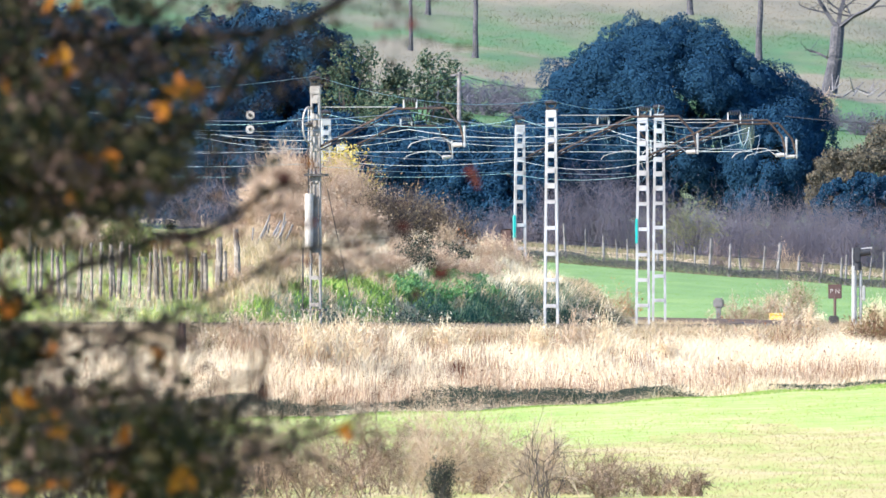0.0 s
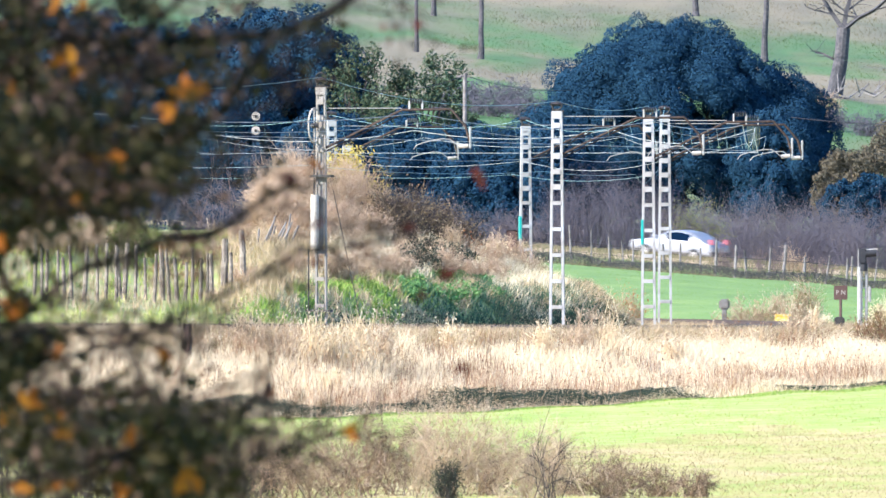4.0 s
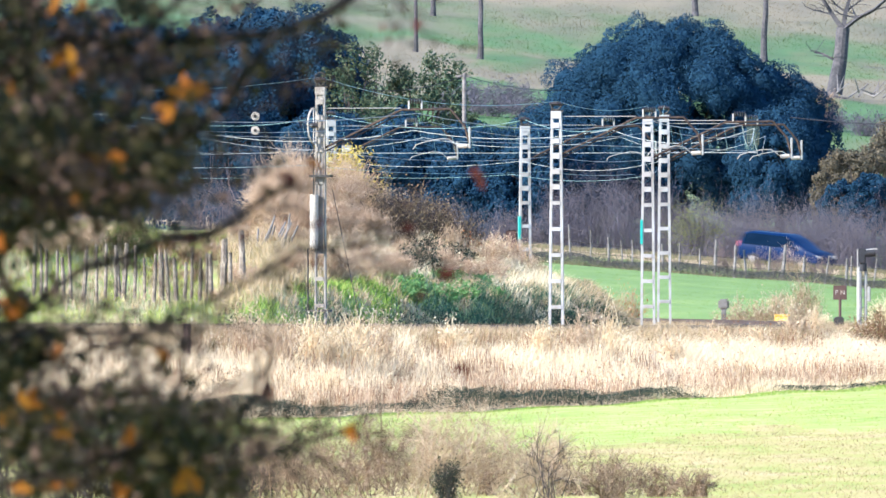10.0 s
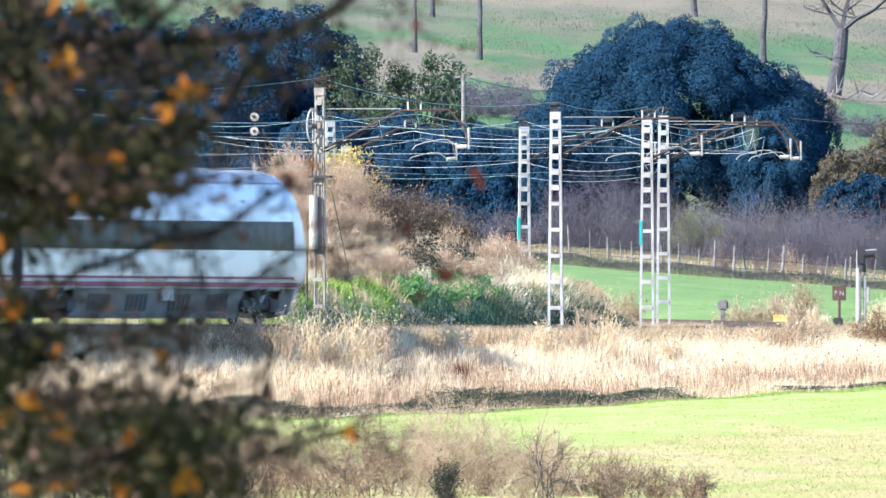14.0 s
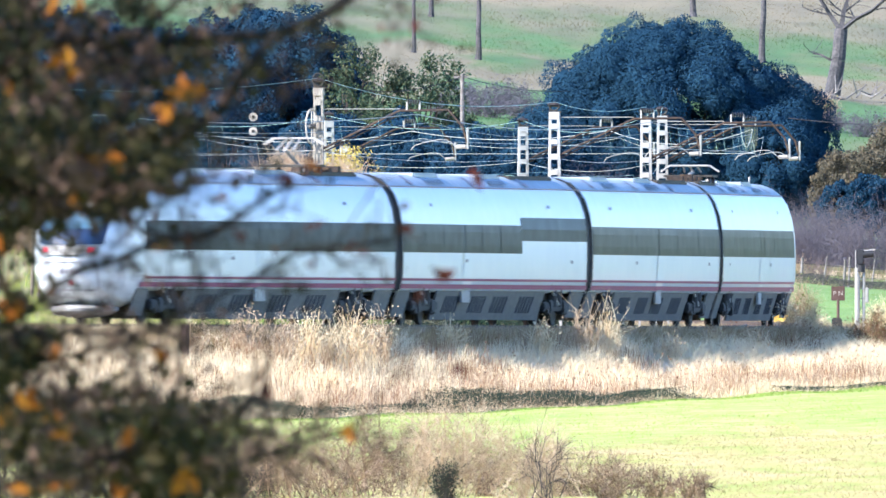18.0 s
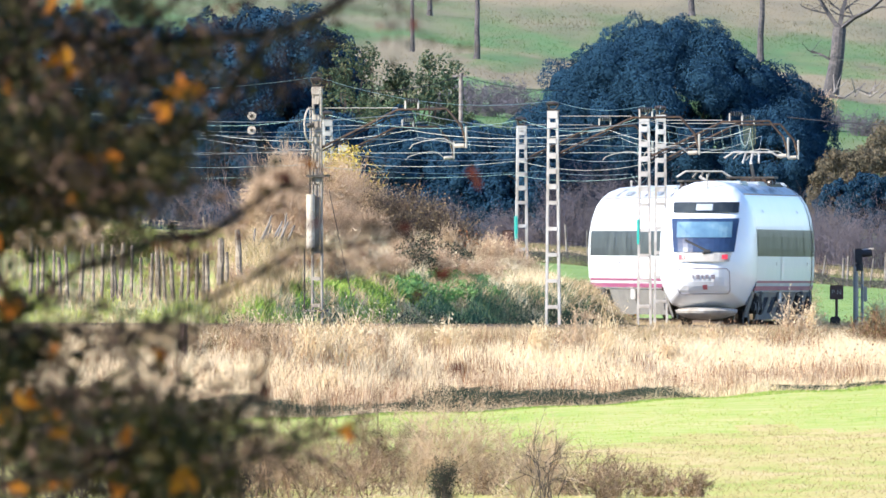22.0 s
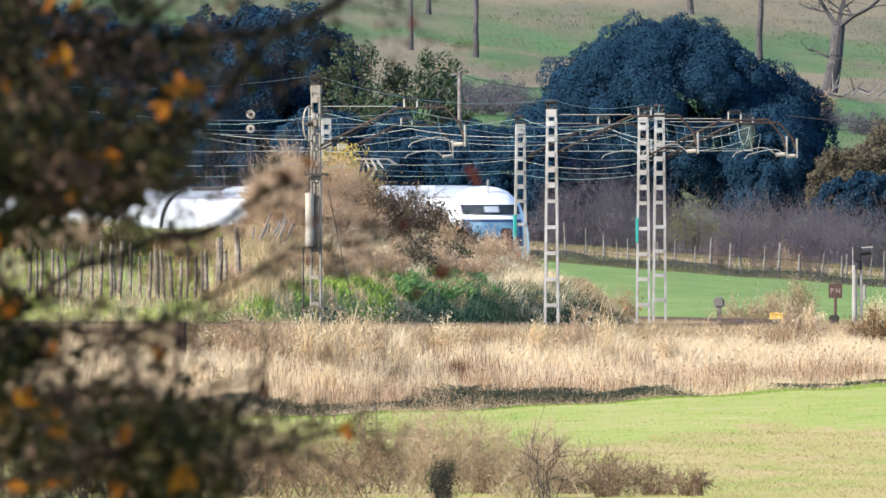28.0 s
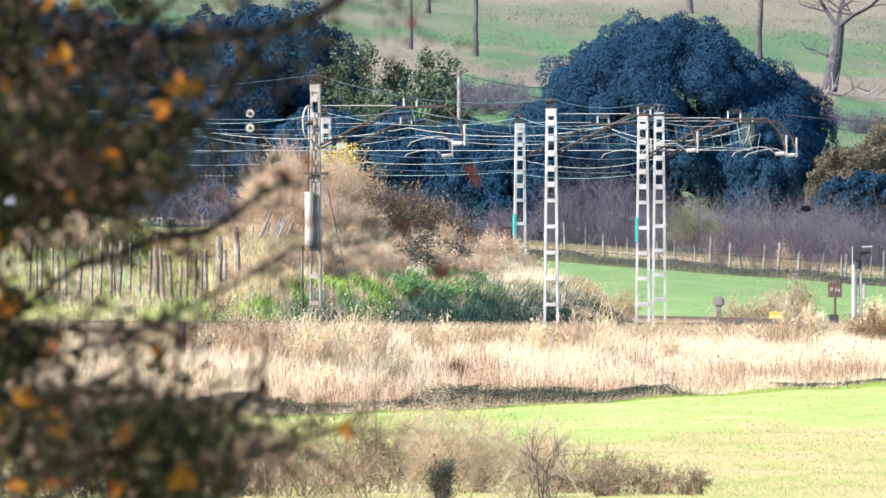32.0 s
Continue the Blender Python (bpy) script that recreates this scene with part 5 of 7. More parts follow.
# dark foot of the thicket and verge grass
def blades_stuff(name, seed, xs, ys, height, width, material, label, lean=0.3, zoff=0.0):
    rng = np.random.default_rng(seed)
    v, f = blades_np(rng, xs, ys, ground_z(xs, ys) + zoff, height, width, lean)
    return tagged(new(name, mesh_np(name, v, f, material)), label, "grass", kind="stuff")


def leafy_stuff(name, seed, xs, ys, height, size, material, label):
    """Low leafy growth: leaves at all levels from the ground up to the height at each place."""
    rng = np.random.default_rng(seed)
    up = np.sqrt(rng.uniform(0, 1, len(xs))) * height
    v, f = leaves_np(rng, np.stack([xs, ys, ground_z(xs, ys) + up], 1), size)
    return tagged(new(name, mesh_np(name, v, f, material)), label, "weeds", kind="stuff")


rng = np.random.default_rng(6)
n = 30000
xs, ys = rng.uniform(-5, 26, n), rng.uniform(1742, 1762, n)
blades_stuff("verge_grass", 7, xs, ys, 0.28, 0.022, M_VERGE, "pale dry grass along the road fence")
n = 34000
xs = rng.uniform(0, 26, n)
ys = 1741 - 0.3 * (xs - 10) + rng.normal(0, 2.0, n)
hv = 0.22 + 0.5 * vnoise(xs * 0.6, ys * 0.12, 51) * (1 - 0.6 * smooth(15, 20, xs))
leafy_stuff("ditch_weeds", 8, xs, ys, hv, 0.06, M_DARKVERGE, "dark low weeds along the meadow's edge")

def sited(u, sd):
    """The place on the near slope at bearing u (milliradians) and sd metres from the line."""
    y = np.linspace(960, 1200, 2401)
    x = u / 1000 * y
    d = line_sd(x, y)[0] - sd
    k = np.argmax(d < 0) if (d < 0).any() else np.argmin(d)
    return float(x[k]), float(y[k])


# dry grass on the embankment
rng = np.random.default_rng(9)
n = 260000
ss, so = rng.uniform(-52, 118, n), rng.uniform(2.6, 12.6, n)
an = A0 + ss / RAD
xs, ys = CX + (RAD + so) * np.cos(an), CY + (RAD + so) * np.sin(an)
patch = 2.4 * vnoise(xs * 1.1, ys * 0.16, 1) + 1.8 * vnoise(xs * 0.35, ys * 0.05, 2) + 1.2 * vnoise(xs * 4, ys * 0.6, 3) - 2.7
keep = rng.uniform(-2.2, 1.6, n) < patch
xs, ys, so, patch = xs[keep], ys[keep], so[keep], patch[keep]
h = np.clip(0.40 + 0.17 * patch, 0.15, 0.95) * (1 - 0.2 * smooth(9.5, 12.5, so)) * (1.5 - 0.5 * smooth(3.4, 5.0, so))
# pale grass nearest the track coloured darker to deepen the train's shadow
inner = so < 4.6 + 0.5 * np.sin(xs * 2.1)
blades_stuff("verge_shade_grass", 22, xs[inner], ys[inner], 0.75 * h[inner], 0.017, M_TANGRASS, "short tan and olive grass beside the track, toned down for the train's shadow", 0.5)
xs, ys, h = xs[~inner], ys[~inner], h[~inner]
blades_stuff("dry_grass", 10, xs, ys, h, 0.017, M_DRY, "tall pale dry grass on the railway embankment", 0.6)
n = 26000
ss, so = rng.uniform(-52, 118, n), rng.uniform(3.0, 12.4, n)
dens = vnoise(ss * 0.15, so * 0.5, 4) + 0.5 * smooth(20, -30, ss) + 0.35 * smooth(7, 12, so)
ss, so = ss[dens > 0.72], so[dens > 0.72]
an = A0 + ss / RAD
xs, ys = CX + (RAD + so) * np.cos(an), CY + (RAD + so) * np.sin(an)
blades_stuff("brown_weeds", 12, xs, ys, 0.7, 0.018, M_WEED, "brown dead weeds among the dry grass", 0.2)
n = 28000
ss, so = rng.uniform(-52, 118, n), 6.5 + 5.2 * np.sqrt(rng.uniform(0, 1, n))
ok_ = vnoise(ss * 0.12, so * 0.7, 21) + 0.6 * smooth(8, 12, so) - 0.2 * smooth(30, 100, ss) > 0.62
an = A0 + ss[ok_] / RAD
blades_stuff("pink_brown_stalks", 15, CX + (RAD + so[ok_]) * np.cos(an), CY + (RAD + so[ok_]) * np.sin(an), 0.55, 0.016, M_PINKDRY, "pinkish brown dead stalks low on the embankment", 0.5)
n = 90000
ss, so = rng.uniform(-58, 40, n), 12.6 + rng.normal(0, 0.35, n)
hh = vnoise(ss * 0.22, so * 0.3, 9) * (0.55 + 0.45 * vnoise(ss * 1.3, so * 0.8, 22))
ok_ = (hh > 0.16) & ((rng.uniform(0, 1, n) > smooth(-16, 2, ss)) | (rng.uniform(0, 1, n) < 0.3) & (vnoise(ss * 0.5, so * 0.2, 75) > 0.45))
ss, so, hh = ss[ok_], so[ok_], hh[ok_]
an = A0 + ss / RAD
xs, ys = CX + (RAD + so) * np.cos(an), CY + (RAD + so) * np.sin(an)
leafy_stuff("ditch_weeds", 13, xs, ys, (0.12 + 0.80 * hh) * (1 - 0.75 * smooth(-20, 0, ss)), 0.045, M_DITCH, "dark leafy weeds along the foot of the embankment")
n = 2200
ss, so = rng.uniform(-58, 40, n), 12.4 + rng.normal(0, 0.4, n)
an = A0 + ss / RAD
blades_stuff("ditch_stalks", 74, CX + (RAD + so) * np.cos(an), CY + (RAD + so) * np.sin(an), 0.5, 0.02, M_PINKDRY, "pale stalks among the dark weeds of the ditch", 0.9)
n = 2600
ss, so = rng.uniform(-52, 118, n), rng.uniform(3.0, 12.0, n)
ok_ = vnoise(ss * 0.2, so * 0.5, 31) > 0.45
an = A0 + ss[ok_] / RAD
xs, ys = CX + (RAD + so[ok_]) * np.cos(an), CY + (RAD + so[ok_]) * np.sin(an)
v, f = leaves_np(rng, np.stack([xs, ys, ground_z(xs, ys) + rng.uniform(0.35, 0.9, len(xs))], 1), 0.075)
tagged(new("seed_heads", mesh_np("seed_heads", v, f, M_WEED)), "dark brown seed heads above the dry grass", "seed heads", kind="stuff")
n = 26000
ss, so = rng.uniform(-52, 118, n), rng.uniform(12.9, 15.0, n)
an = A0 + ss / RAD
xs, ys = CX + (RAD + so) * np.cos(an), CY + (RAD + so) * np.sin(an)
blades_stuff("field_edge_grass", 14, xs, ys, 0.09, 0.03, M_GREENGRASS, "short green grass at the field's edge", 0.6)

# tall stalks standing out of the grass: bearing, metres from the line, height, width
for i, (u, sd, h, w) in enumerate(((-4.4, 6.2, 1.7, 1.2), (-3.5, 6.4, 1.8, 1.2), (-2.3, 6.6, 2.0, 1.2), (-1.6, 6.6, 1.9, 1.0), (-2.9, 6.8, 1.7, 1.4), (2.7, 5.4, 1.2, 0.7), (3.9, 6.0, 1.8, 1.1), (4.5, 6.0, 1.7, 1.0), (7.4, 4.4, 0.9, 0.8), (9.6, 3.2, 1.5, 0.8), (10.1, 3.4, 1.3, 0.7), (11.7, 4.4, 1.0, 1.2), (-5.3, 4.6, 1.3, 1.5), (0.3, 4.6, 1.0, 1.0), (8.6, 5.2, 0.9, 1.0), (-6.7, 4.8, 1.2, 1.4), (6.2, 6.0, 0.9, 0.9), (-3.0, 9.0, 0.9, 1.3), (1.2, 9.5, 0.8, 1.4), (5.2, 9.0, 0.7, 1.2), (8.0, 9.5, 0.7, 1.4))):
    x, y = sited(u, sd)
    shrub("dry_weed_clump", 300 + i, x, y, w, w, h, M_DRY if i % 3 else M_PINKDRY, M_DRY if i % 2 else M_PINKDRY, "tall dead weed stalks with brown seed heads", "weeds", n=40, leaves=420, size=0.06, r=0.019, kids=2, levels=1, group="weed clumps")
shrub("bramble_bush", 330, 13.17, 1100.0, 2.0, 2.0, 1.25, M_WEED, M_DARKBUSH, "low dark bramble bush on the embankment", n=60, leaves=1600, size=0.08)

# ---- the mound inside the curve ----
rng = np.random.default_rng(15)
n = 90000
ss, so = rng.uniform(-45, 105, n), -rng.uniform(3.2, 12.0, n)
an = A0 + ss / RAD
xs, ys = CX + (RAD + so) * np.cos(an), CY + (RAD + so) * np.sin(an)
low = so > -6.3 + 0.7 * np.sin(xs * 0.8) - 2.4 * smooth(-1, 1, xs) + 3.6 * smooth(0.5, 2.4, xs)
high = ~low & (xs > -6.6)
olive = high & ((vnoise(xs * 1.2, ys * 0.2, 12) > 0.5) | (xs < -4.0))
high = high & ~olive
dry_low = low & ((vnoise(xs * 1.4, ys * 0.25, 61) > 0.55) | (xs < -6.2 + rng.normal(0, 0.8, n)))
low = low & ~dry_low
far_low = dry_low & (xs < -6.0)
dry_low = dry_low & ~far_low
blades_stuff("pale_verge_grass", 23, xs[far_low], ys[far_low], 0.15, 0.03, M_PALEGREEN, "pale yellow-green grass at the foot of the bank", 0.7)
blades_stuff("mound_foot_dry_grass", 21, xs[dry_low], ys[dry_low], 0.34, 0.025, M_TANGRASS, "tan grass at the foot of the mound", 0.5)
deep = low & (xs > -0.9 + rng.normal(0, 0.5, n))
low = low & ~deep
blades_stuff("mound_shaded_grass", 24, xs[deep], ys[deep], 0.34, 0.03, M_SHADEGREEN, "green grass on the mound's flank, shade in its colour", 0.7)
blades_stuff("mound_grass", 16, xs[low], ys[low], 0.28, 0.035, M_GREENGRASS, "green grass at the foot of the mound", 0.7)
blades_stuff("mound_olive_grass", 19, xs[olive], ys[olive], 0.4, 0.022, M_TANGRASS, "olive and tan grass on the mound's slope", 0.4)
blades_stuff("mound_dry_grass", 17, xs[high], ys[high], 0.5, 0.022, M_DRY, "tan dry grass on the mound's slope", 0.4)
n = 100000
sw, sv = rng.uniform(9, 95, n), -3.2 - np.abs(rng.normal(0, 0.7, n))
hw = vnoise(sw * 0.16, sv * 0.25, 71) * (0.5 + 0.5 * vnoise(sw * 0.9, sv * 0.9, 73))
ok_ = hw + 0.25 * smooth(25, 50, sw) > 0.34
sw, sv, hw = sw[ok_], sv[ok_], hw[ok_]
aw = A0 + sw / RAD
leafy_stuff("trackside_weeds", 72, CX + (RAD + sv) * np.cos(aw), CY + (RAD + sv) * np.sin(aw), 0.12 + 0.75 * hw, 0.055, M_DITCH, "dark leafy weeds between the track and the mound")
n = 70000
ss, so = rng.uniform(-45, 60, n), -rng.uniform(2.6, 40, n)
an = A0 + ss / RAD
xs, ys = CX + (RAD + so) * np.cos(an), CY + (RAD + so) * np.sin(an)
ok_ = xs < -6.7 + rng.normal(0, 0.5, n)
half = vnoise(xs * 1.5, ys * 0.1, 41) > 0.5
blades_stuff("bank_grass", 18, xs[ok_ & half], ys[ok_ & half], 0.3, 0.03, M_LIME, "yellow-green grass behind the old fence", 0.4)
blades_stuff("bank_dry_grass", 20, xs[ok_ & ~half], ys[ok_ & ~half], 0.34, 0.025, M_TANGRASS, "tan grass behind the old fence", 0.4)


BRAMBLES = [(-4.7, -12.4, 1.2, 1.5), (-4.35, -12.4, 1.8, 1.95), (-3.9, -12.4, 2.0, 2.05), (-3.2, -12.4, 2.2, 1.9), (-2.5, -12.2, 2.0, 1.75), (-1.95, -11.6, 1.8, 1.35), (-5.5, -12.8, 1.2, 0.35), (-4.0, -10.6, 2.2, 1.3), (-3.2, -10.4, 2.2, 1.2), (-2.3, -10.2, 2.0, 1.1)]
for i, (u, sd, w, h) in enumerate(BRAMBLES):
    x, y = sited(u, sd)
    shrub("bramble_thicket", 400 + i, x, y, w, w * 1.3, h, M_BRAMBLE, M_BRAMBLE, "pinkish tan dry bramble thicket on a mound", "thicket", n=110, leaves=2200, size=0.05, r=0.016, kids=7, group="bramble thickets")
DARK = [(-1.35, -10.2, 1.9, 1.7), (-0.7, -10.2, 2.0, 1.7), (-0.1, -10.0, 1.8, 1.4), (0.5, -9.4, 1.6, 1.0)]
for i, (u, sd, w, h) in enumerate(DARK):
    x, y = sited(u, sd)
    shrub("dark_bramble", 430 + i, x, y, w, w * 1.2, h, M_DARKTWIG, M_DARKTWIG, "dark brown bramble bush with a few yellow leaves", "shrub", n=70, leaves=1700, size=0.08, r=0.016, kids=5, group="dark brambles")
for i in range(26):
    x, y = sited(rng.uniform(-3.2, 1.4), rng.uniform(-10.6, -6.4))
    shrub("bramble_tangle", 730 + i, x, y, rng.uniform(0.9, 1.6), 1.1, rng.uniform(0.5, 0.95), M_BRAMBLE, M_BRAMBLE if i % 3 else M_DRY, "low pinkish tan bramble tangle on the mound's slope", "shrub", n=44, leaves=420, size=0.06, r=0.013, kids=5, group="bramble tangles")
for i in range(22):
    u = rng.uniform(-6.4, -3.2)
    x, y = sited(u, rng.uniform(-11.6, -7.0))
    shrub("bramble_tangle", 760 + i, x, y, rng.uniform(0.9, 1.6), 1.1, rng.uniform(0.5, 0.9) * (0.6 if u < -5.0 else 1), M_BRAMBLE, M_BRAMBLE if i % 3 else M_TANGRASS, "low pinkish tan bramble tangle on the mound's slope", "shrub", n=44, leaves=420, size=0.06, r=0.013, kids=5, group="bramble tangles")
x, y = sited(-2.62, -12.6)
shrub("yellow_shrub", 450, x, y, 1.4, 1.2, 2.25, M_BRAMBLE, M_YELLOW, "shrub with yellow autumn leaves on the mound", n=34, leaves=4600, size=0.08)
for i, (u, sd, w, h, mm) in enumerate(((0.7, -9.0, 1.0, 0.8, M_REDLEAF), (0.2, -9.4, 0.9, 0.9, M_REDLEAF), (1.45, -8.2, 0.7, 0.9, M_REDLEAF))):
    x, y = sited(u, sd)
    shrub("red_bramble", 455 + i, x, y, w, w, h, M_PINKDRY, M_PINKDRY if i else mm, "reddish bramble on the mound", n=40, leaves=220, size=0.07, r=0.014, group="red brambles")
for i, (u, sd, w, h) in enumerate(((1.7, -8.2, 1.4, 1.0), (2.3, -7.4, 1.2, 0.8), (3.9, -4.6, 1.2, 0.6), (1.1, -8.4, 1.3, 0.8))):
    x, y = sited(u, sd)
    shrub("grey_dead_shrub", 460 + i, x, y, w, w, h, M_BRAMBLE, M_DRY, "grey dead shrub at the mound's end", n=60, leaves=200, size=0.06, r=0.014, group="grey dead shrubs")
for i in range(34):
    x, y = sited(rng.uniform(-1.4, 1.9), rng.uniform(-7.6, -5.6))
    shrub("leafy_weed", 480 + i, x, y, 0.9, 0.9, 0.28, M_BROADLEAF, M_BROADLEAF, "low broad-leaved green weed on the mound", "weeds", n=16, leaves=260, size=0.10, r=0.012, kids=2, levels=1, group="green weeds")
for i, (u, h) in enumerate(((-6.85, 5.4), (-6.7, 5.9), (-6.35, 6.1), (-6.25, 5.6), (-5.95, 6.3), (-5.85, 5.8), (-5.6, 6.4), (-5.4, 6.0))):
    shrub("bare_sapling", 500 + i, u * 1.313, 1313.0, 0.3, 0.3, h, M_MAUVE, M_MAUVE, "tall thin pale leafless sapling beyond the railway", "sapling", n=4, leaves=0, r=0.024, kids=3, levels=1, group="bare saplings")
for i in range(16):
    x, y = sited(rng.uniform(-7.8, -5.1), rng.uniform(-14.0, -10.0))
    shrub("bramble_tangle", 790 + i, x, y, rng.uniform(0.8, 1.5), 1.0, rng.uniform(0.28, 0.48), M_BRAMBLE, M_TANGRASS if i % 2 else M_WEED, "low brown and olive brambles on top of the mound", "shrub", n=36, leaves=420, size=0.06, r=0.013, kids=4, group="bramble tangles")
x, y = sited(-6.3, -13.4)
shrub("bare_stalks", 510, x, y, 0.6, 0.5, 1.0, M_BRAMBLE, M_DRY, "small bare twigs on top of the mound", "weeds", n=5, leaves=0, r=0.018, kids=2, levels=1)
for i in range(20):
    x, y = sited(-11.6 + 0.29 * i + rng.normal(0, 0.05), -13.6)
    shrub("bank_scrub", 560 + i, x, y, rng.uniform(0.8, 1.5), 1.0, rng.uniform(0.45, 0.9) * (1 if i < 12 else 0.45) + (0.35 if i < 8 else 0), M_BRAMBLE, M_TANGRASS if i % 3 else M_BRAMBLE, "low tan scrub along the top of the bank", "shrub", n=36, leaves=520, size=0.07, r=0.014, kids=4, group="bank scrub")
for i, (u, w, h) in enumerate(((-8.5, 1.1, 1.2), (-8.95, 1.2, 1.1), (-8.1, 0.7, 0.6))):
    x, y = sited(u, -13.2)
    shrub("olive_shrub", 640 + i, x, y, w, 1.1, h, M_BRAMBLE, M_YELLOWGREEN, "olive green leafy shrub on top of the bank", n=34, leaves=2600, size=0.07, r=0.014, kids=4, group="olive shrubs")
# dark bluish leaves stand in for the shade lying in the hollow
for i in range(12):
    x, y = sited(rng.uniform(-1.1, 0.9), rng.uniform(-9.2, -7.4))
    shrub("shaded_bramble", 590 + i, x, y, 1.0, 1.0, rng.uniform(0.45, 0.8), M_HEDGE, M_DITCH, "bramble in a hollow of the mound, the hollow's shade in its colour", "shrub", n=40, leaves=700, size=0.08, r=0.012, kids=4, group="shaded brambles")

# bushes right of the mound, beyond the line
for i, (u, dd, w, h, mm, tw) in enumerate(((1078, 1247, 1.0, 1.35, M_REDLEAF, M_PINKDRY), (1112, 1247, 1.0, 1.4, M_REDLEAF, M_PINKDRY), (1310, 1225, 1.7, 1.2, M_PINKDRY, M_BRAMBLE), (1350, 1225, 1.6, 1.15, M_PINKDRY, M_BRAMBLE), (1380, 1225, 1.2, 1.5, M_PINKDRY, M_BRAMBLE), (1422, 1225, 0.9, 1.9, M_YELLOWGREEN, M_BRAMBLE), (1440, 1118, 0.7, 1.0, M_DRY, M_DRY), (1560, 1165, 1.0, 1.4, M_DRY, M_DRY), (1450, 1190, 1.2, 0.8, M_DRY, M_DRY), (1262, 1222, 1.2, 0.7, M_WEED, M_BRAMBLE))):
    x = (u - 784) * dd / 64972
    shrub("lineside_bush", 520 + i, x, float(dd), w, w, h, tw, mm, "small dry bush beside the railway", n=44, leaves=420, size=0.07, r=0.012, group="lineside bushes")
rng = np.random.default_rng(79)
n = 60000
ss, so = rng.uniform(-60, 165, n), rng.uniform(1.7, 3.6, n)
so = np.where((ss > 85) & (rng.uniform(0, 1, n) < 0.5), -so, so)
an = A0 + ss / RAD
# same darker colour here, again for the shadow beside the train
blades_stuff("ballast_edge_grass", 80, CX + (RAD + so) * np.cos(an), CY + (RAD + so) * np.sin(an), 0.50, 0.02, M_TANGRASS, "dry grass along the edge of the ballast, toned down for the train's shadow", 0.4, 0.12)
n = 46000
ss, so = rng.uniform(55, 170, n), -rng.uniform(1.5, 6.0, n)
an = A0 + ss / RAD
xs, ys = CX + (RAD + so) * np.cos(an), CY + (RAD + so) * np.sin(an)
green_side = xs < 4.3 + rng.normal(0, 0.35, n)
blades_stuff("inner_green_grass", 82, xs[green_side], ys[green_side], 0.3, 0.028, M_SHADEGREEN, "green grass inside the railway curve, shade in its colour", 0.6, 0.08)
blades_stuff("inner_grass", 81, xs[~green_side], ys[~green_side], 0.3, 0.024, M_TANGRASS, "tan and olive grass inside the railway curve", 0.5, 0.08)
rng = np.random.default_rng(77)
n = 16000
xs, ys = rng.uniform(1, 17, n), rng.uniform(1175, 1228, n)
ok_ = line_sd(xs, ys)[0] > 2.1
blades_stuff("lineside_grass", 78, xs[ok_], ys[ok_], 0.24, 0.03, M_DRY, "dry grass beyond the railway", 0.35)

# ---- brambles in front ----
FRONT = [(330, 700, 2.2, 1.7), (420, 715, 2.2, 1.6), (520, 705, 2.0, 1.3), (610, 700, 1.8, 1.1), (690, 715, 1.8, 1.45), (775, 700, 1.9, 1.7), (860, 712, 1.9, 1.2), (940, 700, 2.0, 1.05), (1020, 708, 1.7, 0.62), (1090, 700, 1.4, 0.40), (1170, 703, 1.0, 0.15), (240, 700, 2.2, 1.9), (150, 708, 2.4, 2.0), (50, 700, 2.4, 2.0), (1230, 700, 0.8, 0.12)]
for i, (u, dd, w, h) in enumerate(FRONT):
    x = (u - 784) * dd / 64972
    if u < 340:
        shrub("hedge_bush", 600 + i, x, float(dd), w * 1.2, w, h + 0.5, M_DARKBARK, M_DARKBUSH, "dark leafy bush of a field hedge", "shrub", n=50, leaves=1500, size=0.05, r=0.011, kids=8, group="hedge bushes")
        continue
    pink = 760 < u < 1000 and i % 2
    shrub("hedge_bramble", 600 + i, x, float(dd), w * 1.25, w, h + 0.45, M_PINKDRY if pink else M_HEDGE, M_PINKDRY if pink else M_HEDGE, "tangled bare grey-brown bramble of a field hedge", "shrub", n=30, leaves=260, size=0.035, r=0.010, kids=10, group="hedge brambles")
    if u < 520:
        shrub("hedge_undergrowth", 660 + i, x + 0.3, dd - 6.0, w * 1.1, w, h * 0.62 + 0.2, M_DARKBARK, M_DARKBUSH, "dark leafy undergrowth at the foot of a field hedge", "shrub", n=30, leaves=800, size=0.045, r=0.010, kids=9, group="hedge undergrowth")
shrub("holly_bush", 640, 0.06, 694.0, 0.46, 0.5, 0.85, M_DARKBARK, M_HOLLY, "small dark evergreen bush in the hedge", n=26, leaves=2600, size=0.032, r=0.010)
shrub("hedge_sapling", 641, 1.98, 690.0, 1.0, 0.8, 1.5, M_DARKBARK, M_WEED, "thin leafless sapling in the hedge", n=10, leaves=20, size=0.04, r=0.012)
post = thing("hedge_post", on_ground(-7.10, 1018.0), "dark wooden post in dry grass", "post")
part("stake", rod(bmesh.new(), (0, 0, -0.3), (0.02, 0, 1.05), 0.12, 0.10, 8), M_BROWNSIGN, post)

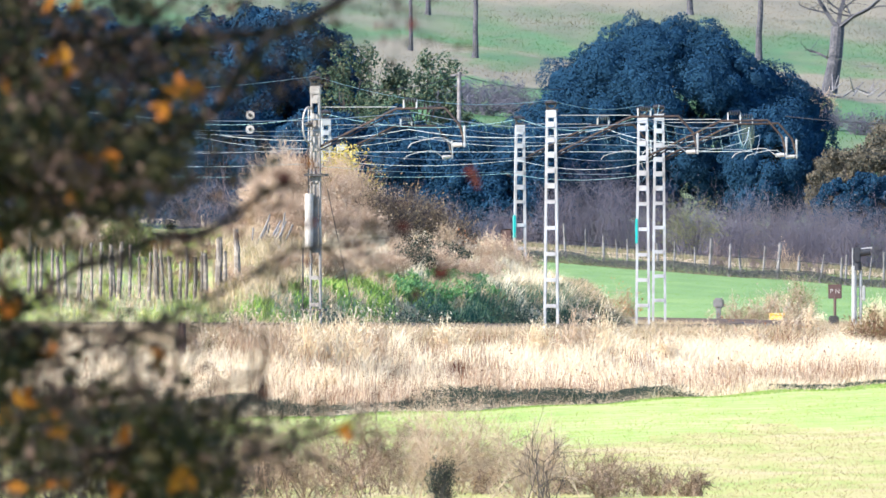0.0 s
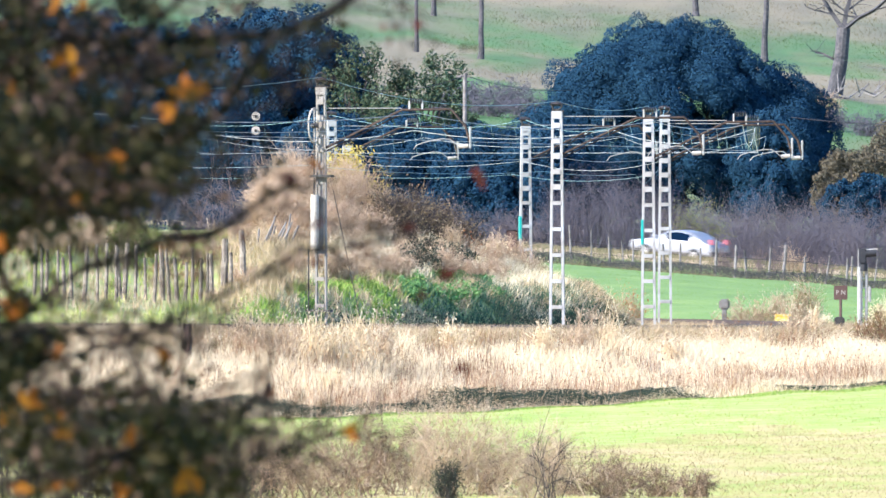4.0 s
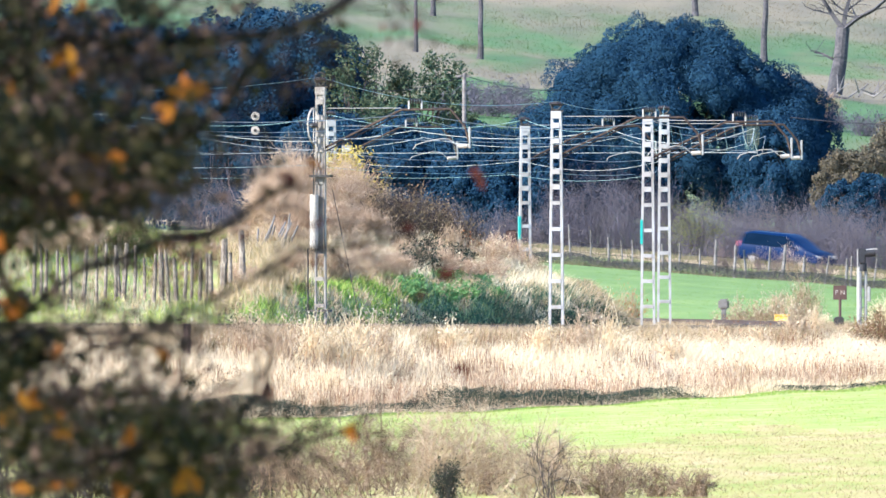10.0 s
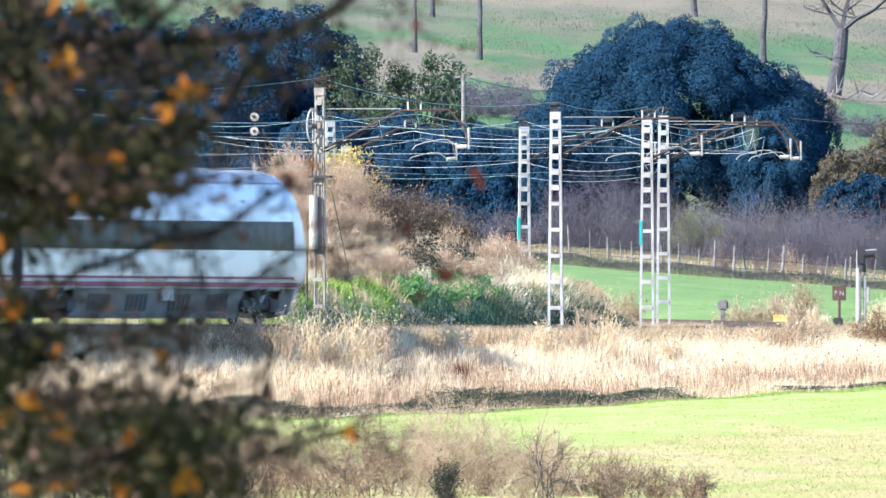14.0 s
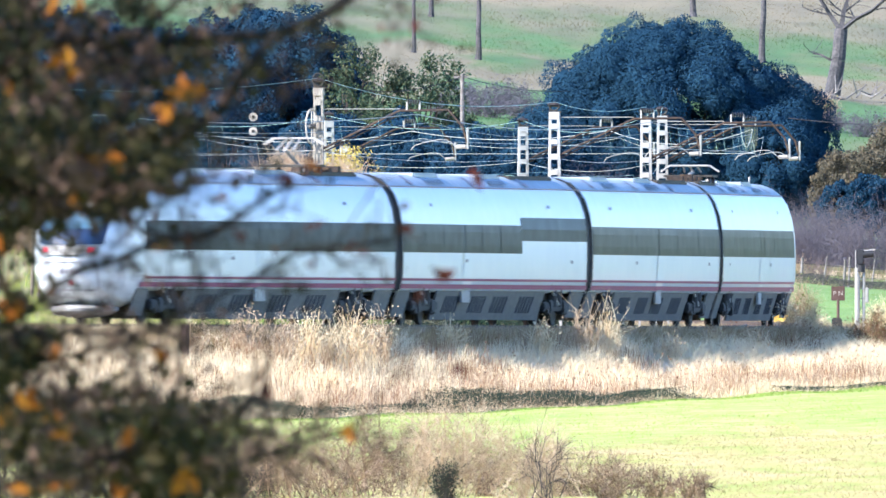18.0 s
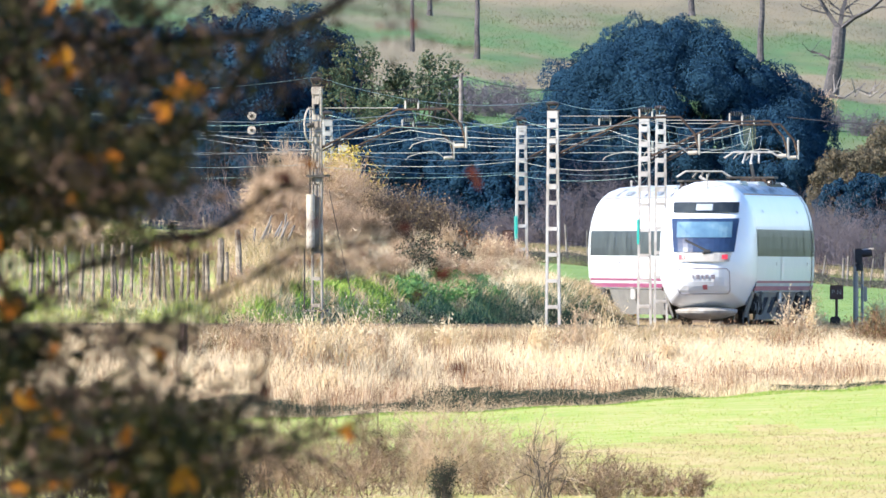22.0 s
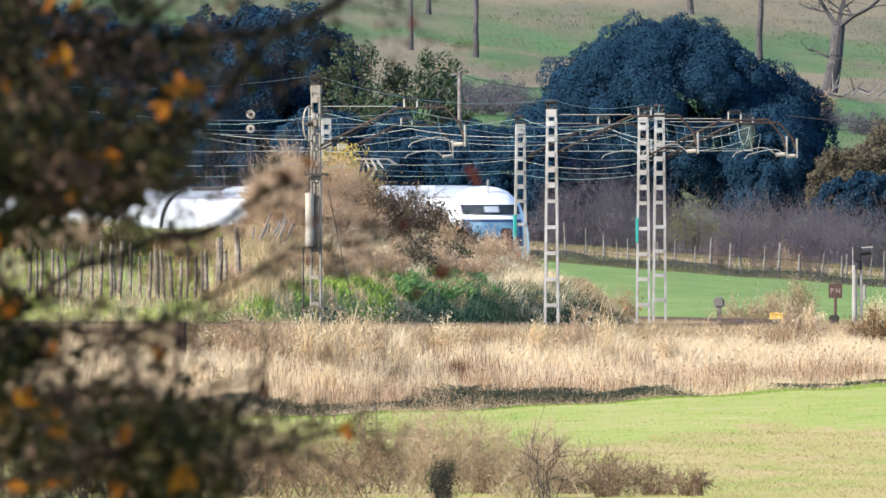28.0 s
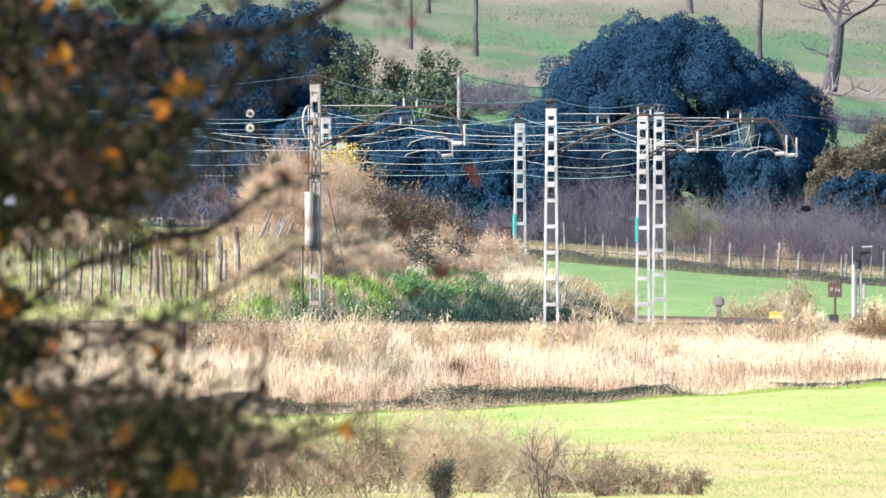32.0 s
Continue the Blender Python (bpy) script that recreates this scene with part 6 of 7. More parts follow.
# ---- bare trees on the hillside ----
def bare_tree(seed, x, y, h, r, label, lean=0.0, z=None, limbs=14, bark=None):
    rng = np.random.default_rng(seed)
    t = thing("bare_tree", pose(x, y, (gz(x, y) if z is None else z) - 0.2), label, "tree", "bare hillside trees")
    bm = bmesh.new()
    pts = [Vector((lean * q * h + rng.normal(0, 0.06) * (q > 0), rng.normal(0, 0.06), q * h)) for q in (0, 0.06, 0.2, 0.35, 0.55, 0.75, 1)]
    rr = [r * 1.5, r * 1.05, r * 0.9, r * 0.82, r * 0.6, r * 0.4, r * 0.12]
    for q in range(6):
        rod(bm, pts[q], pts[q + 1], rr[q], rr[q + 1], 9)
    part("trunk", bm, bark or M_BARK, t)
    A, B, R0, R1 = [], [], [], []
    for q in range(limbs):
        k = rng.uniform(0.32, 0.95)
        i = min(5, int(np.searchsorted([0, 0.06, 0.2, 0.35, 0.55, 0.75, 1], k)) - 1)
        a = pts[i].lerp(pts[i + 1], 0.5)
        ang, ln = rng.uniform(0, 2 * math.pi), h * rng.uniform(0.15, 0.36)
        m = a + Vector((math.cos(ang) * ln * 0.5, math.sin(ang) * ln * 0.5, ln * 0.3))
        e = m + Vector((math.cos(ang + 0.4) * ln * 0.5, math.sin(ang + 0.4) * ln * 0.5, ln * 0.45))
        A += [a, m]
        B += [m, e]
        R0 += [r * 0.4, r * 0.24]
        R1 += [r * 0.24, r * 0.06]
        for w in range(4):
            p = m.lerp(e, rng.uniform(0, 1))
            A.append(p), B.append(p + Vector(rng.normal(0, ln * 0.25, 3))), R0.append(r * 0.09), R1.append(r * 0.03)
    v, f = rods_np(np.array(A), np.array(B), np.array(R0), np.array(R1))
    part("branching", mesh_np("branching", v, f, bark or M_BARK), parent=t)
    return t


HB = [(735, 104, 2120, 9, 0.13, 0.01), (766, 68, 2190, 8, 0.16, -0.02), (849, 105, 2115, 9, 0.17, 0.0), (1352, 62, 2150, 9, 0.20, 0.015), (1230, 30, 2230, 7, 0.2, 0.0)]
for i, (u, v0, dd, h, r, ln) in enumerate(HB):
    x = (u - 784) * dd / 64972
    bare_tree(700 + i, x, float(dd), h, r, "slender leafless tree on a pasture hillside", ln)
stout = thing("bare_tree", pose(22.35, 2092.0, gz(22.35, 2092.0) - 0.2), "stout pale leafless tree with forked top on the hillside", "tree", "bare hillside trees")
bm = bmesh.new()
rod(bm, (-0.15, 0, 0), (-0.05, 0, 0.5), 0.72, 0.47, 12)
rod(bm, (-0.05, 0, 0.5), (0.3, 0, 2.4), 0.47, 0.40, 12)
rod(bm, (0.3, 0, 2.4), (0.45, 0, 4.2), 0.40, 0.38, 12)
for q in range(6):
    rod(bm, (-0.1, 0, 0.35), (-0.1 + 1.1 * math.cos(q * 1.05), 0.9 * math.sin(q * 1.05), -0.1), 0.22, 0.06, 7)
part("trunk", bm, M_BARK, stout)
rng = np.random.default_rng(710)
A, B, R0, R1 = [], [], [], []


def fork(p, d, ln, r, level):
    """A crooked limb and its lesser limbs."""
    for _ in range(3):
        e = p + d * ln / 3
        A.append(p), B.append(e), R0.append(r), R1.append(r * 0.82)
        if level < 3:
            for _ in range(2):
                side = Vector((rng.normal(0, 0.8), rng.normal(0, 0.6), rng.uniform(-0.1, 0.8)))
                fork(e, (d * 0.5 + side).normalized(), ln * rng.uniform(0.4, 0.65), r * 0.38, level + 1)
        p, r, d = e, r * 0.82, (d + Vector(rng.normal(0, 0.22, 3))).normalized()


for way in ((-0.55, 0.1, 0.8), (0.75, 0, 0.6), (0.15, 0.3, 1.0)):
    fork(Vector((0.45, 0, 4.1)), Vector(way).normalized(), 3.2, 0.17, 1)
fork(Vector((0.25, 0, 2.2)), Vector((-0.8, 0, 0.45)).normalized(), 1.6, 0.10, 2)
v, f = rods_np(np.array(A), np.array(B), np.array(R0), np.array(R1))
part("branching", mesh_np("branching", v, f, M_BARK), parent=stout)
fallen = thing("fallen_branch", on_ground(23.1, 2088.0), "fallen pale dead branches lying under a bare tree", "branch")
rng = np.random.default_rng(31)
for q in range(16):
    a = Vector((rng.uniform(-0.8, 2.4), rng.uniform(-2, 2), rng.uniform(0.1, 0.5)))
    part("dead_limb", rod(bmesh.new(), a, a + Vector((rng.normal(0.7, 0.8), rng.normal(0, 0.6), rng.uniform(-0.1, 1.1))), 0.06, 0.02, 5), M_POST, fallen)
shrub("hill_scrub", 720, 21.01, 2050.0, 3.2, 3.0, 1.6, M_BRAMBLE, M_DARKBUSH, "dry scrub around a tree's foot", n=60, leaves=600, size=0.12, r=0.02)
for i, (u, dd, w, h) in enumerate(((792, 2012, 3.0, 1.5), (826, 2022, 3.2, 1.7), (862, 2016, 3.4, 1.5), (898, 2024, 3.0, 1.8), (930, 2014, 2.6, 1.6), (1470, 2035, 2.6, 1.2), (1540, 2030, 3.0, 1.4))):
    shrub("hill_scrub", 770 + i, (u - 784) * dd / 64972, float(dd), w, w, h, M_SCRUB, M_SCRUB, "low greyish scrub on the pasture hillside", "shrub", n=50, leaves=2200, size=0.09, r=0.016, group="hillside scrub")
rng = np.random.default_rng(33)
n = 70000
xs, ys = rng.uniform(-28, 30, n), rng.uniform(1940, 2340, n)
blades_stuff("hill_grass", 34, xs, ys, 0.07 + 0.16 * vnoise(xs * 0.3, ys * 0.04, 6), 0.035, M_HILLGRASS, "mottled tan and green grass on the hillside", 0.8)

# young crop on the field
n = 90000
ys = rng.uniform(690, 1085, n)
xs = rng.uniform(-1, 1, n) * ys * 0.0128
sd_ = line_sd(xs, ys)[0]
tan = ys < 790 + 4 * xs + 90 * vnoise(xs * 0.5, ys * 0.03)
thin = vnoise(xs * 0.8, ys * 0.07, 8) > 0.3
gr = ~tan & (sd_ > 13.0) & thin
blades_stuff("young_crop", 36, xs[gr], ys[gr], 0.08, 0.022, M_LIME, "short young yellow-green crop on the field", 0.6)
blades_stuff("stubble", 37, xs[tan], ys[tan], 0.09, 0.02, M_STRAW, "short tan stubble on the field", 0.6)

n = 45000
xs, ys = rng.uniform(2, 25, n), rng.uniform(1225, 1738, n)
ok_ = line_sd(xs, ys)[0] > 4
blades_stuff("meadow_grass", 38, xs[ok_], ys[ok_], 0.07, 0.03, M_MEADOWGRASS, "short green meadow grass", 0.6)

# telegraph pole before the wood
pole = thing("telegraph_pole", pose(1.05, 1800.0, 5.0), "grey wooden telegraph pole with crossarm", "pole")
part("shaft", rod(bmesh.new(), (0, 0, 0), (0, 0, 14.41 - 5.0), 0.13, 0.10, 9), M_POST, pole)
part("crossarm", boxed(-0.45, 0.25, -0.05, 0.05, 14.21 - 5.0, 14.32 - 5.0), M_POST, pole)
for k, (pa, pb, sag) in enumerate((((1.05, 1800.0, 14.30), (6.40, 1840.0, 13.88), 0.25), ((1.05, 1800.0, 14.30), (-5.07, 1790.0, 13.78), 0.5), ((16.97, 1790.0, 12.18), (23.45, 1780.0, 11.73), 0.1))):
    pts = [Vector(pa).lerp(Vector(pb), q / 12) - Vector((0, 0, sag * 4 * q / 12 * (1 - q / 12))) for q in range(13)]
    v, f = cord_np(pts, 0.018)
    tagged(new("telephone_cable", mesh_np("telephone_cable", v, f, M_BLACK)), "dark sagging telephone cable", "cable", "telephone cables")

# ---- vehicles on the road ----
def vehicle(kind, paint, label):
    """A road vehicle whose nose looks along +x; origin on the road under its middle."""
    # stations along the length: x, belt height, roof height
    if kind == "van":
        L, stations = 4.5, [(-2.25, 0.70, 0.72), (-2.2, 0.95, 1.1), (-2.05, 1.0, 1.55), (-1.7, 1.0, 1.66), (0.3, 1.0, 1.64), (0.75, 1.0, 1.45), (1.35, 0.98, 1.02), (2.0, 0.86, 0.9), (2.22, 0.66, 0.68)]
    else:
        L, stations = 4.5, [(-2.25, 0.70, 0.72), (-2.2, 0.86, 0.9), (-1.75, 0.92, 0.98), (-1.05, 0.94, 1.36), (-0.3, 0.94, 1.44), (0.3, 0.94, 1.34), (1.05, 0.92, 0.96), (2.0, 0.76, 0.8), (2.24, 0.58, 0.6)]
    W = 0.86
    t = thing(kind if kind == "van" else "car", pose(0, 0, 0), label, kind if kind == "van" else "car")
    rings = []
    for x, belt, top in stations:
        k = max(0.0, top - belt)
        half = [(W - 0.06, 0.32), (W, 0.5), (W, belt), (W - 0.30 * k, top), (W - 0.30 * k - 0.14, top + 0.03)]
        rings.append([(x, sx * y, z) for sx, y, z in [(1, y, z) for y, z in half] + [(-1, y, z) for y, z in half[::-1]]])
    v, f = loft(rings, True)
    part("body", mesh_np("body", v, f, paint, True), parent=t)
    for e, q in ((0, "rear_panel"), (-1, "front_panel")):
        bm = bmesh.new()
        bm.faces.new([bm.verts.new((p[0] + (-0.01 if e == 0 else 0.01), p[1] * 0.99, p[2])) for p in rings[e]])
        part(q, bm, paint, t)
    glass = [(x, belt + 0.04, top - 0.07, top - belt) for x, belt, top in stations if top - belt > 0.25]
    for sy in (-1, 1):
        bm = bmesh.new()
        lo = [bm.verts.new((x, sy * (W - 0.30 * 0.04 + 0.012), a)) for x, a, b, k in glass]
        hi = [bm.verts.new((x, sy * (W - 0.30 * (b - a + 0.04) + 0.012), b)) for x, a, b, k in glass]
        for q in range(len(glass) - 1):
            bm.faces.new((lo[q], lo[q + 1], hi[q + 1], hi[q]))
        part("side_window", bm, M_CARGLASS, t)
        for wx in (-L * 0.3, L * 0.31):
            w = part("wheel", rod(bmesh.new(), (wx, sy * 0.68, 0.32), (wx, sy * 0.9, 0.32), 0.32, 0.32, 18), M_BLACK, t)
            part("rim", rod(bmesh.new(), (wx, sy * 0.8, 0.32), (wx, sy * 0.915, 0.32), 0.2, 0.18, 12), M_MAST, w)
        part("tail_lamp", boxed(-L / 2 - 0.04, -L / 2 + 0.12, sy * 0.7 - 0.12, sy * 0.7 + 0.14, 0.9, 1.15, 0.02), M_RED, t, "red tail lamp")
        part("headlamp", boxed(L / 2 - 0.25, L / 2 + 0.0, sy * 0.66 - 0.14, sy * 0.66 + 0.14, 0.62, 0.8, 0.03), M_MAST, t)
        part("mirror", boxed(0.75, 0.95, sy * 0.98 - 0.1, sy * 0.98 + 0.1, 1.02, 1.16, 0.03), paint, t)
    part("bumper", boxed(-L / 2 - 0.05, -L / 2 + 0.12, -0.8, 0.8, 0.35, 0.55, 0.03), M_BLACK, t)
    return t


van = vehicle("van", M_BLUECAR, "dark blue van driving along the country road")
saloon = vehicle("car", M_NAVYCAR, "dark blue saloon car driving along the country road")
silver_car = vehicle("car", M_SILVER, "silver car driving along the country road")

# ---- a bird ----
bird = thing("bird", pose(0, 0, 0), "small black bird flying past the thicket", "bird")
bm = bmesh.new()
bmesh.ops.create_uvsphere(bm, u_segments=10, v_segments=8, radius=1)
for q in bm.verts:
    q.co = (q.co.x * 0.26, q.co.y * 0.11, q.co.z * 0.14)
part("body", bm, M_FEATHER, bird)
part("beak", rod(bmesh.new(), (-0.2, 0, 0.02), (-0.3, 0, 0.0), 0.025, 0.004, 6), M_FEATHER, bird)
bm = bmesh.new()
vv = [bm.verts.new(p) for p in ((0.15, -0.04, 0.0), (0.15, 0.04, 0.0), (0.38, 0.07, 0.02), (0.38, -0.07, 0.02), (0.27, 0, 0.03))]
bm.faces.new((vv[0], vv[1], vv[4])), bm.faces.new((vv[1], vv[2], vv[4])), bm.faces.new((vv[2], vv[3], vv[4])), bm.faces.new((vv[3], vv[0], vv[4]))
part("tail", bm, M_FEATHER, bird)
WINGS = []
for sy in (-1, 1):
    bm = bmesh.new()
    pts = ((-0.12, 0), (-0.16, 0.25), (-0.05, 0.5), (0.06, 0.46), (0.1, 0.22), (0.1, 0))
    top = [bm.verts.new((x, sy * y, 0.012)) for x, y in pts]
    bot = [bm.verts.new((x, sy * y, -0.004)) for x, y in pts]
    bm.faces.new(top), bm.faces.new(bot[::-1])
    for a in range(6):
        bm.faces.new((top[a], top[(a + 1) % 6], bot[(a + 1) % 6], bot[a]))
    WINGS.append(part("wing", bm, M_FEATHER, bird))

# ---- the autumn tree close to the camera ----
def near_tree():
    rng = np.random.default_rng(41)
    D, K = 100.0, 100.0 / 64972
    base = Vector((-2.6, D, gz(-2.6, D)))
    t = thing("autumn_tree", pose(*base), "near leafy tree with dark twigs and orange autumn leaves", "tree")

    def loc(u, v, dy=0.0):
        return Vector(((u - 784) * K, D + dy, (650 - v) * K)) - base

    bm = bmesh.new()
    for a, b, ra, rb in (((0, 0, -0.3), (0.05, 0, 1.2), 0.13, 0.10), ((0.05, 0, 1.2), (0.2, 0.1, 2.6), 0.10, 0.07), ((0.2, 0.1, 2.6), (0.1, 0, 4.4), 0.07, 0.02)):
        rod(bm, a, b, ra, rb, 10)
    part("trunk", bm, M_TWIG, t)
    # limbs: thickness, how leafy, and the bends from the trunk outwards
    LIMBS = [(0.024, 0.8, [(-600, 300), (-100, 130), (60, 75), (140, 66), (230, 82), (330, 66), (440, 60), (505, 52), (560, 28), (620, -8), (720, -60)]),
             (0.023, 0.6, [(-600, 520), (-60, 420), (100, 370), (200, 315), (285, 262), (335, 232), (390, 198), (430, 130), (480, 72), (520, 44)]),
             (0.010, 1.0, [(-600, 250), (-50, 190), (90, 140), (190, 100), (245, 48), (300, 8), (340, -30)]),
             (0.014, 0.5, [(-650, 700), (-50, 600), (20, 572), (80, 522), (150, 472), (235, 448), (290, 420), (345, 424), (400, 396), (470, 350), (508, 322)]),
             (0.009, 0.4, [(-650, 720), (-60, 610), (100, 585), (250, 590), (330, 556), (430, 506), (520, 448), (610, 436), (700, 428)]),
             (0.012, 1.0, [(-650, 200), (-50, 40), (60, -30)]),
             (0.010, 0.8, [(-700, 800), (-100, 690), (40, 650), (150, 625), (250, 600)]),
             (0.010, 1.0, [(-650, 1000), (0, 860), (150, 820), (260, 790), (315, 720), (326, 640), (322, 575)]),
             (0.009, 1.0, [(-600, 1000), (100, 890), (230, 800), (340, 745), (430, 730), (472, 690), (480, 640)]),
             (0.010, 1.0, [(-500, 1100), (200, 940), (380, 890), (415, 820), (420, 770), (440, 700)]),
             (0.009, 1.0, [(-600, 460), (-20, 330), (80, 260), (190, 220), (280, 170), (345, 150)]),
             (0.009, 1.0, [(-600, 900), (-40, 760), (80, 720), (170, 690), (250, 640)]),
             (0.008, 0.8, [(-500, 1100), (180, 930), (330, 870), (470, 800), (560, 775), (640, 765)]),
             (0.010, 1.0, [(-600, 400), (-50, 300), (50, 330), (130, 370), (250, 400), (330, 430)]),
             (0.009, 1.0, [(-600, 380), (-40, 312), (60, 322), (150, 336), (235, 322), (300, 338), (350, 318)])]
    A, B, R0, R1, tips, leafy, limbs = [], [], [], [], [], [], []
    for thick, lush, pts in LIMBS:
        dy = rng.uniform(-0.8, 0.8)
        q = [loc(u, v, dy + rng.normal(0, 0.04)) for u, v in pts]
        q[0] = Vector((0.12, 0.05, max(0.6, q[0].z)))
        n = len(q) - 1
        for i in range(n):
            limbs.append((q[i], q[i + 1], thick * (1 - 0.45 * i / n), thick * (1 - 0.45 * (i + 1) / n)))
            if i == 0:
                continue
            way = (q[i + 1] - q[i]).normalized()
            for k in range(max(3, int((q[i + 1] - q[i]).length / 0.026))):
                # twigs leave the limb forwards, and carry finer twigs
                p = q[i].lerp(q[i + 1], rng.uniform(0, 1))
                d = (way * rng.uniform(0.1, 0.9) + Vector(rng.normal(0, 0.62, 3))).normalized() * rng.uniform(0.06, 0.24)
                e = p + d
                A.append(p), B.append(e), R0.append(0.0042), R1.append(0.0020)
                for _ in range(3):
                    g = p.lerp(e, rng.uniform(0.3, 1))
                    h = g + d * 0.4 + Vector(rng.normal(0, 0.05, 3))
                    A.append(g), B.append(h), R0.append(0.0024), R1.append(0.0012)
                    tips.append(h), leafy.append(lush)
                tips.append(e), leafy.append(lush)
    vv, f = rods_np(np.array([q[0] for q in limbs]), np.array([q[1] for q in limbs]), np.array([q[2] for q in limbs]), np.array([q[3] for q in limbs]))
    part("limb_frame", mesh_np("limb_frame", vv, f, M_LIMB), parent=t, label="crooked limbs, the tree's shade in their dark colour")
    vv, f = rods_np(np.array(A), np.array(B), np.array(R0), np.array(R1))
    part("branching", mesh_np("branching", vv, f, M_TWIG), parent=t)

    # leaves hang about the twigs, thickest towards the trunk and in the upper and lower crown
    tips, leafy = np.array(tips), np.array(leafy)
    u, v = (tips[:, 0] + base.x) / K + 784, 650 - (tips[:, 2] + base.z) / K
    inner = np.clip(1.05 - u / 480, 0.05, 1.0)
    upper, lower = 1 - smooth(330, 400, v), smooth(640, 760, v)
    lush = leafy * (inner * (0.22 + 0.9 * upper + 0.25 * lower) + 0.03)

    def leaf_cloud(name, many, size, material, weight, spread, label=""):
        w = np.clip(weight, 0, None)
        i = rng.choice(len(tips), many, p=w / w.sum())
        c = tips[i] + rng.normal(0, spread, (many, 3)) * np.array([1, 2.5, 1])
        w, g = leaves_np(rng, c, size)
        part(name, mesh_np(name, w, g, material), parent=t, label=label)

    lush = lush * (1 - 0.6 * smooth(210, 270, u) * smooth(300, 340, v) * (1 - smooth(600, 660, v)))
    clump = vnoise(u * 0.016, v * 0.016, 3)
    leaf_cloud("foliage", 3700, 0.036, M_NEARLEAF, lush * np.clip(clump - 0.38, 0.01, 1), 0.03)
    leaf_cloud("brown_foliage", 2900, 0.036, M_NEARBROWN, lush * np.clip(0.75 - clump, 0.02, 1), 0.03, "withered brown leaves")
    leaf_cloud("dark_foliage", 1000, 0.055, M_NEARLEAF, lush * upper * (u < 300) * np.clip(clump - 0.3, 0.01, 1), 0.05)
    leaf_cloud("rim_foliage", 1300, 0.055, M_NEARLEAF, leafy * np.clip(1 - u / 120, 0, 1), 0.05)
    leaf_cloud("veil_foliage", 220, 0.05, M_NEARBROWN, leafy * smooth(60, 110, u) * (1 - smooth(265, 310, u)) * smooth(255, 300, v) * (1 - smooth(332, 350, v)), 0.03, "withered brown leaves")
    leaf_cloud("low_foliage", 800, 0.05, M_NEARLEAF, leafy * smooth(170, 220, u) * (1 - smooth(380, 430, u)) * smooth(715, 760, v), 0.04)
    # leaves left of the view, unseen, added to keep the sun off the twigs
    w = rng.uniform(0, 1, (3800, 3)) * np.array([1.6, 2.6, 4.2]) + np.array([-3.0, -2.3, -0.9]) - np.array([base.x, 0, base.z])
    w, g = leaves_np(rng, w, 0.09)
    part("unseen_sun_screen", mesh_np("unseen_sun_screen", w, g, M_NEARLEAF), parent=t)

    def single_leaves(name, spots, per, spread, size, material, label, deep):
        c = [loc(uu + rng.normal(0, spread), ww + rng.normal(0, spread), rng.uniform(*deep)) for uu, ww in spots for _ in range(per)]
        w, g = leaves_np(rng, np.array(c), size)
        part(name, mesh_np(name, w, g, material), parent=t, label=label)

    orange = [(95, 15), (145, 6), (110, 115), (130, 116), (352, 154), (330, 162), (288, 195), (300, 204), (212, 288), (165, 282), (282, 642), (105, 750), (122, 758), (240, 775), (325, 850), (345, 845), (115, 860), (40, 866), (15, 540), (25, 555), (618, 765), (285, 440), (145, 364), (550, 300), (60, 712), (15, 735), (100, 630), (210, 865), (5, 430), (25, 165)]
    single_leaves("orange_foliage", orange, 4, 8, 0.058, M_ORANGE, "orange and yellow autumn leaves", (-1.0, 0.0))
    red = [(505, 322), (512, 330), (755, 530), (845, 316), (568, 402), (712, 405), (340, 425), (820, 650), (690, 45), (740, 40), (560, 470), (640, 440), (470, 690), (785, 480), (430, 410)]
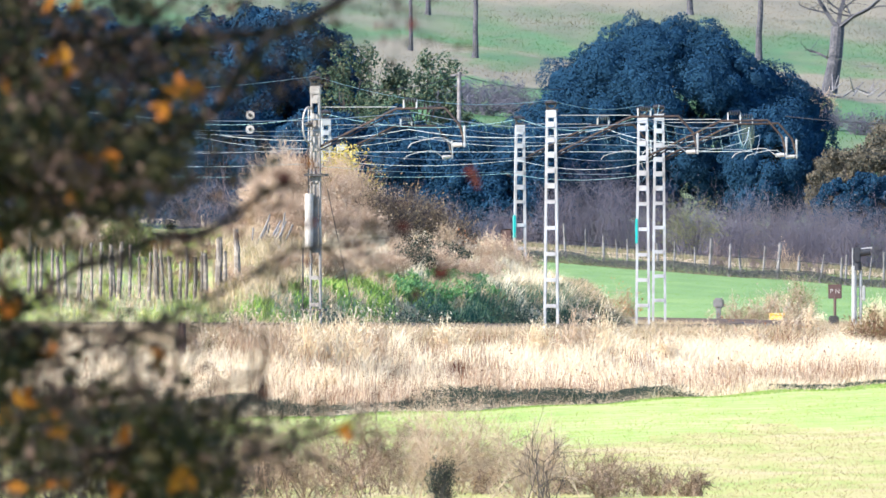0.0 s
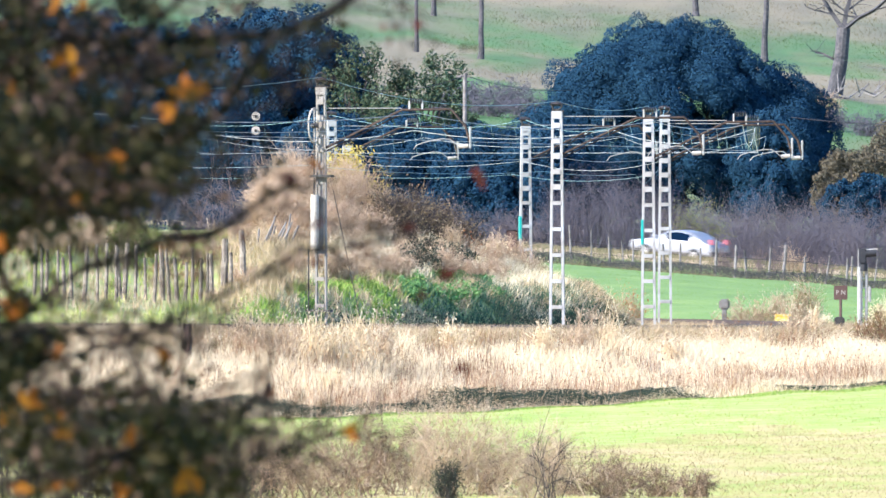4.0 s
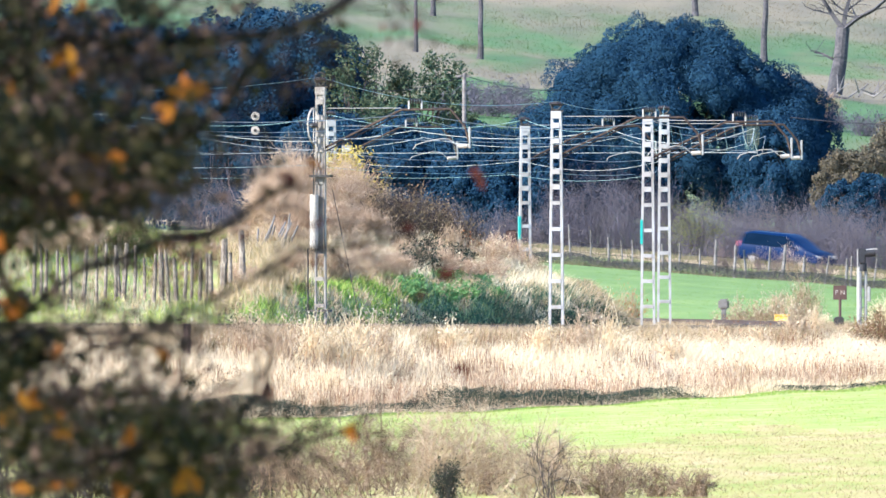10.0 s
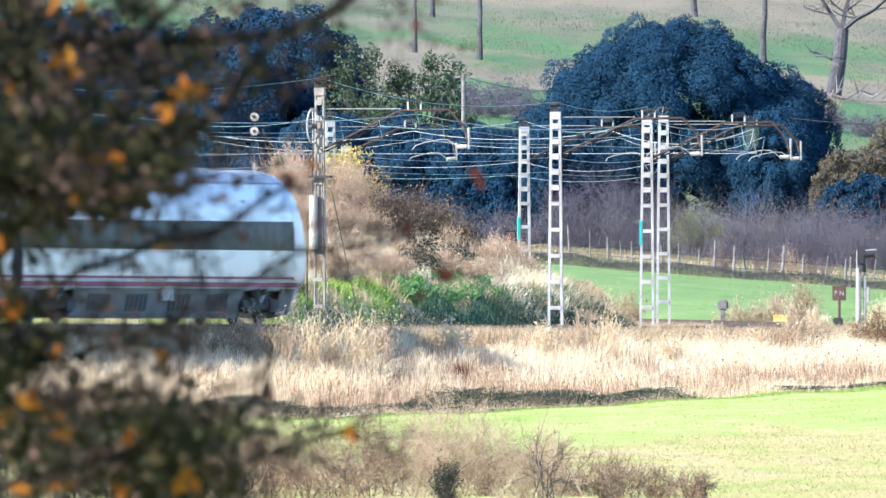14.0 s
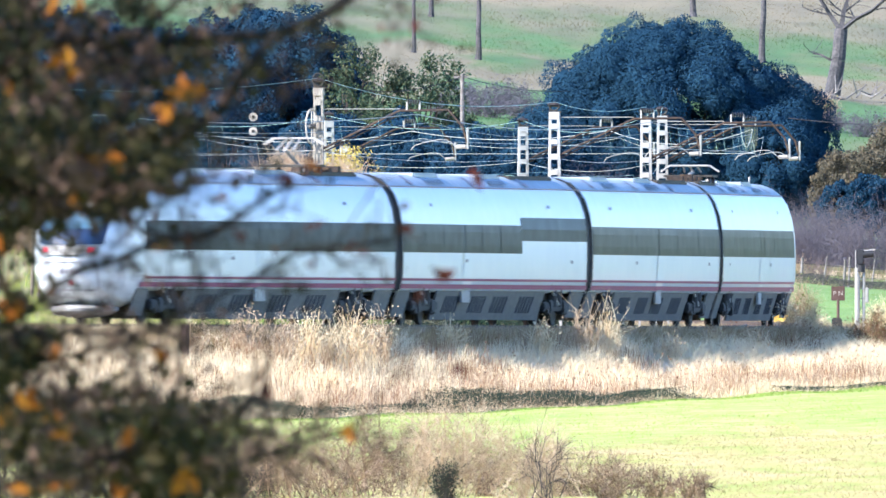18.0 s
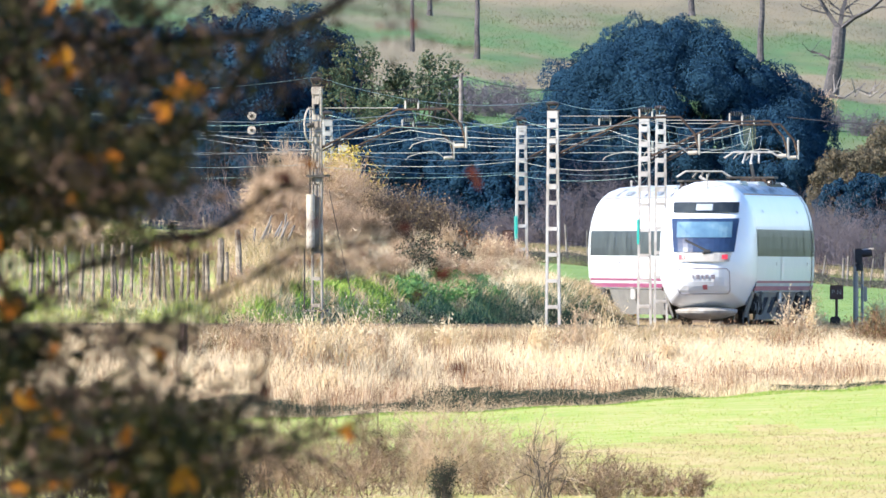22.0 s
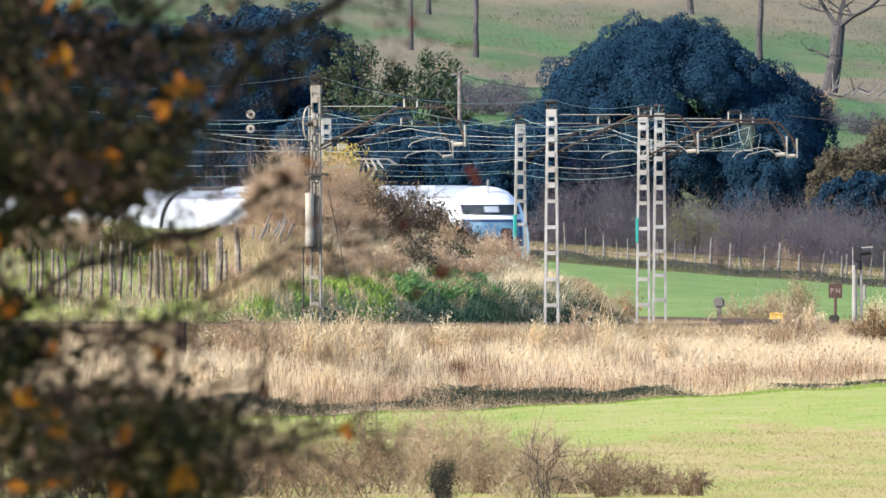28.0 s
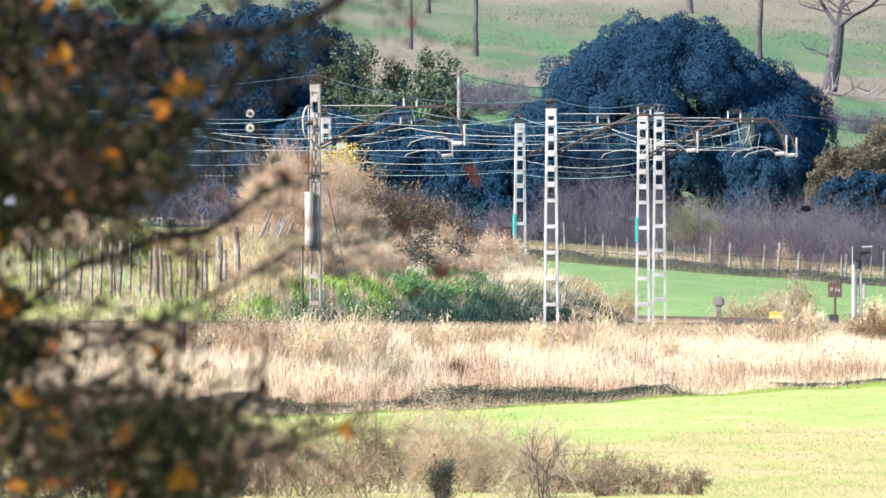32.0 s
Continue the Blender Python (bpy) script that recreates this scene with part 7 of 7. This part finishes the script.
    single_leaves("red_foliage", red, 2, 8, 0.05, M_DARKRED, "dark red and brown leaves", (-0.7, 0.7))
    return t


near_tree()



def car_pose(s_tail, i):
    a, b = s_tail + CAR_ENDS[i], s_tail + CAR_ENDS[i + 1]
    if i == 3:
        a, b = b, a
    pa, pb = Vector((*line(a), float(rail_z(a)))), Vector((*line(b), float(rail_z(b))))
    yv = (pb - pa).normalized()
    xv = yv.cross(Vector((0, 0, 1))).normalized()
    m = Matrix((xv, yv, xv.cross(yv))).transposed().to_4x4()
    return Matrix.Translation(pa) @ m


def motions():
    for i, car in enumerate(cars):
        walk(car, [(t / 2, car_pose(SPEED * (t / 2 - 19.0), i)) for t in range(65)])

    def drive(x, y_off):
        return pose(x, 1767.5 + y_off - 0.6 * (x - 10), road_z(x) + 0.03, 0, math.degrees(math.atan(0.0875)), -31)

    # speeds in metres a second across the view
    for ob, t0, x0, speed, lane in ((van, 9.6, 7.97, 21.2, -1.7), (saloon, 12.0, 8.59, 19.9, -1.7)):
        rows = [(t, x0 + speed * (t - t0)) for t in (0.0, t0 - 4, t0 - 2, t0, t0 + 1, t0 + 2, t0 + 4, 32.0)]
        walk(ob, [(t, drive(max(-230, min(230, x)), lane)) for t, x in rows])
    rows = [(t, 21.32 - 20.0 * (t - 3.5)) for t in (0.0, 2.5, 3.5, 4.5, 6.5, 9.0, 32.0)]
    walk(silver_car, [(t, drive(max(-230, min(230, x)), 1.7) @ pose(0, 0, 0, 0, 0, 180)) for t, x in rows])

    def fly(t):
        return pose(17.49 - 14.3 * (t - 31.9), 1600.0, 6.91 - 1.2 * (t - 31.9), 0, 0, 0)

    walk(bird, [(0.0, fly(29.8)), (29.8, fly(29.8)), (31.4, fly(31.4)), (31.8, fly(31.8)), (32.0, fly(32.0))])
    for wing, sy in zip(WINGS, (-1, 1)):
        walk(wing, [(t, pose(0, 0, 0.03, sy * a, 0, 0)) for t, a in ((0.0, 20), (31.0, 20), (31.4, -25), (31.55, 35), (31.7, -25), (31.85, 35), (32.0, -15))])


motions()
